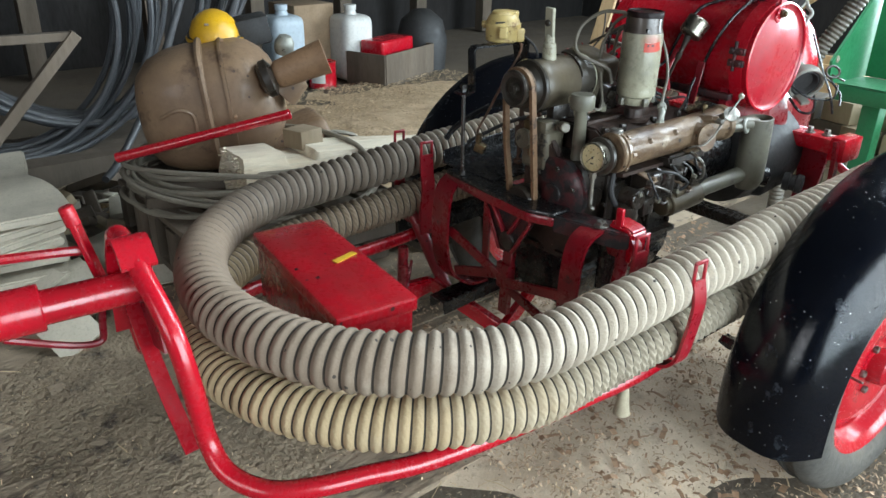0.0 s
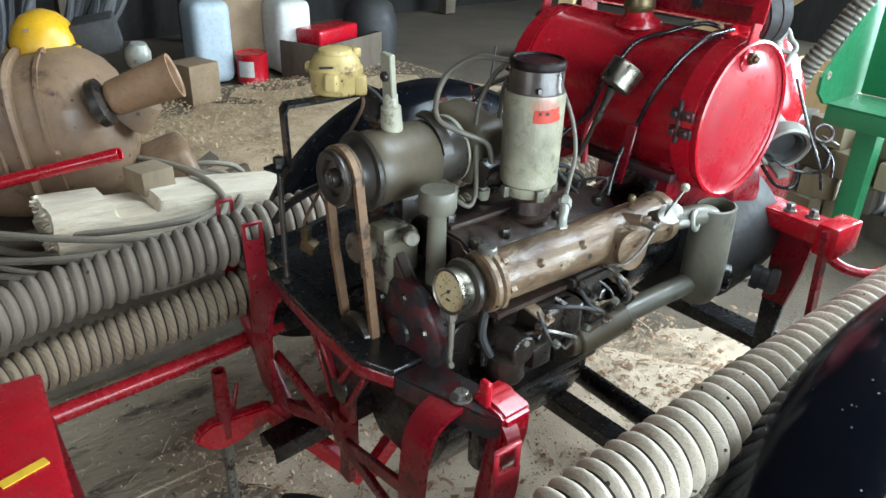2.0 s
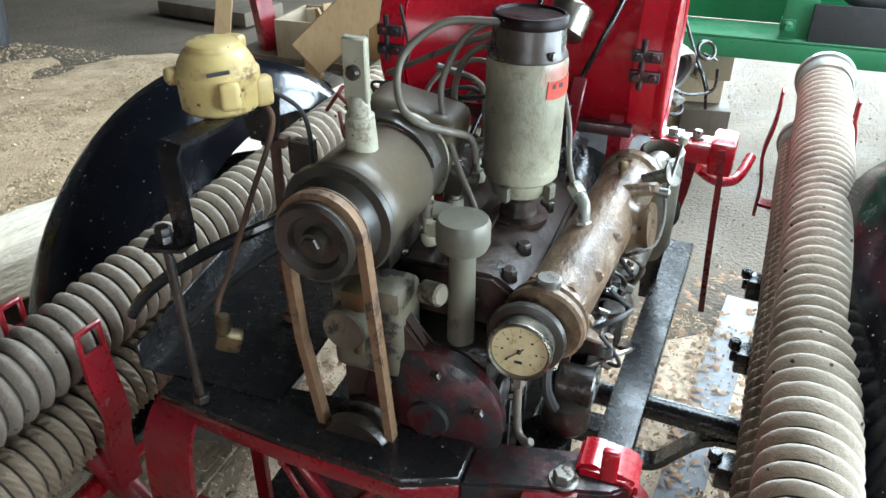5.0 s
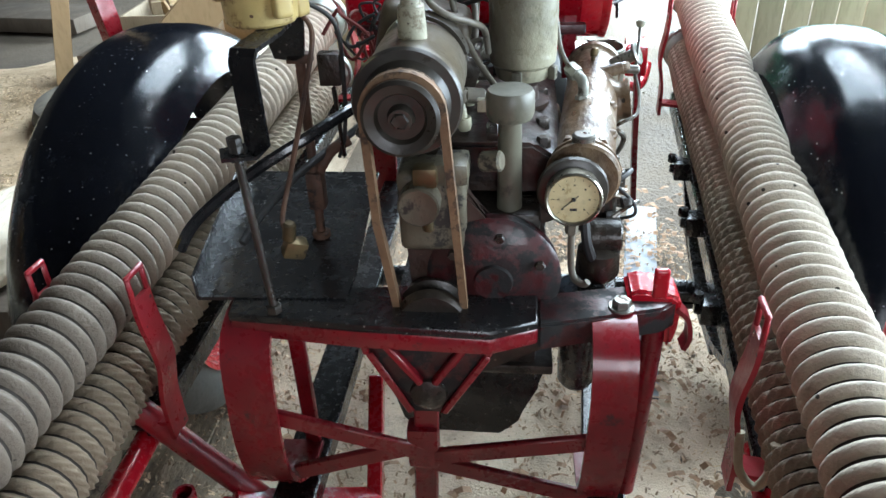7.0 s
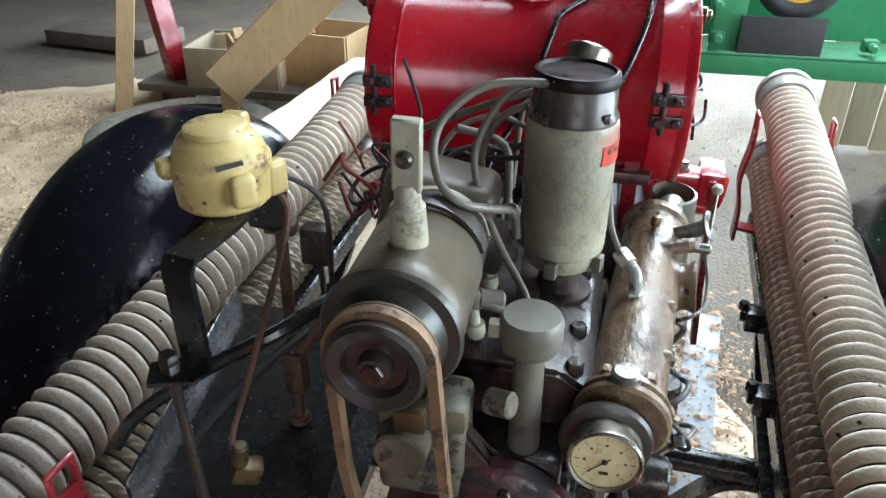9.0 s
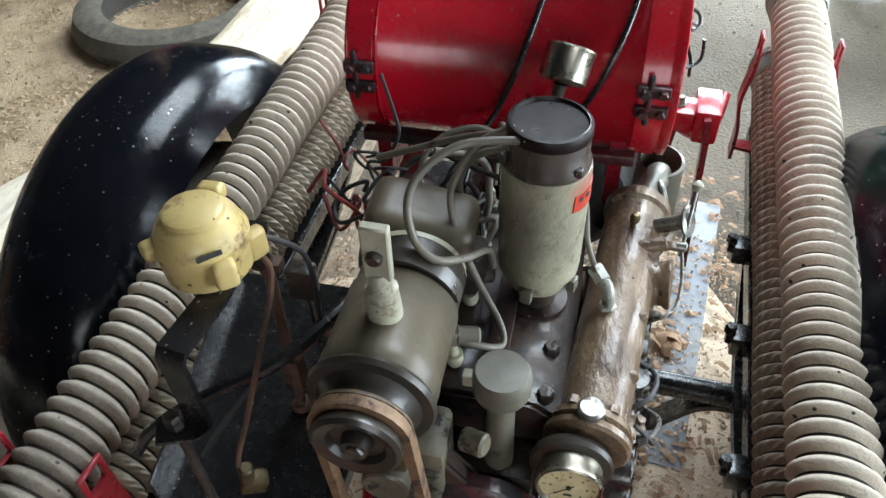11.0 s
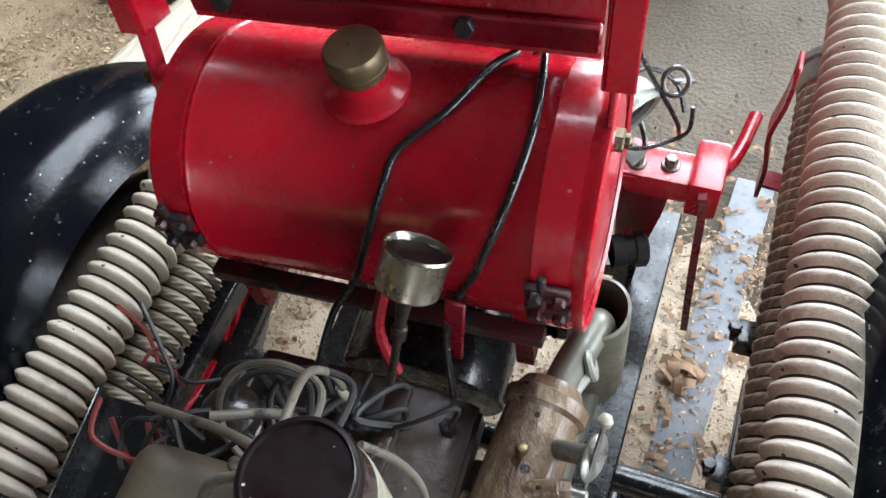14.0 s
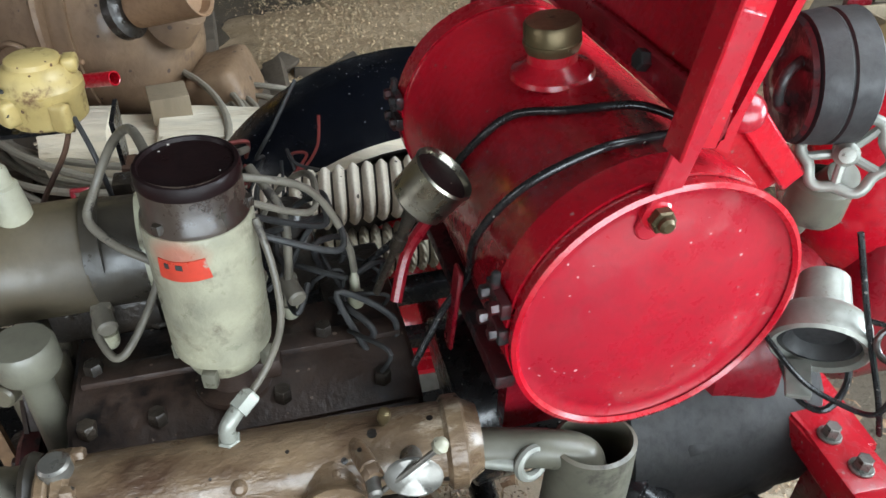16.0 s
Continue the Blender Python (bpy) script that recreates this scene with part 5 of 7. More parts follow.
lathe(bm, (0.172, 0.447, 1.03), (0, 0, 1), [(0, 0.045), (0.008, 0.045), (0.01, 0.028), (0.035, 0.026), (0.046, 0.036), (0.05, 0.036), (0.05, 0)], 28)
box(bm, (0.172, 0.475, 1.05), (0.03, 0.06, 0.03), bev=0.01)
P("filter_stem", bm, HEADMAT, "dirty pipe stem", filt)
# leads
leads = [([(0.15, 0.41, 1.325), (0.08, 0.39, 1.325), (0.037, 0.367, 1.298), (0.024, 0.347, 1.267), (0.035, 0.326, 1.23), (0.062, 0.318, 1.21), (0.092, 0.345, 1.193), (0.112, 0.388, 1.17), (0.118, 0.40, 1.13)], 0.0052),
         ([(0.14, 0.44, 1.325), (0.092, 0.43, 1.30), (0.061, 0.418, 1.24), (0.068, 0.40, 1.19), (0.10, 0.375, 1.13), (0.137, 0.342, 1.085), (0.142, 0.32, 1.07), (0.115, 0.302, 1.085), (0.09, 0.30, 1.092)], 0.0048),
         ([(0.15, 0.43, 1.30), (0.09, 0.45, 1.27), (0.06, 0.47, 1.21), (0.07, 0.46, 1.14), (0.085, 0.42, 1.09)], 0.0047),
         ([(0.14, 0.46, 1.305), (0.06, 0.48, 1.27), (0.0, 0.49, 1.24), (-0.06, 0.5, 1.21)], 0.0047),
         ([(0.12, 0.48, 1.28), (0.1, 0.56, 1.24), (0.09, 0.6, 1.16), (0.086, 0.61, 1.1)], 0.0047),
         ([(0.02, 0.5, 1.23), (0.08, 0.53, 1.2), (0.09, 0.53, 1.14), (0.086, 0.526, 1.1)], 0.0055)]
for pts, r in leads:
    bm = B()
    tube(bm, pts, r, 10)
    P("ignition_lead", bm, CABLE_GREY, "grey rubber-covered lead")
for y in (0.305, 0.415, 0.525):
    bm = B()
    lathe(bm, (0.08, y, 1.085), (0.15, 0.1, 1), [(0, 0.012), (0.006, 0.014), (0.02, 0.011), (0.022, 0)], 16)
    cyl(bm, (0.085, y, 1.095), (0.115, y + 0.01, 1.09), 0.012)
    P("plug_connector", bm, CABLE_GREY, "dusty grey plug connector")
bm = B()
box(bm, (-0.02, 0.54, 1.06), (0.07, 0.06, 0.1), bev=0.012, seg=3)
lathe(bm, (-0.02, 0.54, 1.11), (0, 0, 1), [(0, 0.034), (0.02, 0.034), (0.03, 0.025), (0.035, 0)], 24)
P("magneto", bm, GREASE, "dark dusty magneto")
for k, (cx, cy, cz, r, tilt) in enumerate(((0.06, 0.53, 1.19, 0.07, 0.3), (0.04, 0.55, 1.16, 0.055, -0.4), (0.08, 0.56, 1.14, 0.06, 0.6), (0.0, 0.56, 1.14, 0.05, 0.1))):
    bm = B()
    pts = [(0.14, 0.47, 1.27 - 0.02 * k)]
    for i in range(7):
        a = radians(40 + i * 45)
        pts.append((cx + r * math.cos(a), cy + 0.6 * r * math.sin(a), cz + r * math.sin(a) * (0.5 + 0.3 * tilt) - 0.006 * i))
    pts.append((0.086, 0.45 + 0.05 * k, 1.09))
    tube(bm, pts, 0.0042, 8)
    P("ignition_lead", bm, CABLE_GREY if k == 0 else RUBBER, "looped rubber-covered lead")
random.seed(4)
for k in range(9):
    bm = B()
    x, y, z = -0.05 + random.uniform(-0.04, 0.04), 0.53 + random.uniform(-0.05, 0.05), 1.14
    pts = [(x, y, z)]
    for i in range(5):
        x += random.uniform(-0.05, 0.035)
        y += random.uniform(-0.035, 0.04)
        z += random.uniform(-0.045, 0.05)
        pts.append((x, y, max(z, 0.98)))
    tube(bm, pts, random.choice((0.0025, 0.0032)), 6)
    P("loose_wire", bm, WIRE_RED if k % 3 == 0 else RUBBER)
random.seed(41)
for k in range(8):
    bm = B()
    x, y = -0.02 + 0.03 * k, 0.6 + random.uniform(-0.03, 0.04)
    pts = [(x, y, 1.0), (x + random.uniform(-0.04, 0.04), y + 0.02, 1.05 + random.uniform(0, 0.04)), (x + random.uniform(-0.06, 0.06), y - random.uniform(0.0, 0.05), 1.08 + random.uniform(-0.02, 0.05)), (x + random.uniform(-0.08, 0.08), y - 0.02, 1.03)]
    tube(bm, pts, random.choice((0.003, 0.0045)), 8)
    P("engine_wire", bm, RUBBER)
bm = B()
box(bm, (0.03, 0.62, 1.0), (0.2, 0.1, 0.05), rot=(4, 0, 0), bev=0.012)
P("bulkhead_bracket", bm, GREASE, "oily dark bracket below the tank")
# tray with horn bracket
bm = B()
prism(bm, [(-0.325, 0.145), (-0.090, 0.15), (-0.090, 0.241), (-0.097, 0.336), (-0.117, 0.6), (-0.395, 0.6)], "z", 0.822, 0.828)
bar(bm, (-0.325, 0.145, 0.845), (-0.395, 0.6, 0.845), 0.005, 0.045)
P("tray", bm, BLACK_OIL, "oily black steel tray")
bm = B()
cyl(bm, (-0.192, 0.113, 0.826), (-0.207, 0.122, 1.075), 0.006)
hexnut(bm, (-0.207, 0.122, 1.07), (0, 0, 1), 0.011, 0.022)
hexnut(bm, (-0.192, 0.113, 0.828), (0, 0, 1), 0.012, 0.012)
hexnut(bm, (-0.207, 0.122, 1.092), (0, 0, 1), 0.011, 0.012)
P("bracket_rod", bm, GREASE, "thin dark rod")
bm = B()
strap(bm, [(-0.225, 0.11, 1.082), (-0.183, 0.128, 1.082), (-0.178, 0.128, 1.09), (-0.178, 0.124, 1.205), (-0.176, 0.13, 1.216), (-0.165, 0.20, 1.218), (-0.165, 0.285, 1.219)], 0.036, 0.006, side=(1, -0.2, 0), smooth_it=False)
P("horn_bracket", bm, BLACK_OIL, "black bent flat-iron bracket")
bm = B()
prism(bm, [(-0.225, 1.222), (-0.150, 1.222), (-0.158, 1.15), (-0.172, 1.142), (-0.205, 1.146)], "y", 0.327, 0.333)
P("back_bracket", bm, BLACK_OIL, "black plate behind the housing")
bm = B()
cyl(bm, (-0.168, 0.335, 1.15), (-0.172, 0.335, 0.83), 0.008, seg=12)
box(bm, (-0.168, 0.337, 1.145), (0.04, 0.02, 0.016), bev=0.003)
box(bm, (-0.17, 0.337, 0.92), (0.03, 0.03, 0.07), bev=0.008)
tube(bm, [(-0.17, 0.337, 0.94), (-0.14, 0.345, 0.985), (-0.11, 0.36, 1.0)], 0.009, 10)
cyl(bm, (-0.172, 0.335, 0.828), (-0.172, 0.335, 0.842), 0.016)
P("rear_rod", bm, RUST, "rusty rod with a clamp")
HC = Vector((-0.187, 0.251, 1.222))
bm = B()
lathe(bm, HC, (0, 0, 1), [(0, 0), (0, 0.046), (0.004, 0.05), (0.036, 0.0515), (0.04, 0.0535), (0.05, 0.0535), (0.053, 0.05), (0.062, 0.0475), (0.075, 0.04), (0.078, 0.034), (0.084, 0.033), (0.087, 0.028), (0.0875, 0)], 40)
horn = P("beacon_housing", bm, HORN, "stained yellow plastic housing, cracked")
for p, s, rz in (((0.04, -0.035, 0.03), (0.026, 0.026, 0.034), 40), ((-0.042, -0.03, 0.045), (0.024, 0.026, 0.02), -40), ((0.048, 0.025, 0.02), (0.018, 0.026, 0.04), -30), ((0.0, 0.043, 0.074), (0.03, 0.02, 0.02), 0)):
    bm = B()
    box(bm, HC + Vector(p), s, rot=(0, 0, rz), bev=0.007, seg=3)
    P("screw_lug", bm, HORN, "", horn)
bm = B()
bar(bm, HC + Vector((0.022, -0.0505, 0.057)), HC + Vector((0.044, -0.034, 0.06)), 0.004, 0.004, bev=0)
P("housing_slot", bm, INK, "dark slot", horn)
for p in ((-0.04, -0.038, 0.045), (0.052, -0.035, 0.032)):
    P("screw_hole", cyl(B(), HC + Vector(p), HC + Vector(p) * 1.04, 0.004, seg=10), INK, "dark screw hole", horn)
for pts, r, mt, nm in (([(-0.15, 0.28, 1.23), (-0.125, 0.27, 1.2), (-0.135, 0.22, 1.12), (-0.155, 0.18, 1.03), (-0.17, 0.15, 0.96), (-0.155, 0.16, 0.92)], 0.0038, RUST, "horn_wire"),
                       ([(-0.14, 0.29, 1.24), (-0.1, 0.31, 1.2), (-0.1, 0.32, 1.1), (-0.11, 0.33, 1.02), (-0.13, 0.36, 0.97)], 0.0035, RUBBER, "horn_wire"),
                       ([(-0.35, 0.175, 0.895), (-0.318, 0.19, 0.94), (-0.232, 0.215, 1.005), (-0.139, 0.25, 1.055), (-0.08, 0.34, 1.07), (-0.05, 0.42, 1.06)], 0.0095, RUBBER_WET, "rubber_pipe"),
                       ([(-0.25, 0.18, 0.905), (-0.23, 0.23, 0.93), (-0.18, 0.3, 0.97), (-0.11, 0.4, 1.0), (-0.06, 0.47, 1.03)], 0.0065, RUBBER, "battery_cable")):
    bm = B()
    tube(bm, pts, r, 8)
    P(nm, bm, mt)
bm = B()
box(bm, (-0.16, 0.155, 0.915), (0.035, 0.025, 0.03), rot=(10, 20, 30), bev=0.006)
cyl(bm, (-0.165, 0.15, 0.93), (-0.16, 0.15, 0.96), 0.01)
P("cable_clamp", bm, BRASS, "brass cable clamp")
bm = B()
box(bm, (-0.12, 0.33, 1.13), (0.035, 0.025, 0.05), bev=0.004)
bar(bm, (-0.12, 0.335, 1.1), (-0.115, 0.335, 0.98), 0.012, 0.006)
P("switch_box", bm, GREASE, "small dark switch box")
# tank
TC = Vector((-0.180, 0.885, 1.186))
R = 0.158
bm = B()
lathe(bm, TC, (1, 0, 0), [(0.006, 0), (0.006, R - 0.012), (0.0, R - 0.006), (0.0, R - 0.001), (0.004, R + 0.002), (0.01, R), (0.05, R), (0.052, R + 0.0025), (0.055, R), (0.462, R), (0.465, R + 0.0025), (0.468, R), (0.508, R), (0.514, R + 0.003), (0.522, R + 0.003), (0.524, R - 0.002), (0.52, R - 0.006)], 72)
tank = P("fuel_tank", bm, RED, "red cylindrical fuel tank")
bm = B()
lathe(bm, TC + Vector((0.514, 0, 0)), (1, 0, 0), [(0.004, R - 0.004), (0.0, R - 0.012), (0.0, R - 0.02), (0.006, R - 0.04), (0.009, 0.06), (0.0095, 0)], 64)
P("tank_end", bm, RED_PLATE, "dusty scratched red tank end with painted pink haze", tank)
for x in (TC.x + 0.026, TC.x + 0.485):
    bm = B()
    strap(bm, [(x, TC.y + (R + 0.002) * math.cos(a), TC.z + (R + 0.002) * math.sin(a)) for a in [radians(60 + i * 10) for i in range(18)]], 0.04, 0.003, n=2)
    band = P("tank_band", bm, RED, "red tank strap", tank)
    bm = B()
    a = radians(186)
    for dz in (-0.022, 0.012):
        box(bm, (x, TC.y - R - 0.006, TC.z + 0.018 + dz), (0.05, 0.012, 0.02), bev=0.004)
        hexnut(bm, (x - 0.012, TC.y - R - 0.01, TC.z + 0.018 + dz), (0, -1, 0), 0.008, 0.012)
        hexnut(bm, (x + 0.014, TC.y - R - 0.01, TC.z + 0.018 + dz), (0, -1, 0), 0.007, 0.01)
    cyl(bm, (x - 0.006, TC.y - R - 0.008, TC.z - 0.027), (x - 0.006, TC.y - R - 0.008, TC.z + 0.058), 0.005)
    P("band_buckle", bm, RED_DIRTY_DARK, "dark worn strap buckle", band)
bm = B()
CP = TC + Vector((0.254, -0.027, R - 0.004))
lathe(bm, CP, (0, -0.12, 1), [(0, 0.05), (0.006, 0.048), (0.012, 0.036), (0.018, 0.03), (0.036, 0.029), (0.036, 0)], 36)
neck = P("filler_neck", bm, RED, "", tank)
bm = B()
lathe(bm, CP + Vector((0, -0.0035, 0.03)), (0, -0.12, 1), [(0, 0.031), (0.008, 0.034), (0.012, 0.034), (0.013, 0.033), (0.03, 0.033), (0.034, 0.03), (0.035, 0)], 36)
P("filler_cap", bm, BRASS, "tarnished brass filler cap", tank)
# saddle under the tank
for x in (-0.12, 0.28):
    bm = B()
    prism(bm, [(0.70, 0.93), (0.98, 0.93), (0.98, 1.06), (0.93, 1.04), (0.832, 1.02), (0.74, 1.04), (0.70, 1.06)], "x", x - 0.012, x + 0.012)
    P("tank_saddle", bm, RED_OLD, "dark red tank saddle")
bm = B()
box(bm, (0.08, 0.69, 1.035), (0.46, 0.025, 0.02), rot=(0, 0, 0), bev=0.004)
P("tank_rail", bm, RED_DIRTY_DARK, "dark rail under the tank")
# handle
for x, s in ((0.347, 1), (-0.18, -1)):
    bm = B()
    cyl(bm, (x - s * 0.03, 0.802, 1.275), (x + s * 0.012, 0.802, 1.275), 0.016)
    P("handle_boss", bm, RED, "", tank)
    bm = B()
    bar(bm, (x + s * 0.006, 0.797, 1.26), (x + s * 0.006, 0.845, 1.46), 0.028, 0.007, up=(1, 0, 0), bev=0.002)
    cyl(bm, (x + s * 0.0028, 0.797, 1.262), (x + s * 0.0092, 0.797, 1.262), 0.0145)
    P("handle_arm", bm, RED_PLATE, "red flat handle arm", tank)
    bm = B()
    hexnut(bm, (x + s * 0.01, 0.802, 1.275), (s, 0, 0), 0.013, 0.012)
    cyl(bm, (x + s * 0.01, 0.802, 1.275), (x + s * 0.03, 0.802, 1.275), 0.008)
    P("handle_bolt", bm, BRASS, "brass handle bolt", tank)
    bm = B()
    bar(bm, (x - s * 0.004, 0.826, 1.335), (x - s * 0.0, 0.885, 1.76), 0.055, 0.005, up=(1, 0, 0), bev=0.002)
    bar(bm, (x + s * 0.012, 0.80, 1.34), (x + s * 0.014, 0.859, 1.76), 0.005, 0.03, up=(1, 0, 0), bev=0.002)
    P("handle_angle", bm, RED, "red angle-iron upright", tank)
bm = B()
prism(bm, [(0.865, 1.322), (0.88, 1.315), (0.885, 1.355), (0.99, 1.74), (0.982, 1.742), (0.877, 1.36)], "x", -0.15, 0.33)
bm2 = P("rear_plate", bm, RED, "tall red sheet plate behind the tank")
bm = B()
bar(bm, (-0.15, 0.868, 1.345), (0.33, 0.868, 1.345), 0.012, 0.035)
P("plate_flange", bm, RED_OLD, "", bm2)
for x in (-0.1, 0.19):
    bm = B()
    hexnut(bm, (x, 0.862, 1.35), (0, -1, 0.2), 0.012, 0.012)
    P("plate_bolt", bm, RED_DIRTY_DARK, "", bm2)
def on_tank(x, deg, lift=0.005):
    return (x, TC.y + (R + lift) * math.cos(radians(deg)), TC.z + (R + lift) * math.sin(radians(deg)))


for pts in ([on_tank(0.225, 74, 0.012), on_tank(0.206, 87, 0.014), on_tank(0.172, 107), on_tank(0.13, 124), on_tank(0.118, 139), on_tank(0.1, 162), on_tank(0.07, 190), (0.045, 0.69, 1.12), (0.03, 0.63, 1.06)],
            [on_tank(0.255, 74, 0.012), on_tank(0.262, 90, 0.008), on_tank(0.268, 111, 0.016), on_tank(0.256, 137, 0.02), on_tank(0.23, 163, 0.014), on_tank(0.198, 190), (0.186, 0.70, 1.1), (0.2, 0.66, 1.03)]):
    bm = B()
    tube(bm, pts, 0.0048, 10, 8)
    P("tank_cable", bm, BLACK_OIL, "black cable over the tank")
# cup
bm = B()
CU = Vector((0.183, 0.617, 1.205))
lathe(bm, CU, (0.25, 0.72, 1), [(0, 0.012), (0.002, 0.03), (0.006, 0.0345), (0.046, 0.0355), (0.05, 0.037), (0.053, 0.0355), (0.05, 0.033), (0.035, 0.0325), (0.035, 0)], 36)
cup = P("oiler_cup", bm, CHROME, "dull metal oiler cup")
ud = Vector((0.25, 0.72, 1)).normalized()
P("cup_fill", lathe(B(), CU + ud * 0.036, ud, [(0, 0.0325), (0.009, 0.0325), (0.0095, 0)], 32), OXIDE, "dark oily filling", cup)
bm = B()
lathe(bm, CU, (-0.2, -0.3, -1), [(0, 0.011), (0.02, 0.0085), (0.05, 0.006), (0.052, 0.009), (0.07, 0.009), (0.075, 0.005), (0.15, 0.005)], 16)
P("cup_stem", bm, GREASE, "", cup)
bm = B()
tube(bm, [(0.15, 0.6, 1.04), (0.13, 0.62, 1.1), (0.14, 0.65, 1.16)], 0.008, 8)
bar(bm, (0.2, 0.655, 1.0), (0.215, 0.66, 1.13), 0.025, 0.006, up=(0, 1, 0))
P("cup_bracket", bm, RED_OLD, "")
# what hangs on the tank stands where the tank stands
for ob in pump.children:
    if ob.name.split(".")[0] in ("tank_saddle", "tank_rail", "rear_plate", "oiler_cup", "cup_bracket"):
        for o in (ob, *ob.children):
            o.data.transform(Matrix.Translation((-0.014, 0.053, 0.042)))
for o in tank.children:
    if o.name.split(".")[0] in ("handle_boss", "handle_arm", "handle_bolt", "handle_angle"):
        o.data.transform(Matrix.Translation((-0.014, 0.053, 0.042)))
# rear carrying beam
bm = B()
prism(bm, [(-0.28, 1.05), (-0.28, 1.11), (0.22, 1.13), (0.36, 1.12), (0.36, 1.035), (0.22, 1.03)], "z", 0.925, 0.962)
bmesh.ops.bevel(bm, geom=bm.edges[:], offset=0.006, segments=2, affect="EDGES")
rb = P("rear_beam", bm, RED, "red rear carrying beam")
bm = B()
box(bm, (0.35, 1.07, 0.938), (0.15, 0.075, 0.05), rot=(0, 0, -4), bev=0.01)
box(bm, (0.448, 1.072, 0.935), (0.055, 0.11, 0.08), rot=(0, 0, -4), bev=0.01)
P("rear_beam_lug", bm, RED, "bright red end lug", rb)
for x, y in ((0.33, 1.06), (0.385, 1.065), (0.23, 1.06)):
    bm = B()
    cyl(bm, (x, y, 0.962), (x, y, 0.968), 0.016)
    hexnut(bm, (x, y, 0.966), (0, 0, 1), 0.011, 0.018)
    P("rear_beam_bolt", bm, STEEL, "", rb)
bm = B()
strap(bm, [(0.443, 1.014, 0.965), (0.448, 1.014, 0.93), (0.458, 1.017, 0.75), (0.468, 1.02, 0.60), (0.473, 1.023, 0.53)], 0.028, 0.014, side=(0, 1, 0))
P("handle_bar", bm, RED_OLD, "red flat lever hanging from the beam", rb)
bm = B()
prism(bm, [(0.30, 0.93), (0.40, 0.93), (0.385, 0.80), (0.365, 0.70), (0.305, 0.70)], "y", 1.085, 1.10)
P("rear_leg_plate", bm, RED_OLD, "red plate leg", rb)
bm = B()
prism(bm, [(0.306, 0.70), (0.364, 0.70), (0.345, 0.49), (0.312, 0.49)], "y", 1.087, 1.098)
P("rear_leg_foot", bm, BLACK_OIL, "black lower leg", rb)
bm = B()
bar(bm, (-0.24, 1.08, 0.93), (-0.25, 1.1, 0.46), 0.07, 0.012, up=(0, 1, 0))
P("rear_leg", bm, RED_OLD, "", rb)
bm = B()
tube(bm, [(0.40, 1.14, 0.86), (0.45, 1.17, 0.82), (0.5, 1.25, 0.8), (0.53, 1.36, 0.82)], 0.014, 12)
P("rear_tube", bm, RED, "red bent tube towards the hose", rb)
for ob in (rb, *rb.children):
    ob.data.transform(Matrix.Translation((0.02, 0.136, -0.055)))
# pump casing behind the tank
bm = B()
lathe(bm, (0.1, 0.90, 0.93), (0, 1, 0), [(0, 0), (0, 0.1), (0.03, 0.14), (0.1, 0.155), (0.12, 0.155), (0.125, 0.13), (0.2, 0.11), (0.26, 0.1), (0.28, 0.075), (0.28, 0)], 44)
casing = P("pump_casing", bm, RED_OLD, "dusty red and grey pump casing")
bm = B()
lathe(bm, (0.232, 1.02, 0.88), (1, -0.35, 0.3), [(-0.04, 0.033), (0.02, 0.033), (0.022, 0.027), (0.028, 0.026), (0.029, 0)], 28)
P("casing_plug", bm, GREY, "dusty grey round cover plug", casing)
bm = B()
lathe(bm, (0.13, 0.80, 0.80), (0.03, 1, 0.03), [(0, 0), (0, 0.12), (0.02, 0.15), (0.16, 0.165), (0.3, 0.16), (0.32, 0.14), (0.33, 0)], 44)
box(bm, (0.235, 0.98, 0.79), (0.09, 0.2, 0.2), rot=(4, 0, 2), bev=0.03, seg=3)
P("pump_volute", bm, RUBBER, "black oily volute", casing)
bm = B()
lathe(bm, (0.0, 1.36, 0.98), (0, -0.12, 1), [(0, 0.14), (0.06, 0.155), (0.12, 0.15), (0.2, 0.12), (0.26, 0.08), (0.285, 0.04), (0.29, 0)], 44)
P("priming_dome", bm, RED, "glossy red rounded dome", casing)
bm = B()
box(bm, (0.05, 1.35, 0.9), (0.2, 0.2, 0.3), bev=0.04, seg=3)
P("dome_base", bm, RED_OLD, "", casing)
KC, KD = Vector((0.322, 1.05, 1.088)), Vector((0.7, -0.5, -0.32)).normalized()
bm = B()
lathe(bm, KC - KD * 0.09, KD, [(0, 0.03), (0.03, 0.033), (0.05, 0.036), (0.06, 0.052), (0.07, 0.057), (0.1, 0.058), (0.104, 0.054), (0.1, 0.048), (0.075, 0.046), (0.075, 0)], 40)
coupling = P("hose_coupling", bm, ZINC, "dusty grey hose coupling")
bm = B()
lathe(bm, KC - KD * 0.012, KD, [(0, 0.047), (0.014, 0.047), (0.016, 0.04), (0.008, 0.034), (0.0, 0.03), (0.0, 0)], 36)
P("rubber_seal", bm, RUBBER, "black rubber seal", coupling)
bm = B()
box(bm, KC + KD * 0.014 + Vector((0.0, -0.012, -0.045)), (0.05, 0.03, 0.012), rot=(10, 20, -30), bev=0.004)
P("coupling_lug", bm, ZINC, "", coupling)
bm = B()
tube(bm, [(0.17, 1.06, 1.06), (0.19, 1.07, 1.12), (0.21, 1.08, 1.18), (0.24, 1.075, 1.225)], 0.02, 16)
lathe(bm, (0.215, 1.075, 1.18), (0.05, 0.0, 1), [(-0.03, 0.03), (-0.02, 0.036), (0.02, 0.036), (0.03, 0.026)], 24)
P("valve_body", bm, GREY, "dirty grey valve body")
HW = Vector((0.244, 1.150, 1.288))
HD = Vector((0.72, -0.6, 0.35)).normalized()
bm = B()
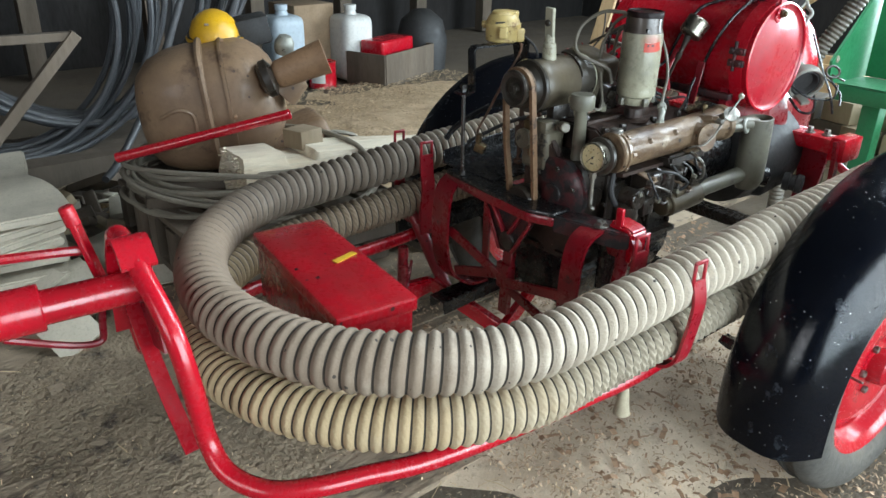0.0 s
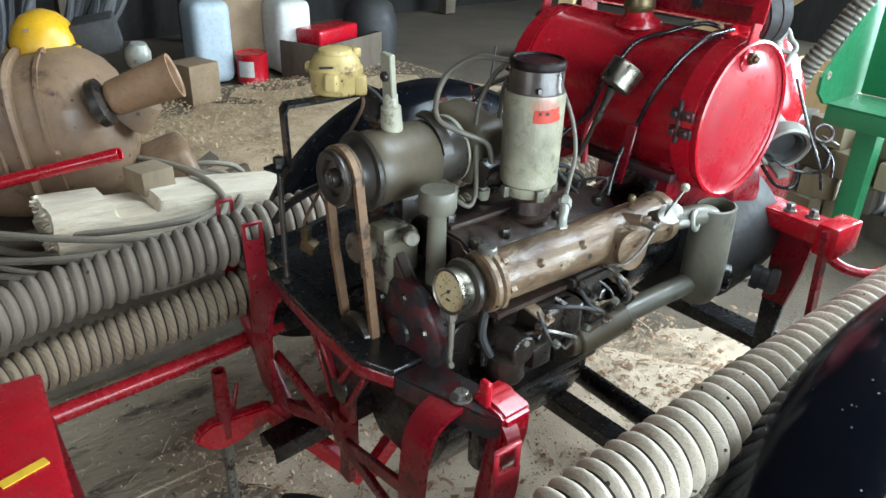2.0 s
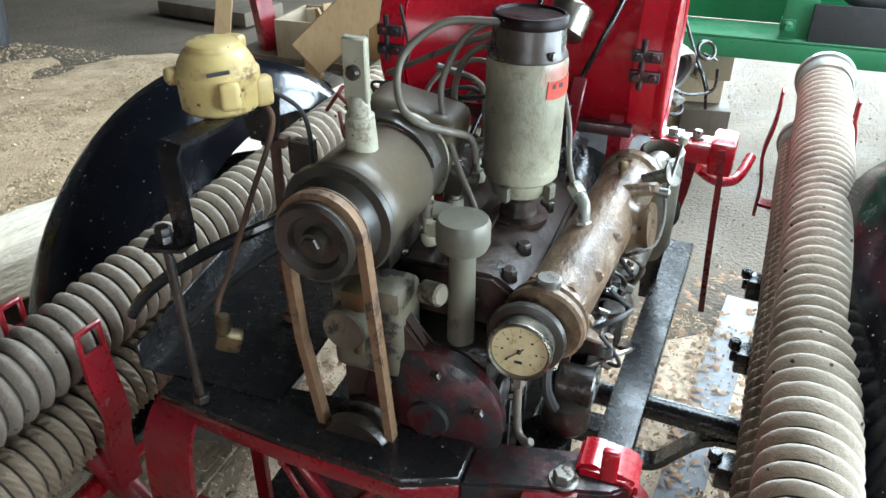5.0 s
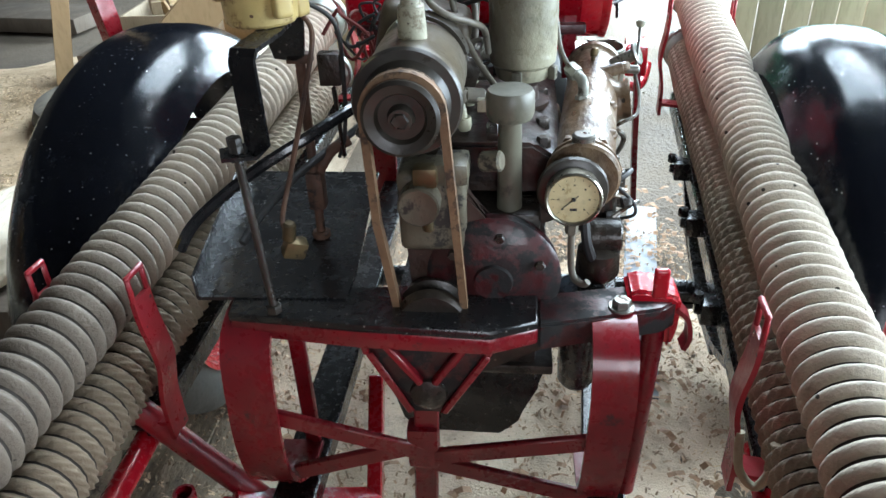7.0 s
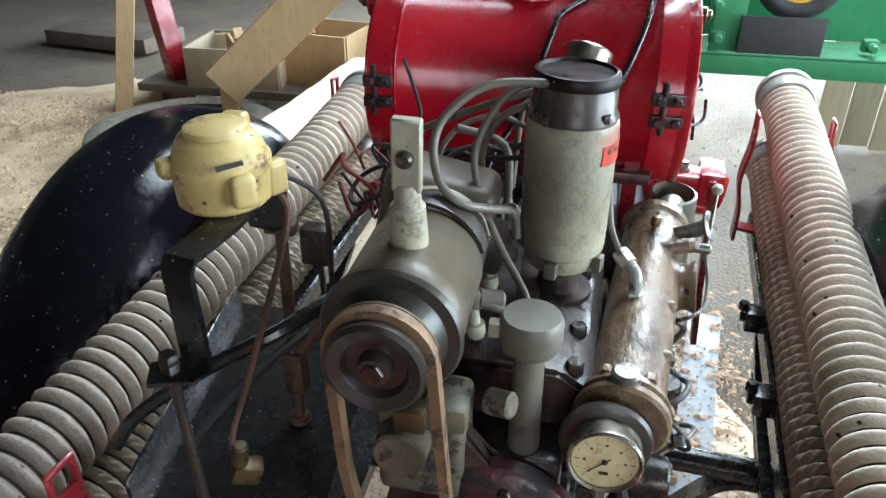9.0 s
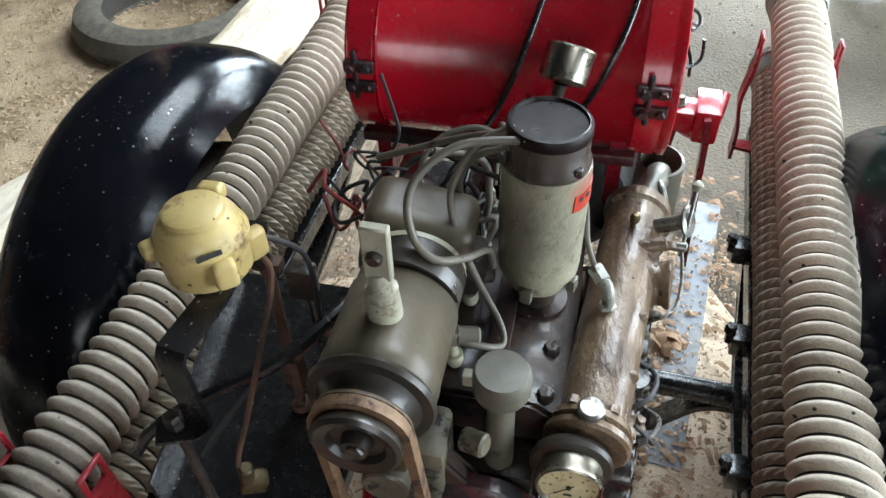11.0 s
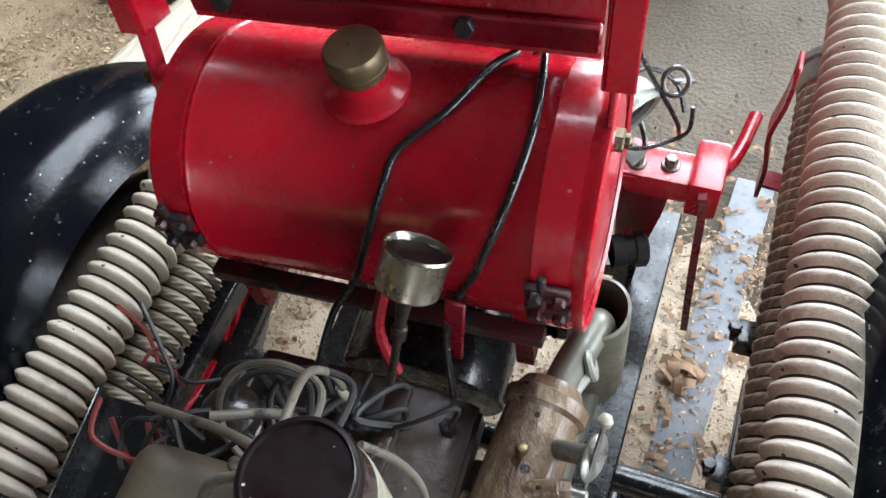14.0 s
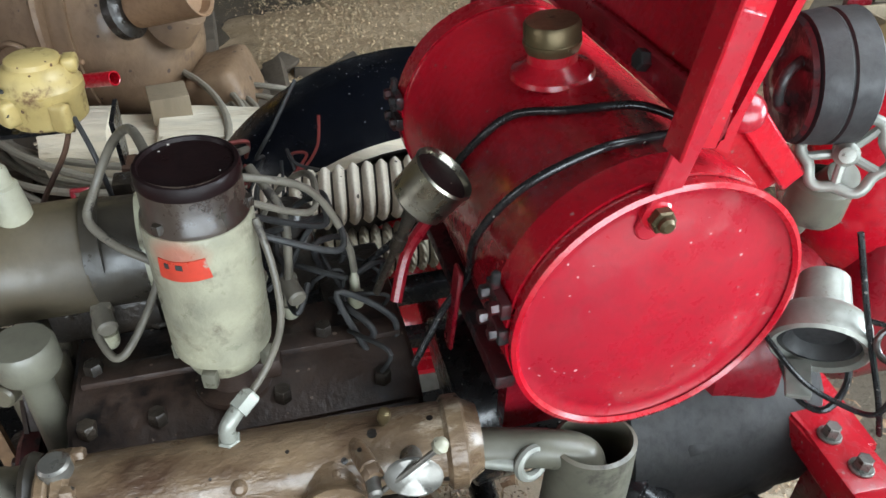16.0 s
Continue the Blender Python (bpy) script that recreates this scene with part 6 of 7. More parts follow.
x, y, z = basis(HD)
ring = []
for k in range(61):
    a = 2 * math.pi * k / 60
    r = 0.043 + 0.004 * math.cos(6 * a)
    ring.append(HW + (x * math.cos(a) + y * math.sin(a)) * r)
sweep(bm, ring, 0.0065, 10, caps=False)
wheel_rim = P("handwheel", bm, ZINC, "grey scalloped valve handwheel")
for k in range(5):
    a = 2 * math.pi * k / 5 + 0.3
    o = x * math.cos(a) + y * math.sin(a)
    P("spoke", tube(B(), [HW + o * 0.012 - z * 0.004, HW + o * 0.041], 0.0055, 8), ZINC, "", wheel_rim)
bm = B()
lathe(bm, HW - HD * 0.012, HD, [(0, 0.014), (0.022, 0.014), (0.026, 0.01), (0.032, 0.009), (0.034, 0)], 20)
cyl(bm, HW - HD * 0.06, HW - HD * 0.01, 0.009)
P("hub", bm, ZINC, "", wheel_rim)
bm = B()
lathe(bm, (0.156, 1.077, 1.322), (0.26, 0.96, 0.1), [(0, 0), (0, 0.062), (0.003, 0.072), (0.03, 0.075), (0.034, 0.072), (0.036, 0.075), (0.062, 0.075), (0.066, 0.07), (0.066, 0)], 48)
cap = P("suction_cap", bm, RUBBER, "black rubber-rimmed blank cap")
bm = B()
CB = Vector((0.156, 1.077, 1.322))
CD = Vector((0.26, 0.96, 0.1)).normalized()
lathe(bm, CB - CD * 0.001, -CD, [(0, 0.07), (0.005, 0.066), (0.004, 0.05), (0.008, 0.03), (0.016, 0.022), (0.02, 0)], 40)
tube(bm, [CB - CD * 0.004 + Vector(o) for o in ((0.02, -0.004, 0.035), (0.028, -0.03, 0.02), (0.028, -0.03, -0.01), (0.02, -0.004, -0.028))], 0.006, 10)
P("cap_face", bm, RED_DIRTY_DARK, "dark red cap face with a bow handle", cap)
bm = B()
prism(bm, [(0.93, 1.325), (0.965, 1.36), (1.06, 1.255), (1.02, 1.235)], "x", 0.232, 0.24)
bar(bm, (0.25, 0.966, 1.358), (0.25, 1.06, 1.254), 0.03, 0.006, up=(1, 0, 0))
P("valve_guard", bm, RED, "sloping red sheet guard")
bm = B()
lathe(bm, (0.235, 0.975, 1.345), (0.75, -0.35, 0.45), [(0, 0.015), (0.014, 0.015), (0.016, 0.021), (0.036, 0.021), (0.042, 0.017), (0.046, 0.008), (0.047, 0)], 28)
P("guard_cap", bm, RED_PLATE, "scuffed pale red screw cap")
for pts, r in (([(0.3, 0.99, 1.04), (0.34, 1.0, 1.0), (0.37, 1.02, 1.0), (0.36, 1.05, 1.03), (0.33, 1.06, 1.07)], 0.006),
               ([(0.33, 1.0, 1.25), (0.37, 1.02, 1.15), (0.41, 1.04, 1.06), (0.42, 1.06, 1.0)], 0.005),
               ([(0.3, 0.94, 1.1), (0.36, 0.97, 1.06), (0.4, 1.0, 1.05), (0.43, 1.02, 1.06), (0.43, 1.03, 1.1)], 0.0045),
               ([(0.28, 1.05, 1.08), (0.35, 1.1, 1.1), (0.4, 1.12, 1.06), (0.42, 1.1, 1.02)], 0.005)):
    bm = B()
    tube(bm, [Vector(p) + Vector((-0.02, 0.05, -0.035)) for p in pts], r * 0.75, 8)
    P("drain_hose", bm, BLACK_OIL)
bm = B()
torus(bm, (0.36, 1.07, 1.1), (0.4, -0.6, 0.5), 0.02, 0.004, 20, 8)
bar(bm, (0.355, 1.08, 1.09), (0.385, 1.11, 1.07), 0.012, 0.006)
P("valve_lever", bm, GREASE, "bent steel valve lever")
bm = B()
lathe(bm, (0.26, 0.86, 0.80), (0.6, 0.5, -0.1), [(0, 0.03), (0.03, 0.045), (0.06, 0.047), (0.065, 0.035), (0.1, 0.033), (0.105, 0.025), (0.105, 0)], 28)
cyl(bm, (0.1, 0.68, 0.83), (0.1, 0.92, 0.87), 0.13, seg=36)
P("clutch_housing", bm, BLACK_OIL, "black oily clutch housing")
bm = B()
lathe(bm, (0.30, 0.93, 0.81), (0.9, 0.35, -0.05), [(0, 0.03), (0.02, 0.032), (0.022, 0.027), (0.04, 0.028), (0.042, 0.033), (0.06, 0.033), (0.065, 0.026), (0.066, 0)], 28)
P("rubber_sleeve", bm, RUBBER, "ribbed black rubber sleeve")
SHIFT = {"pump_casing": (0.03, 0.13, 0.01), "hose_coupling": (0.005, 0.082, -0.01), "valve_body": (0.0, 0.09, 0.03), "suction_cap": (0.03, 0.02, 0.035),
         "valve_guard": (0.0, 0.025, 0.01), "guard_cap": (-0.01, 0.03, 0.0), "drain_hose": (0.01, 0.08, 0.02), "valve_lever": (0.03, 0.1, 0.02),
         "clutch_housing": (0.0, 0.06, 0.0), "rubber_sleeve": (0.03, 0.19, -0.065)}
for ob in pump.children:
    if ob.name.split(".")[0] in SHIFT:
        for o in (ob, *ob.children):
            o.data.transform(Matrix.Translation(SHIFT[ob.name.split(".")[0]]))
# things that lie on the skid
bm = B()
strap(bm, [(0.335, 0.845, 0.25), (0.375, 0.848, 0.238), (0.41, 0.85, 0.25), (0.45, 0.852, 0.30), (0.49, 0.854, 0.345), (0.53, 0.856, 0.365), (0.58, 0.857, 0.368)], 0.05, 0.016, side=(0, 1, 0))
part("spring_stay", bm, BLACK_OIL, trailer, "curved dark iron stay")
for y, z in ((0.55, 0.56), (0.84, 0.60), (1.1, 0.62)):
    bm = B()
    box(bm, (0.535, y, z), (0.04, 0.05, 0.05), bev=0.006)
    cyl(bm, (0.505, y, z), (0.565, y, z), 0.012)
    hexnut(bm, (0.51, y, z + 0.02), (0, 0, 1), 0.012, 0.02)
    part("spring_bracket", bm, BLACK_OIL, trailer, "black spring bracket")
# support leg on the trailer
bm = B()
lathe(bm, (-0.384, 0.036, 0.36), (0.01, 0, 1), [(0, 0), (0, 0.02), (0.13, 0.02), (0.132, 0.0175), (0.195, 0.0175), (0.195, 0.013), (0.16, 0.0125), (0.16, 0)], 20)
part("jack_tube", bm, RED_OLD, trailer, "rusty topped red jack tube")
bm = B()
lathe(bm, (-0.386, 0.036, 0.04), (0, 0, 1), [(0.06, 0.0), (0.06, 0.014), (0.34, 0.0135), (0.34, 0)], 16)
jack = part("jack_screw", bm, STEEL, trailer, "worn steel jack screw")
bm = B()
lathe(bm, (-0.386, 0.036, 0.0), (0, 0, 1), [(0, 0.0), (0, 0.05), (0.01, 0.052), (0.03, 0.03), (0.07, 0.028), (0.075, 0.02), (0.11, 0.018), (0.11, 0)], 20)
part("jack_foot", bm, RED, jack, "red round jack foot")
bm = B()
prism(bm, [(-0.045, 0.375), (-0.035, 0.40), (0.0, 0.418), (0.15, 0.41), (0.175, 0.385), (0.17, 0.36), (0.09, 0.36), (0.07, 0.335), (0.02, 0.33), (-0.01, 0.355)], "x", -0.402, -0.366)
bmesh.ops.bevel(bm, geom=bm.edges[:], offset=0.006, segments=2, affect="EDGES")
part("jack_arm", bm, RED, trailer, "red forged jack arm")
bm = B()
bar(bm, (-0.38, 0.15, 0.39), (-0.16, 0.30, 0.255), 0.035, 0.05)
bar(bm, (-0.16, 0.30, 0.255), (-0.19, 0.5, 0.41), 0.03, 0.045)
part("jack_beam", bm, RED, trailer, "red bar from the jack to the frame")
bm = B()
bar(bm, (-0.39, 0.06, 0.41), (-0.405, 0.085, 0.485), 0.008, 0.014)
part("jack_rib", bm, RED_OLD, trailer)
bm = B()
tube(bm, [(-0.2, 0.1, 0.26), (-0.14, 0.13, 0.29), (-0.06, 0.17, 0.31)], 0.014, 12)
part("jack_crank", bm, RUBBER, trailer, "black rubber-gripped crank")
bm = B()
tube(bm, [(-0.49, 0.11, 0.595), (-0.40, 0.12, 0.48), (-0.30, 0.13, 0.36)], 0.023, 14)
part("slant_tube", bm, RED_SCUFF, trailer, "dusty slanting red tube")
# rope at the right cradle
rope = thing("rope_end", (0.56, 0.06, 0.42), "frayed bleached rope end hanging from the hose cradle", "rope")
bm = B()
pts = [(0.50, 0.10, 0.66), (0.505, 0.085, 0.60), (0.53, 0.07, 0.58), (0.55, 0.075, 0.63), (0.545, 0.08, 0.66)]
tube(bm, pts, 0.007, 10)
tube(bm, [(0.545, 0.08, 0.66), (0.555, 0.065, 0.60), (0.558, 0.06, 0.54), (0.56, 0.058, 0.48)], 0.006, 10)
part("rope_strand", bm, ROPE, rope)
bm = B()
lathe(bm, (0.56, 0.058, 0.49), (0, 0, -1), [(0, 0.006), (0.01, 0.012), (0.05, 0.017), (0.08, 0.022), (0.082, 0)], 12)
part("tassel", bm, ROPE, rope, "frayed tassel")

for ob in trailer.children:
    if ob.name.startswith("jack_"):
        for o in (ob, *ob.children):
            o.data.transform(Matrix.Translation((0.04, -0.063, 0.0)))
settle(trailer)
settle(rope)

# ---- behind the trailer ----
log = thing("peeled_log", (-1.4, 1.4, 0.3), "peeled pale log with sawn notch, lying on dark blocks", "log")
bm = B()
path = smooth_path([(-1.452, -0.10, 0.532), (-1.40, 0.5, 0.49), (-1.22, 1.9, 0.345), (-1.15, 3.8, 0.29)], 46)
rings = []
for i, p in enumerate(path):
    ring = []
    for k in range(28):
        a = 2 * math.pi * k / 28
        c, q = math.cos(a), math.sin(a)
        r = 0.112 * (1 + 0.10 * noise.noise(Vector((p.y * 2.5, c * 1.5, q * 1.5))) + 0.03 * noise.noise(Vector((p.y * 14, c * 5, q * 5)))) * (c ** 6 + q ** 6) ** (-1 / 9)
        cx, cz = r * c, r * q
        cz = min(cz, 0.088 if not 0.10 < p.y < 0.23 else 0.045)
        chew = -0.035 * max(0.0, noise.noise(Vector((c * 3, q * 3, 4.0)))) if i == 0 else 0.0
        ring.append(bm.verts.new(p + Vector((cx * 1.08, chew, cz))))
    rings.append(ring)
for u, v in zip(rings, rings[1:]):
    for k in range(28):
        bm.faces.new((u[k], u[(k + 1) % 28], v[(k + 1) % 28], v[k]))
bm.faces.new(rings[0])
bm.faces.new(rings[-1])
part("trunk", bm, LOG, log)
bm = B()
box(bm, (-1.50, 0.27, 0.612), (0.14, 0.12, 0.085), rot=(0, -4, 8), bev=0.004)
part("notch_block", bm, PALE_BOARD, log, "grey sawn block at the notch")
random.seed(14)
for k in range(60):
    bm = B()
    a = random.uniform(0, 6.28)
    r = random.uniform(0.02, 0.105)
    p = Vector((-1.452 + r * math.cos(a) * 1.05, -0.095, 0.532 + min(r * math.sin(a), 0.08)))
    bar(bm, p, p + Vector((random.uniform(-0.012, 0.012), -random.uniform(0.006, 0.03), random.uniform(-0.012, 0.012))), random.uniform(0.006, 0.022), 0.007, bev=0)
    part("splinter", bm, LOG, log)
for y, x, n, top in ((0.9, -1.35, 3, 0.335), (2.9, -1.185, 2, 0.205)):
    st = thing("timber_block", (x, y, 0.0), "stacked dark sawn blocks carrying the log", "timber", "blocks under the log")
    for k in range(n):
        bm = B()
        box(bm, (x + 0.01 * (-1) ** k, y, top / n * (k + 0.5)), (0.34 if k % 2 else 0.26, 0.26 if k % 2 else 0.32, top / n - 0.002), rot=(0, 0, 3 * (-1) ** k), bev=0.008)
        part("block", bm, WOOD_OLD, st)

# the dusty machine with the cone pulley
mach = thing("machine_housing", (-1.98, 0.15, 0.0), "dust-coated tan cast-iron machine with belt pulley", "machine")
MA = Vector((0.8, -0.42, 0.12)).normalized()
MC = Vector((-1.98, 0.16, 0.68))


def rounded(bm, o, d, prof, seg=56, square=0.5):
    """Like lathe, with a section between a circle and a rounded square."""
    x, y, z = basis(d)
    rings = []
    for s, r in prof:
        ring = []
        for k in range(seg):
            a = 2 * math.pi * k / seg
            c, q = math.cos(a), math.sin(a)
            f = (c ** 4 + q ** 4) ** -0.25
            ring.append(bm.verts.new(o + z * s + (x * c + y * q) * r * (1 + square * (f - 1))))
        rings.append(ring)
    for u, v in zip(rings, rings[1:]):
        for k in range(seg):
            bm.faces.new((u[k], u[(k + 1) % seg], v[(k + 1) % seg], v[k]))
    bm.faces.new(rings[0])
    bm.faces.new(rings[-1])
    return bm


MB = Vector((-1.98, 0.24, 0.715))
MD = Vector((0.40, 0.91, 0.10)).normalized()
part("drum", rounded(B(), MB, MD, [(-0.49, 0.1), (-0.47, 0.18), (-0.42, 0.235), (-0.34, 0.27), (-0.26, 0.285), (-0.18, 0.29)], square=0.75), TAN, mach)
part("case_ridge", rounded(B(), MB, MD, [(-0.185, 0.27), (-0.185, 0.306), (-0.172, 0.312), (-0.158, 0.306), (-0.155, 0.28)], square=0.7), TAN, mach, "raised case ridge")
part("front_bell", rounded(B(), MB, MD, [(-0.16, 0.282), (-0.06, 0.294), (0.0, 0.29), (0.05, 0.272), (0.1, 0.235), (0.135, 0.19), (0.16, 0.13), (0.172, 0.06)], square=0.45), TAN, mach, "bulging dusty front bell")
part("seam_flange", rounded(B(), MB + Vector((0, 0, 0)), MD, [(-0.085, 0.28), (-0.085, 0.3), (-0.07, 0.302), (-0.068, 0.28)], square=0.45), TAN, mach)
bx, by, bz = basis(MD)
for k in range(9):
    a = 2 * math.pi * k / 9
    bm = B()
    hexnut(bm, MB + MD * -0.068 + (bx * math.cos(a) + by * math.sin(a)) * 0.302, MD, 0.01, 0.014)
    part("seam_bolt", bm, CONE, mach)
bm = B()
tube(bm, [MB + MD * -0.4 + bx * 0.25 + by * 0.1, MB + MD * -0.33 + bx * 0.285 + by * 0.11, MB + MD * -0.25 + bx * 0.29 + by * 0.08, MB + MD * -0.24 + bx * 0.295 - by * 0.03, MB + MD * -0.3 + bx * 0.29 - by * 0.06, MB + MD * -0.38 + bx * 0.262 - by * 0.03], 0.009, 8)
part("cast_rib", bm, TAN, mach)
bm = B()
box(bm, MC + Vector((-0.18, 0.22, 0.33)), (0.2, 0.16, 0.13), rot=(10, 0, -20), bev=0.015)
part("black_box", bm, RUBBER, mach, "black box behind the housing")
bm = B()
lathe(bm, MC + Vector((-0.06, 0.32, 0.22)), (0.2, 0.1, 1), [(0, 0.04), (0.03, 0.05), (0.06, 0.048), (0.09, 0.03), (0.1, 0)], 24)
part("grey_knob", bm, ZINC, mach, "grey rounded knob")
bm = B()
box(bm, MC + Vector((0.12, 0.33, -0.16)), (0.3, 0.2, 0.2), rot=(20, 0, -15), bev=0.05, seg=3)
cyl(bm, MC + Vector((0.16, 0.18, 0.1)), MC + Vector((0.2, 0.25, 0.17)), 0.1, 0.075, seg=32)
box(bm, MC + Vector((0.05, 0.2, -0.2)), (0.35, 0.3, 0.2), rot=(0, 0, -20), bev=0.06, seg=3)
part("bearing_case", bm, TAN, mach)
bm = B()
box(bm, (-1.98, 0.1, 0.2), (0.7, 0.75, 0.4), rot=(0, 0, -20), bev=0.03)
part("machine_base", bm, WOOD_OLD, mach, "dark base under the machine")
C0, C1 = Vector((-1.69, 0.275, 0.882)), Vector((-1.595, 0.465, 0.957))
CDIR = (C1 - C0).normalized()
bm = B()
lathe(bm, C0 - CDIR * 0.03, CDIR, [(0, 0.035), (0.02, 0.06), (0.03, 0.062), (0.245, 0.078), (0.25, 0.08), (0.252, 0.076), (0.245, 0.068), (0.215, 0.064), (0.213, 0.02), (0.208, 0.018), (0.208, 0)], 44)
part("belt_pulley", bm, CONE, mach, "tan hollow belt pulley")
bm = B()
lathe(bm, C0 - CDIR * 0.09, CDIR, [(0, 0.06), (0.02, 0.085), (0.05, 0.085), (0.07, 0.045), (0.1, 0.04)], 32)
part("shaft_seal", bm, GREASE, mach, "black greasy shaft collar")
bm = B()
cyl(bm, C1 - CDIR * 0.028, C1 - CDIR * 0.024, 0.012)
part("pulley_bore", bm, INK, mach)

# yellow helmet
hat = thing("hard_hat", (-2.19, 0.19, 0.985), "yellow hard hat resting on the machine", "helmet")
bm = B()
H0 = Vector((-2.17, 0.19, 0.985))
lathe(bm, H0, (0.1, -0.05, 1), [(0.0, 0.135), (0.006, 0.137), (0.012, 0.118), (0.04, 0.114), (0.08, 0.098), (0.11, 0.07), (0.128, 0.035), (0.132, 0)], 40, squash=1.18)
part("shell", bm, HAT, hat)
bm = B()
torus(bm, H0 + Vector((0, 0, 0.012)), (0.1, -0.05, 1), 0.122, 0.006, 40, 8)
part("brim_band", bm, RUBBER, hat, "dark brim band")
bm = B()
for dx in (-0.02, 0.01, 0.035):
    box(bm, H0 + Vector((0.098, -0.055 + dx, 0.078)), (0.003, 0.02, 0.012), rot=(0, -25, -25), bev=0.001)
part("emblem", bm, CARD, hat, "faded grey printed mark")

# red pole
pole = single("red_pole", lathe(B(), (-1.84, -0.46, 0.562), (0.465, 0.61, 0.202), [(0, 0), (0, 0.022), (0.79, 0.022), (0.792, 0.02), (0.79, 0.017), (0.7, 0.017), (0.7, 0)], 24), RED, "chipped red painted pole leaning on cable coils", "pole")

for ob in (mach, hat):
    ob.location += Vector((0.085, -0.045, 0.005))

# grey cable coil and the stack under it
stack = thing("pallet", (-1.75, 0.12, 0.0), "low dark pallet under the cable coil", "pallet")
for k in range(3):
    for i in range(5):
        bm = B()
        if k == 1:
            box(bm, (-2.2 + i * 0.21, 0.15, 0.22), (0.1, 1.0, 0.18), bev=0.005)
        else:
            box(bm, (-1.75, -0.26 + i * 0.205, 0.105 + k * 0.115), (1.0, 0.17, 0.03), bev=0.004)
        part("board", bm, WOOD_OLD, stack)
for i in range(3):
    bm = B()
    box(bm, (-2.1 + i * 0.35, 0.15, 0.045), (0.12, 0.95, 0.09), bev=0.004)
    part("runner", bm, WOOD_OLD, stack)
coil = thing("cable_coil", (-1.85, 0.1, 0.35), "flat coil of dusty grey cable", "cable coil")
random.seed(11)
for k in range(12):
    bm = B()
    rx, ry = 0.62 + random.uniform(-0.07, 0.07), 0.36 + random.uniform(-0.06, 0.05)
    ph = radians(32 + random.uniform(-7, 7))
    zc = 0.37 + 0.016 * k
    cx, cy = -1.72 + random.uniform(-0.04, 0.04), 0.08 + random.uniform(-0.04, 0.04)
    pts = []
    for i in range(49):
        a = 2 * math.pi * i / 48
        u, v = rx * math.cos(a), ry * math.sin(a)
        pts.append((cx + u * math.cos(ph) - v * math.sin(ph), cy + u * math.sin(ph) + v * math.cos(ph), zc + 0.025 * math.sin(2 * a + k) + 0.05 * math.cos(a - 0.6)))
    sweep(bm, pts, 0.0115, 8, caps=False)
    part("cable_loop", bm, CABLE_PALE, coil)
for k, pts in enumerate(([(-1.9, 0.45, 0.5), (-1.8, 0.62, 0.53), (-1.82, 0.78, 0.45), (-1.95, 0.85, 0.2), (-2.0, 0.8, 0.02)], [(-1.85, 0.5, 0.48), (-1.72, 0.66, 0.5), (-1.7, 0.74, 0.3), (-1.75, 0.8, 0.03)])):
    bm = B()
    tube(bm, pts, 0.0115, 8)
    part("cable_end", bm, CABLE_PALE, coil)

for ob in (stack, coil):
    ob.location += Vector((0.06, -0.04, 0.0))

# large black pipe coil
pipe_coil = thing("pipe_coil", (-3.4, -0.3, 0.0), "big standing coil of black plastic pipe", "pipe coil")
random.seed(5)
for k in range(26):
    bm = B()
    big = k >= 14
    cx = -3.45 + random.uniform(-0.16, 0.16)
    cy = (-0.62 if not big else -0.15) + random.uniform(-0.06, 0.06)
    Rr = (0.70 + 0.018 * k if not big else 0.78 + 0.03 * (k - 14)) + random.uniform(-0.03, 0.03)
    cz = Rr + 0.03 + (0.18 if not big else 0.34) + random.uniform(0, 0.05)
    tilt = random.uniform(-0.1, 0.1)
    sq = random.uniform(0.95, 1.06)
    pts = []
    for i in range(57):
        a = 2 * math.pi * i / 56
        pts.append((cx + 0.3 * Rr * math.cos(a) * 0.5 + tilt * math.sin(a), cy + Rr * sq * math.cos(a), cz + Rr * math.sin(a) - (0.0 if math.sin(a) > 0 else 0.06 * math.sin(a) ** 2)))
    sweep(bm, pts, 0.019, 8, caps=False)
    part("pipe_loop", bm, HOSEBLACK, pipe_coil)
bm = B()
tube(bm, [(-3.0, 0.4, 1.2), (-2.95, 0.1, 0.6), (-2.75, -0.2, 0.28), (-2.6, -0.34, 0.22)], 0.021, 10)
part("pipe_end", bm, HOSEBLACK, pipe_coil)
bm = B()
box(bm, (-3.45, -0.4, 0.1), (0.7, 1.6, 0.2), bev=0.02)
part("coil_sleeper", bm, WOOD_OLD, pipe_coil, "old timber under the coil")

# wooden frame arm
frame_arm = thing("wooden_trestle", (-2.2, -1.1, 0.0), "weathered grey wooden trestle with nailed brace", "trestle")
for a, b, w, h in (((-2.0, -1.5, 1.08), (-2.0, -0.50, 1.065), 0.05, 0.035), ((-1.98, -0.50, 1.075), (-2.02, -1.05, 0.49), 0.05, 0.045), ((-2.02, -1.4, 1.07), (-2.02, -1.4, 0.0), 0.06, 0.06), ((-2.02, -1.05, 0.52), (-2.02, -1.05, 0.0), 0.05, 0.05)):
    bm = B()
    bar(bm, a, b, w, h)
    part("leg" if b[2] == 0 else "brace", bm, WOOD_OLD, frame_arm)

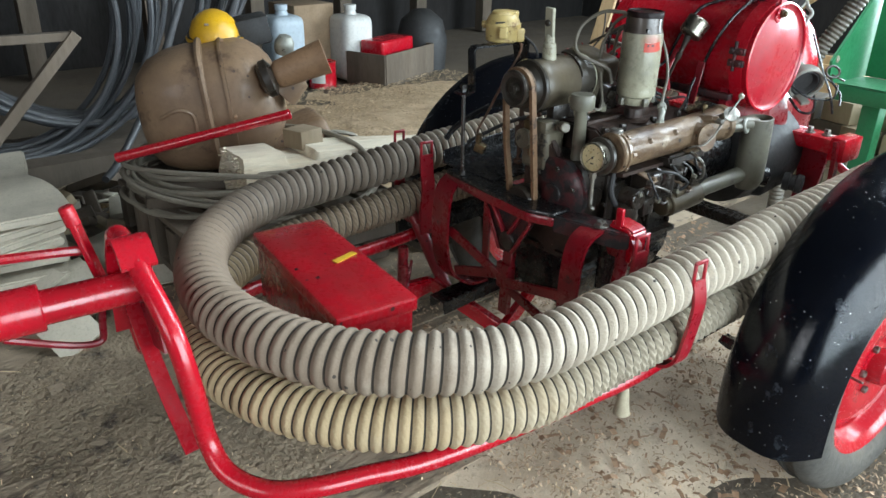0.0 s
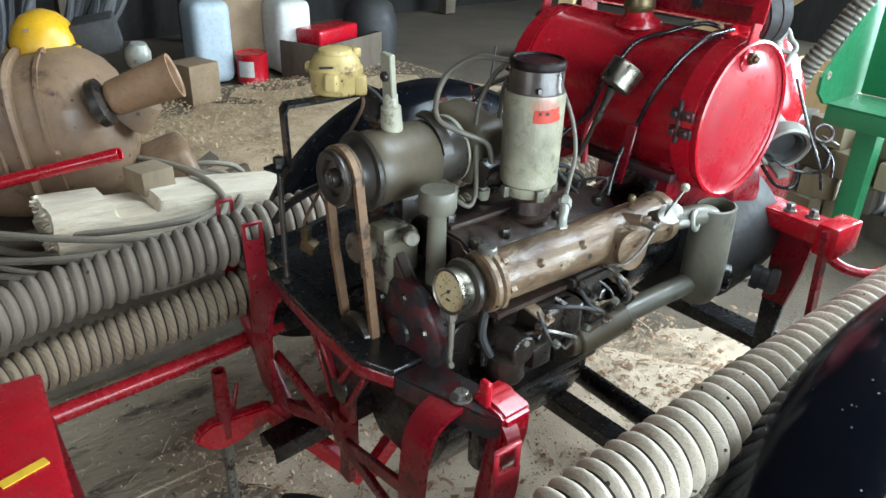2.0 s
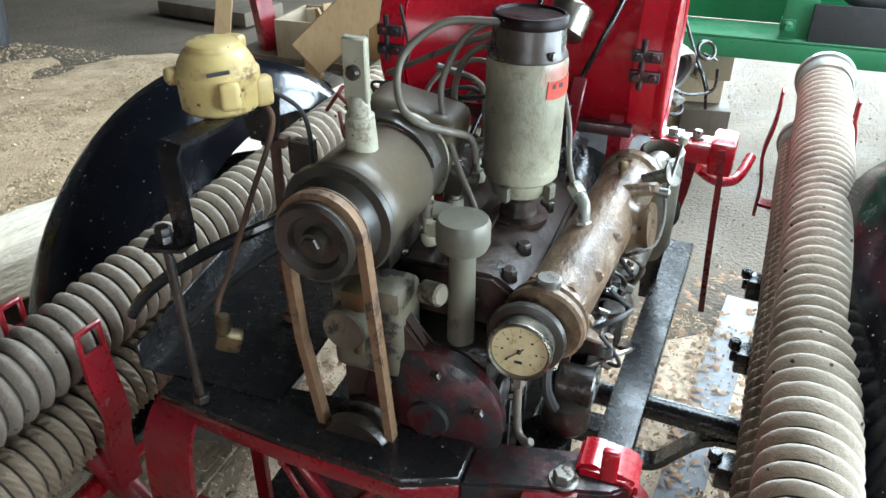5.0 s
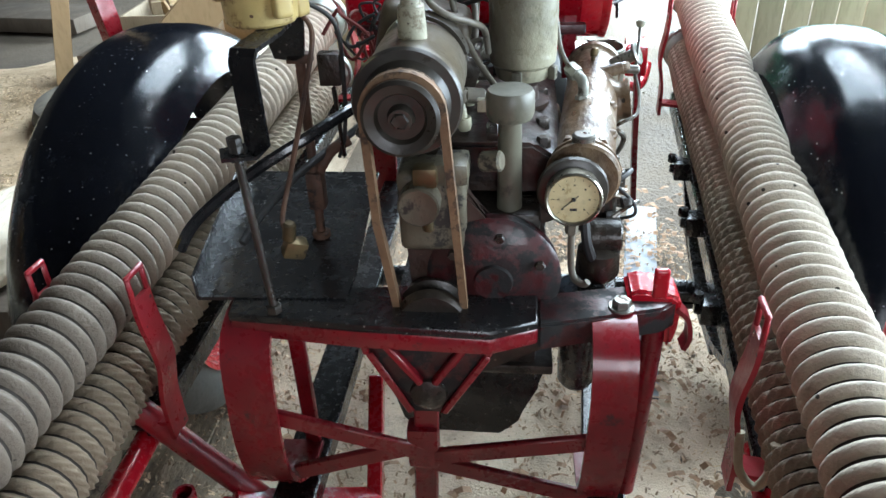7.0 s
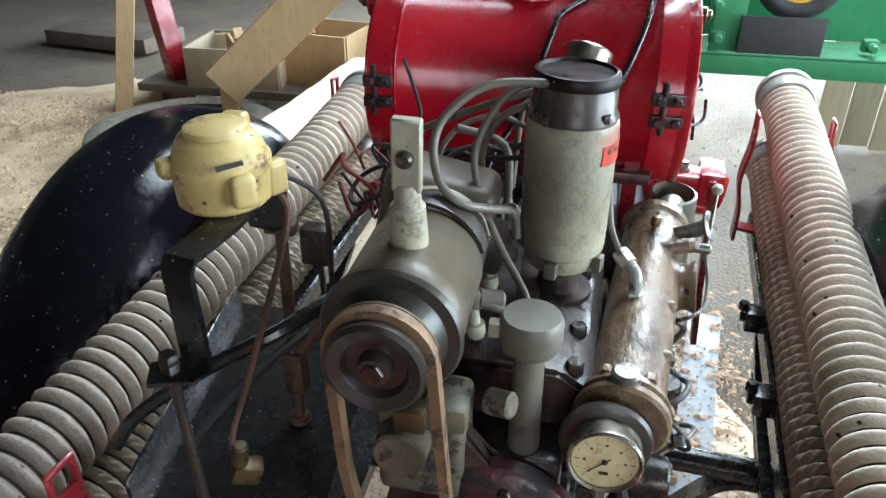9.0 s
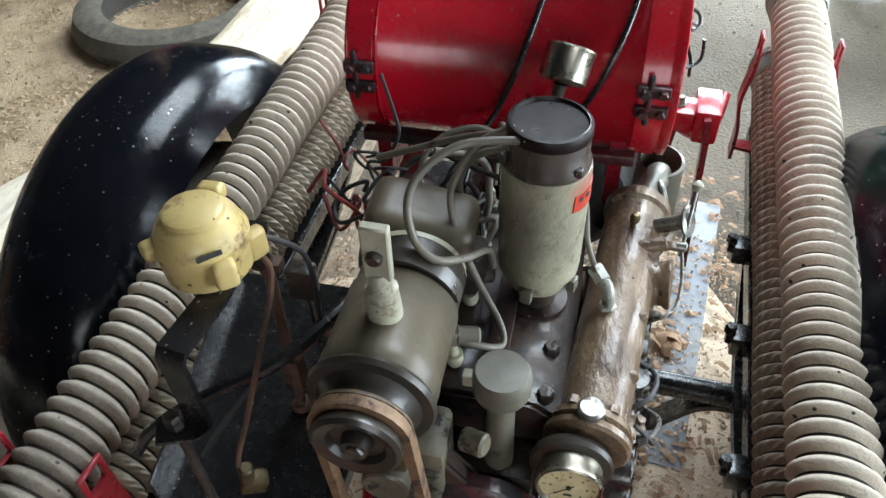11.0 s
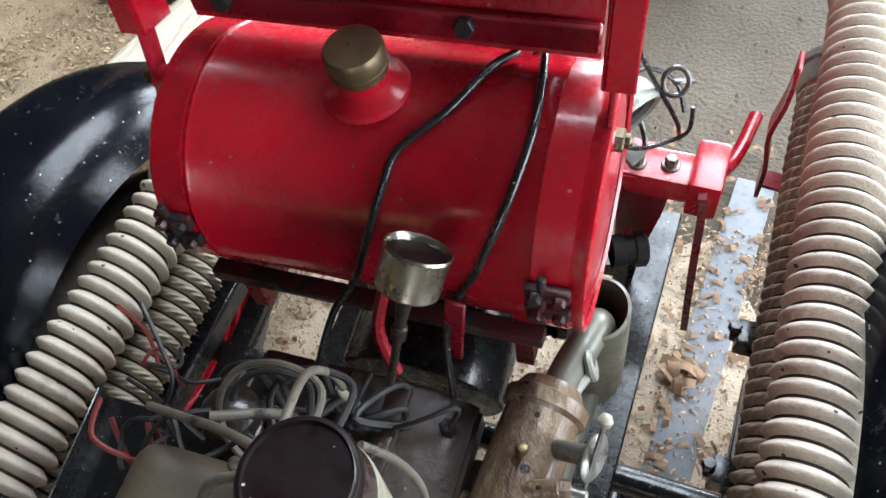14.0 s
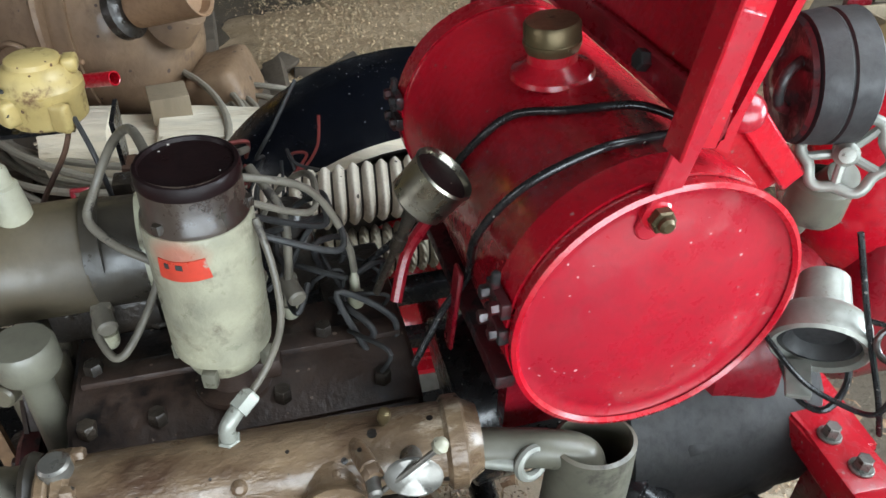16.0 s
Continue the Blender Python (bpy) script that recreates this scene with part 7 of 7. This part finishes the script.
# folded canvas
canvas = thing("folded_canvas_hose", (-2.25, -0.85, 0.0), "stack of pale folded canvas hose", "canvas hose")
random.seed(3)
for k in range(9):
    bm = B()
    z = 0.03 + k * 0.045
    off = random.uniform(-0.06, 0.06)
    pts = [(-2.75 + off + i * 0.16, -0.98 + 0.03 * math.sin(i * 1.2 + k), z + 0.012 * math.sin(i * 1.7 + k)) for i in range(7)]
    strap(bm, pts, 0.5 + random.uniform(-0.06, 0.06), 0.038, side=(0.1, 1, 0.02), n=4)
    bmesh.ops.bevel(bm, geom=bm.edges[:], offset=0.008, segments=2, affect="EDGES")
    part("fold", bm, CLOTH, canvas)
random.seed(8)
for k in range(5):
    bm = B()
    x0, y0 = -1.95 + random.uniform(-0.25, 0.2), -0.75 + random.uniform(-0.25, 0.35)
    pts = [(x0 + 0.12 * i, y0 + 0.05 * math.sin(i + k), 0.02 + 0.1 * abs(math.sin(i * 0.8 + k))) for i in range(5)]
    strap(bm, pts, 0.18, 0.012, side=(0.2, 1, 0.25), n=5)
    single("canvas_scrap", bm, CLOTH, "crumpled pale canvas scrap on the floor", "canvas scrap", "scraps")
random.seed(9)
for k in range(34):
    bm = B()
    y0 = random.uniform(-0.8, 1.1)
    x0 = -2.55 + random.uniform(-0.45, 0.35)
    L = random.uniform(0.1, 0.35)
    a = random.uniform(0, 3.14)
    zz = 0.02
    box(bm, (x0, y0, zz + random.uniform(0, 0.07)), (L, random.uniform(0.05, 0.14), random.uniform(0.02, 0.07)), rot=(random.uniform(-25, 25), random.uniform(-25, 25), math.degrees(a)), bev=0.008)
    single("wood_scrap", bm, WOOD_OLD if k % 3 else PALE_BOARD, "broken scrap of old wood in the litter", "wood scrap", "wood scraps")

random.seed(19)
for k in range(46):
    bm = B()
    u = random.uniform(0, 1)
    x0, y0 = -3.55 + 1.45 * u + random.uniform(-0.25, 0.25), -0.25 - 0.25 * u + random.uniform(-0.35, 0.3)
    w = random.uniform(0.03, 0.10)
    L = random.uniform(0.07, 0.24)
    tilt = random.uniform(-14, 14)
    box(bm, (x0, y0, 0.012 + 0.5 * w * 0.5 + abs(math.sin(radians(tilt))) * L * 0.45), (L, w, w * 0.5), rot=(random.uniform(-8, 8), tilt, random.uniform(0, 180)), bev=0.006)
    single("wood_chunk", bm, (PALE_BOARD, CLOTH, WOOD_OLD, WOOD)[k % 4], "splintered chunk of wood in the litter", "wood chunk", "wood chunks")

# containers at the far side


def canister(x, y, w, d, h, material, label, neck=0.05):
    root = thing("canister", (x, y, 0), label, "canister", "canisters along the wall")
    bm = B()
    box(bm, (x, y, h / 2), (w, d, h), bev=min(w, d) * 0.28, seg=4)
    part("body", bm, material, root)
    bm = B()
    lathe(bm, (x, y, h - 0.01), (0, 0, 1), [(0, neck * 1.3), (0.05, neck), (0.055, neck * 1.2), (0.1, neck * 1.2), (0.105, 0)], 20)
    part("cap", bm, material, root)
    return root


canister(-4.95, 1.98, 0.33, 0.33, 0.66, BLUE_PL, "pale blue plastic canister with narrow neck")
canister(-4.92, 2.70, 0.36, 0.33, 0.62, WHITE_PL, "milky white plastic canister")
tin = thing("paint_tin", (-4.76, 2.27, 0), "red and white metal tin", "tin")
bm = B()
lathe(bm, (-4.76, 2.27, 0), (0, 0, 1), [(0, 0), (0, 0.13), (0.006, 0.135), (0.02, 0.13), (0.22, 0.13), (0.235, 0.136), (0.24, 0.128), (0.232, 0.12), (0.232, 0)], 32)
part("can", bm, RED, tin)
bm = B()
strap(bm, [(-4.76 + 0.132 * math.cos(a), 2.27 + 0.132 * math.sin(a), 0.12) for a in [radians(-80 + i * 12) for i in range(6)]], 0.13, 0.002, side=(0, 0, 1), n=2)
part("label", bm, WHITE_PL, tin, "pale worn label")


def crate(x, y, z, w, d, h, material, label, rz=0, fill=None):
    root = thing("wooden_crate", (x, y, z), label, "crate", "crates along the wall")
    m = Matrix.Translation((x, y, z)) @ Matrix.Rotation(radians(rz), 4, "Z")
    t = 0.018
    for c, s in (((0, -d / 2, h / 2), (w, t, h)), ((0, d / 2, h / 2), (w, t, h)), ((-w / 2, 0, h / 2), (t, d - t, h)), ((w / 2, 0, h / 2), (t, d - t, h)), ((0, 0, t / 2), (w - t, d - t, t))):
        bm = B()
        box(bm, c, s, bev=0.003)
        bmesh.ops.transform(bm, matrix=m, verts=bm.verts)
        part("panel", bm, material, root)
    return root


crate(-4.70, 3.03, 0, 0.45, 0.86, 0.31, WOOD_OLD, "brown wooden crate holding a red case", 20)
bm = B()
box(bm, (-4.70, 2.98, 0.33), (0.27, 0.54, 0.15), rot=(0, 0, 20), bev=0.03, seg=3)
box(bm, (-4.70, 2.98, 0.17), (0.27, 0.54, 0.2), rot=(0, 0, 20), bev=0.01)
single("red_case", bm, RED, "dark red plastic case in the crate", "case")
bm = B()
box(bm, (-4.44, 1.63, 0.15), (0.27, 0.27, 0.30), rot=(0, 0, 15), bev=0.01)
single("cardboard_box", bm, CARD, "brown cardboard box on the floor", "box")
bm = B()
box(bm, (-5.25, 2.35, 0.36), (0.45, 0.45, 0.72), rot=(0, 0, 5), bev=0.01)
single("cardboard_box", bm, CARD, "tall brown cardboard box in the dark", "box")
bm = B()
lathe(bm, (-4.95, 3.6, 0), (0, 0, 1), [(0, 0), (0, 0.25), (0.3, 0.27), (0.5, 0.22), (0.6, 0.1), (0.62, 0)], 28)
single("dark_sack", bm, RUBBER, "dark bundled sack beside the crate", "sack")
for k in range(6):
    bm = B()
    bar(bm, (-6.6, 0.2 + k * 1.15, 0), (-6.6, 0.25 + k * 1.15, 4.2), 0.16, 0.16)
    single("wall_post", bm, WOOD_OLD, "dark upright post at the wall", "post", "wall posts")

# crates and timber at the far end
bm = B()
bar(bm, (-2.70, 3.55, -0.01), (-1.95, 3.98, 4.21), 0.13, 0.10)
single("timber_post", bm, WOOD, "bare sawn softwood post", "post")
bm = B()
bar(bm, (-2.38, 3.75, 0.1), (-2.75, 3.95, 1.9), 0.12, 0.09)
bar(bm, (-2.38, 3.75, 0.0), (-2.38, 3.75, 0.15), 0.12, 0.09)
single("red_beam", bm, RED_OLD, "faded red slanting beam", "beam")
crate(-1.98, 3.86, 0.19, 0.58, 0.46, 0.235, PALE_BOARD, "pale open wooden crate with odds and ends", 4)
crate(-1.45, 3.95, 0.19, 0.42, 0.4, 0.32, WOOD, "softwood crate full of offcuts", -8)
crate(-0.98, 4.35, 0.19, 0.4, 0.4, 0.42, WOOD, "softwood crate in the shade", 10)
bench = thing("low_bench", (-1.75, 4.0, 0), "low dark bench under the crates", "bench")
bm = B()
box(bm, (-1.65, 4.05, 0.165), (1.9, 0.9, 0.05), bev=0.006)
part("top", bm, WOOD_OLD, bench)
for x in (-2.5, -0.8):
    bm = B()
    box(bm, (x, 4.05, 0.07), (0.08, 0.6, 0.14), bev=0.006)
    part("leg", bm, WOOD_OLD, bench)
random.seed(21)
for k in range(8):
    bm = B()
    x0 = -2.15 + random.uniform(0, 0.8)
    bar(bm, (x0, 3.9 + random.uniform(-0.08, 0.1), 0.22), (x0 + random.uniform(-0.15, 0.15), 3.93 + random.uniform(-0.1, 0.1), 0.38 + random.uniform(0, 0.1)), 0.06, 0.02)
    single("offcut", bm, WOOD if k % 2 else PALE_BOARD, "sawn offcut standing in a crate", "offcut", "offcuts")
bm = B()
bar(bm, (-1.86, 3.30, 0.30), (-0.81, 3.54, 1.27), 0.24, 0.045, up=(0, 1, 0.3), bev=0.004)
bar(bm, (-1.83, 3.33, 0.0), (-1.83, 3.33, 0.34), 0.05, 0.1)
single("leaning_plank", bm, WOOD, "broad bare softwood plank leaning over crates", "plank")
bm = B()
lathe(bm, (-1.95, 3.0, 0.0), (0, 0, 1), [(0.02, 0.36), (0.0, 0.42), (0.03, 0.5), (0.1, 0.53), (0.17, 0.5), (0.2, 0.42), (0.18, 0.36), (0.17, 0.4), (0.04, 0.4), (0.02, 0.36)], 48)
single("old_tyre", bm, TYRE, "old grey tyre lying flat on the floor", "tyre")
bm = B()
box(bm, (-3.75, 5.1, 0.07), (1.0, 0.5, 0.12), rot=(0, 0, -8), bev=0.02)
single("sawn_slab", bm, WOOD_OLD, "grey sawn slab on the floor", "slab")

# green farm machine
green = thing("farm_machine", (0.9, 3.1, 0.0), "dusty green farm machine frame with hanging flaps", "farm machine")


def G(name, bm, material, label=""):
    return part(name, bm, material, green, label)


bm = B()
box(bm, (1.57, 3.06, 0.683), (3.84, 0.2, 0.086), bev=0.01)
G("main_beam", bm, GREEN)
bm = B()
box(bm, (1.57, 3.115, 0.731), (3.84, 0.31, 0.008), bev=0.002)
G("top_flange", bm, GREEN, "dusty pale top flange")
bm = B()
prism(bm, [(2.87, 0.79), (2.865, 0.86), (3.28, 1.24), (3.4, 1.5), (3.62, 1.5), (3.62, 0.73), (2.95, 0.73)], "x", -0.372, -0.357)
bm2 = G("side_plate", bm, GREEN, "green side plate with bolt hole")
bm = B()
lathe(bm, (-0.357, 2.92, 0.865), (1, 0, 0), [(0, 0.02), (0.004, 0.02), (0.004, 0.01), (0.001, 0.008), (0.001, 0)], 16)
part("bolt_hole", bm, CREAM, bm2, "pale rimmed bolt hole")
bm = B()
box(bm, (1.57, 3.29, 0.96), (3.82, 0.02, 0.45), bev=0.004)
G("back_panel", bm, GREEN, "large dull green panel")
bm = B()
box(bm, (0.72, 3.02, 0.84), (0.13, 0.02, 0.30), bev=0.006)
box(bm, (0.74, 3.12, 0.84), (0.02, 0.2, 0.30), bev=0.006)
G("upright", bm, GREEN)
bm = B()
box(bm, (0.935, 2.985, 0.81), (0.34, 0.02, 0.16), bev=0.006)
G("black_plate", bm, RUBBER, "black rubber plate")
bm = B()
torus(bm, (0.98, 3.05, 1.05), (0, 1, 0), 0.14, 0.045, 40, 12)
gw = G("gauge_wheel", bm, RUBBER, "black tyred small wheel")
bm = B()
lathe(bm, (0.98, 3.04, 1.05), (0, -1, 0), [(0, 0.12), (0.02, 0.115), (0.025, 0.06), (0.04, 0.05), (0.045, 0)], 32)
part("wheel_disc", bm, YELLOW_TAPE, gw, "yellow wheel disc")
bm = B()
cyl(bm, (0.98, 3.04, 1.05), (0.98, 3.29, 1.05), 0.02)
part("wheel_pin", bm, STEEL, gw)
for x, w in ((2.1, 0.3), (2.7, 0.3)):
    bm = B()
    box(bm, (x, 3.0, 0.5), (w, 0.012, 0.30), rot=(5, 0, 3), bev=0.004)
    G("flap", bm, RUBBER, "dark hanging rubber flap")
for x, z in ((0.66, 0.93), (0.68, 0.79), (1.3, 0.78), (1.9, 0.78)):
    bm = B()
    cyl(bm, (x, 3.0, z), (x, 2.97, z), 0.02)
    hexnut(bm, (x, 2.985, z), (0, -1, 0), 0.018, 0.03)
    box(bm, (x, 3.03, z), (0.06, 0.05, 0.05), bev=0.006)
    G("bolted_bracket", bm, GREEN)
for x in (-0.2, 3.0):
    bm = B()
    box(bm, (x, 3.16, 0.35), (0.1, 0.1, 0.7), bev=0.01)
    G("stand", bm, GREEN)
# block stack and pale boards below and behind it
random.seed(31)
blocks = thing("block_stack", (-0.1, 3.2, 0.0), "stack of pale sawn timber blocks", "timber stack")
for k in range(4):
    for i in range(6):
        bm = B()
        w = random.uniform(0.15, 0.24)
        box(bm, (-0.75 + i * 0.22 + 0.06 * (k % 2), 3.46 + random.uniform(-0.05, 0.05), 0.07 + k * 0.137), (w, 0.2, 0.135), rot=(0, 0, random.uniform(-14, 14)), bev=0.008)
        part("block", bm, PALE_BOARD if (i + k) % 3 else WOOD_OLD, blocks)
boards = thing("board_screen", (2.0, 3.95, 0.0), "upright pale weathered boards behind the machine", "board screen")
for i in range(16):
    bm = B()
    box(bm, (1.5 + i * 0.155, 3.95 + random.uniform(-0.008, 0.008), 0.33), (0.145, 0.022, 0.66 + random.uniform(-0.02, 0.02)), bev=0.003)
    part("board", bm, PALE_BOARD, boards)
# ribbed grey pipe
bm = B()


def ribs(s, a):
    return 0.04 - 0.006 * (0.5 - 0.5 * math.cos(2 * math.pi * s / 0.022))


sweep(bm, [p for p in smooth_path([(-0.33, 2.5, 0.0), (-0.33, 2.5, 0.5), (-0.29, 2.5, 0.9), (-0.22, 2.54, 1.09), (-0.12, 2.6, 1.3), (0.1, 2.7, 1.6), (0.5, 2.9, 1.8), (0.8, 3.1, 1.6), (0.85, 3.27, 1.19)], 90)], ribs, 16)
single("ribbed_pipe", bm, CABLE_GREY, "grey ribbed plastic pipe standing behind the pump", "pipe")

# ---- floor pieces ----
random.seed(2)
plank_meshes = []
edges = [-2.1, -1.62, -1.12, -0.66, -0.3, 0.115]
for a, b in zip(edges, edges[1:]):
    y = -3.4
    stop = 5.6 if b < -0.5 else 1.75
    while y < stop - 0.05:
        L = random.uniform(2.0, 3.6)
        if y + L > stop - 0.6:
            L = stop - y
        bm = B()
        box(bm, ((a + b) / 2, y + L / 2, -0.02 + random.uniform(-0.003, 0.003)), (b - a - 0.002, L - 0.002, 0.04), rot=(random.uniform(-0.03, 0.03), random.uniform(-0.08, 0.08), 0), bev=0.002, seg=1)
        part("floor_plank", bm, PLANK, floor)
        y += L


def litter(name, n, area, size, material, label, seed, z=0.0, long=1.0, thin=1.0):
    """Small curled flakes strewn over a stretch of floor, thicker in patches."""
    rnd = random.Random(seed)
    verts, faces = [], []
    made = 0
    while made < n:
        x, y = rnd.uniform(area[0], area[1]), rnd.uniform(area[2], area[3])
        if noise.noise(Vector((x * 1.3, y * 1.3, seed))) < rnd.uniform(-0.55, 0.35):
            continue
        made += 1
        L, w = rnd.uniform(*size), rnd.uniform(0.15, 0.5) * size[0] * thin
        L *= rnd.choice((0.7, 1, 1, long))
        a = rnd.uniform(0, 6.28)
        cx, sx = math.cos(a), math.sin(a)
        h = rnd.uniform(0.002, 0.010) + 0.25 * w
        t = rnd.uniform(-0.5, 0.5) * w
        b = len(verts)
        for u, v, zz in ((-L / 2, -w, 0.002), (-L / 2, w, 0.002 + abs(t) * 0.3), (0, w, h), (0, -w, h + t * 0.4 + 0.001), (L / 2, -w, 0.003), (L / 2, w, 0.003 + abs(t) * 0.5)):
            verts.append((x + u * cx - v * sx, y + u * sx + v * cx, z + max(zz, 0.001)))
        faces += [(b, b + 1, b + 2, b + 3), (b + 3, b + 2, b + 5, b + 4)]
    me = bpy.data.meshes.new(name)
    me.from_pydata(verts, [], faces)
    me.materials.append(material)
    return tagged(new(name, me), label, "litter", kind="stuff")


litter("wood_chips", 11000, (-4.6, 2.6, -0.4, 1.9), (0.004, 0.016), CHIPS, "fine straw and wood chips strewn over the floor", 3, long=1.8)
litter("front_chips", 9000, (-2.4, 2.8, -3.0, -0.3), (0.003, 0.014), CHIPS, "sparse fine chips on the dirty boards", 4, long=2.2)
litter("pump_chips", 8000, (-0.8, 1.0, -0.05, 1.8), (0.007, 0.028), SHAVINGS, "thick pale wood chips under the pump", 5, z=0.022)
litter("sawdust_litter", 15000, (-4.6, -1.3, 0.6, 3.7), (0.012, 0.05), CHIPS, "thick wood chips behind the machine", 7, z=0.03)
litter("straw", 1100, (-1.6, 2.2, -2.0, 1.8), (0.02, 0.06), CHIPS, "loose straw stalks on the floor", 13, long=2.2, thin=0.22)


def bed(name, cx, cy, rx, ry, height, seed, material, label):
    """A low uneven sheet of sawdust with a ragged edge that dips below the floor."""
    bm = B()
    n = 44
    grid = [[bm.verts.new((cx + rx * 1.25 * (2 * i / n - 1), cy + ry * 1.25 * (2 * k / n - 1), 0.0)) for k in range(n + 1)] for i in range(n + 1)]
    for i in range(n):
        for k in range(n):
            bm.faces.new((grid[i][k], grid[i + 1][k], grid[i + 1][k + 1], grid[i][k + 1]))
    for v in bm.verts:
        e = math.hypot((v.co.x - cx) / rx, (v.co.y - cy) / ry) + 0.35 * noise.noise(Vector((v.co.x * 2.2, v.co.y * 2.2, seed)))
        v.co.z = height * (1 - abs(e) ** 3) - 0.01 + 0.012 * noise.noise(Vector((v.co.x * 5, v.co.y * 5, seed)))
    tagged(part(name, bm, material, None, ""), label, "sawdust", kind="stuff")


# This pale sheet stands for the bright light on the floor here.
bed("sawdust_bed", 0.0, 0.85, 0.70, 1.02, 0.038, 5.0, LIT_SAWDUST, "trodden sawdust under the pump, paled for the light falling there")
bed("mud_crust", -0.75, -0.75, 0.85, 0.62, 0.02, 3.0, MUD, "crusted dark mud over the floor boards")
bed("straw_bed", -2.75, 2.2, 1.6, 1.9, 0.045, 8.0, TANDUST, "tan straw and sawdust behind the trailer")
litter("dry_leaves", 700, (-0.6, 0.9, 0.15, 2.2), (0.02, 0.05), LEAF, "dry brown leaves under the pump", 17, z=0.026)
litter("dark_clods", 2600, (-1.2, 2.6, -2.0, 5.0), (0.012, 0.04), EARTH, "small clods of dirt on the floor", 23)
bm = B()
box(bm, (0.592, 1.42, 0.012), (0.115, 1.15, 0.02), rot=(0, 0, -8), bev=0.003)
single("grey_board", bm, SLATE, "blue-grey painted board lying on the floor", "board")
bm = B()
random.seed(6)
for k in range(14):
    c = Vector((0.535 + random.uniform(-0.04, 0.04), 1.27 + random.uniform(-0.04, 0.04), random.uniform(0.012, 0.05)))
    a = random.uniform(0, 6.28)
    d, up = Vector((math.cos(a), math.sin(a), random.uniform(-0.3, 0.3))) * 0.028, Vector((0, 0, random.uniform(0.006, 0.02)))
    strap(bm, [c - d, c - d * 0.5 + up * 0.7, c + up, c + d * 0.6 + up * 0.5, c + d], random.uniform(0.018, 0.034), 0.0015, side=(-math.sin(a), math.cos(a), random.uniform(-0.5, 0.5)), n=2)
single("leaf_clump", bm, LEAF, "clump of curled dry leaves on the floor", "leaves")
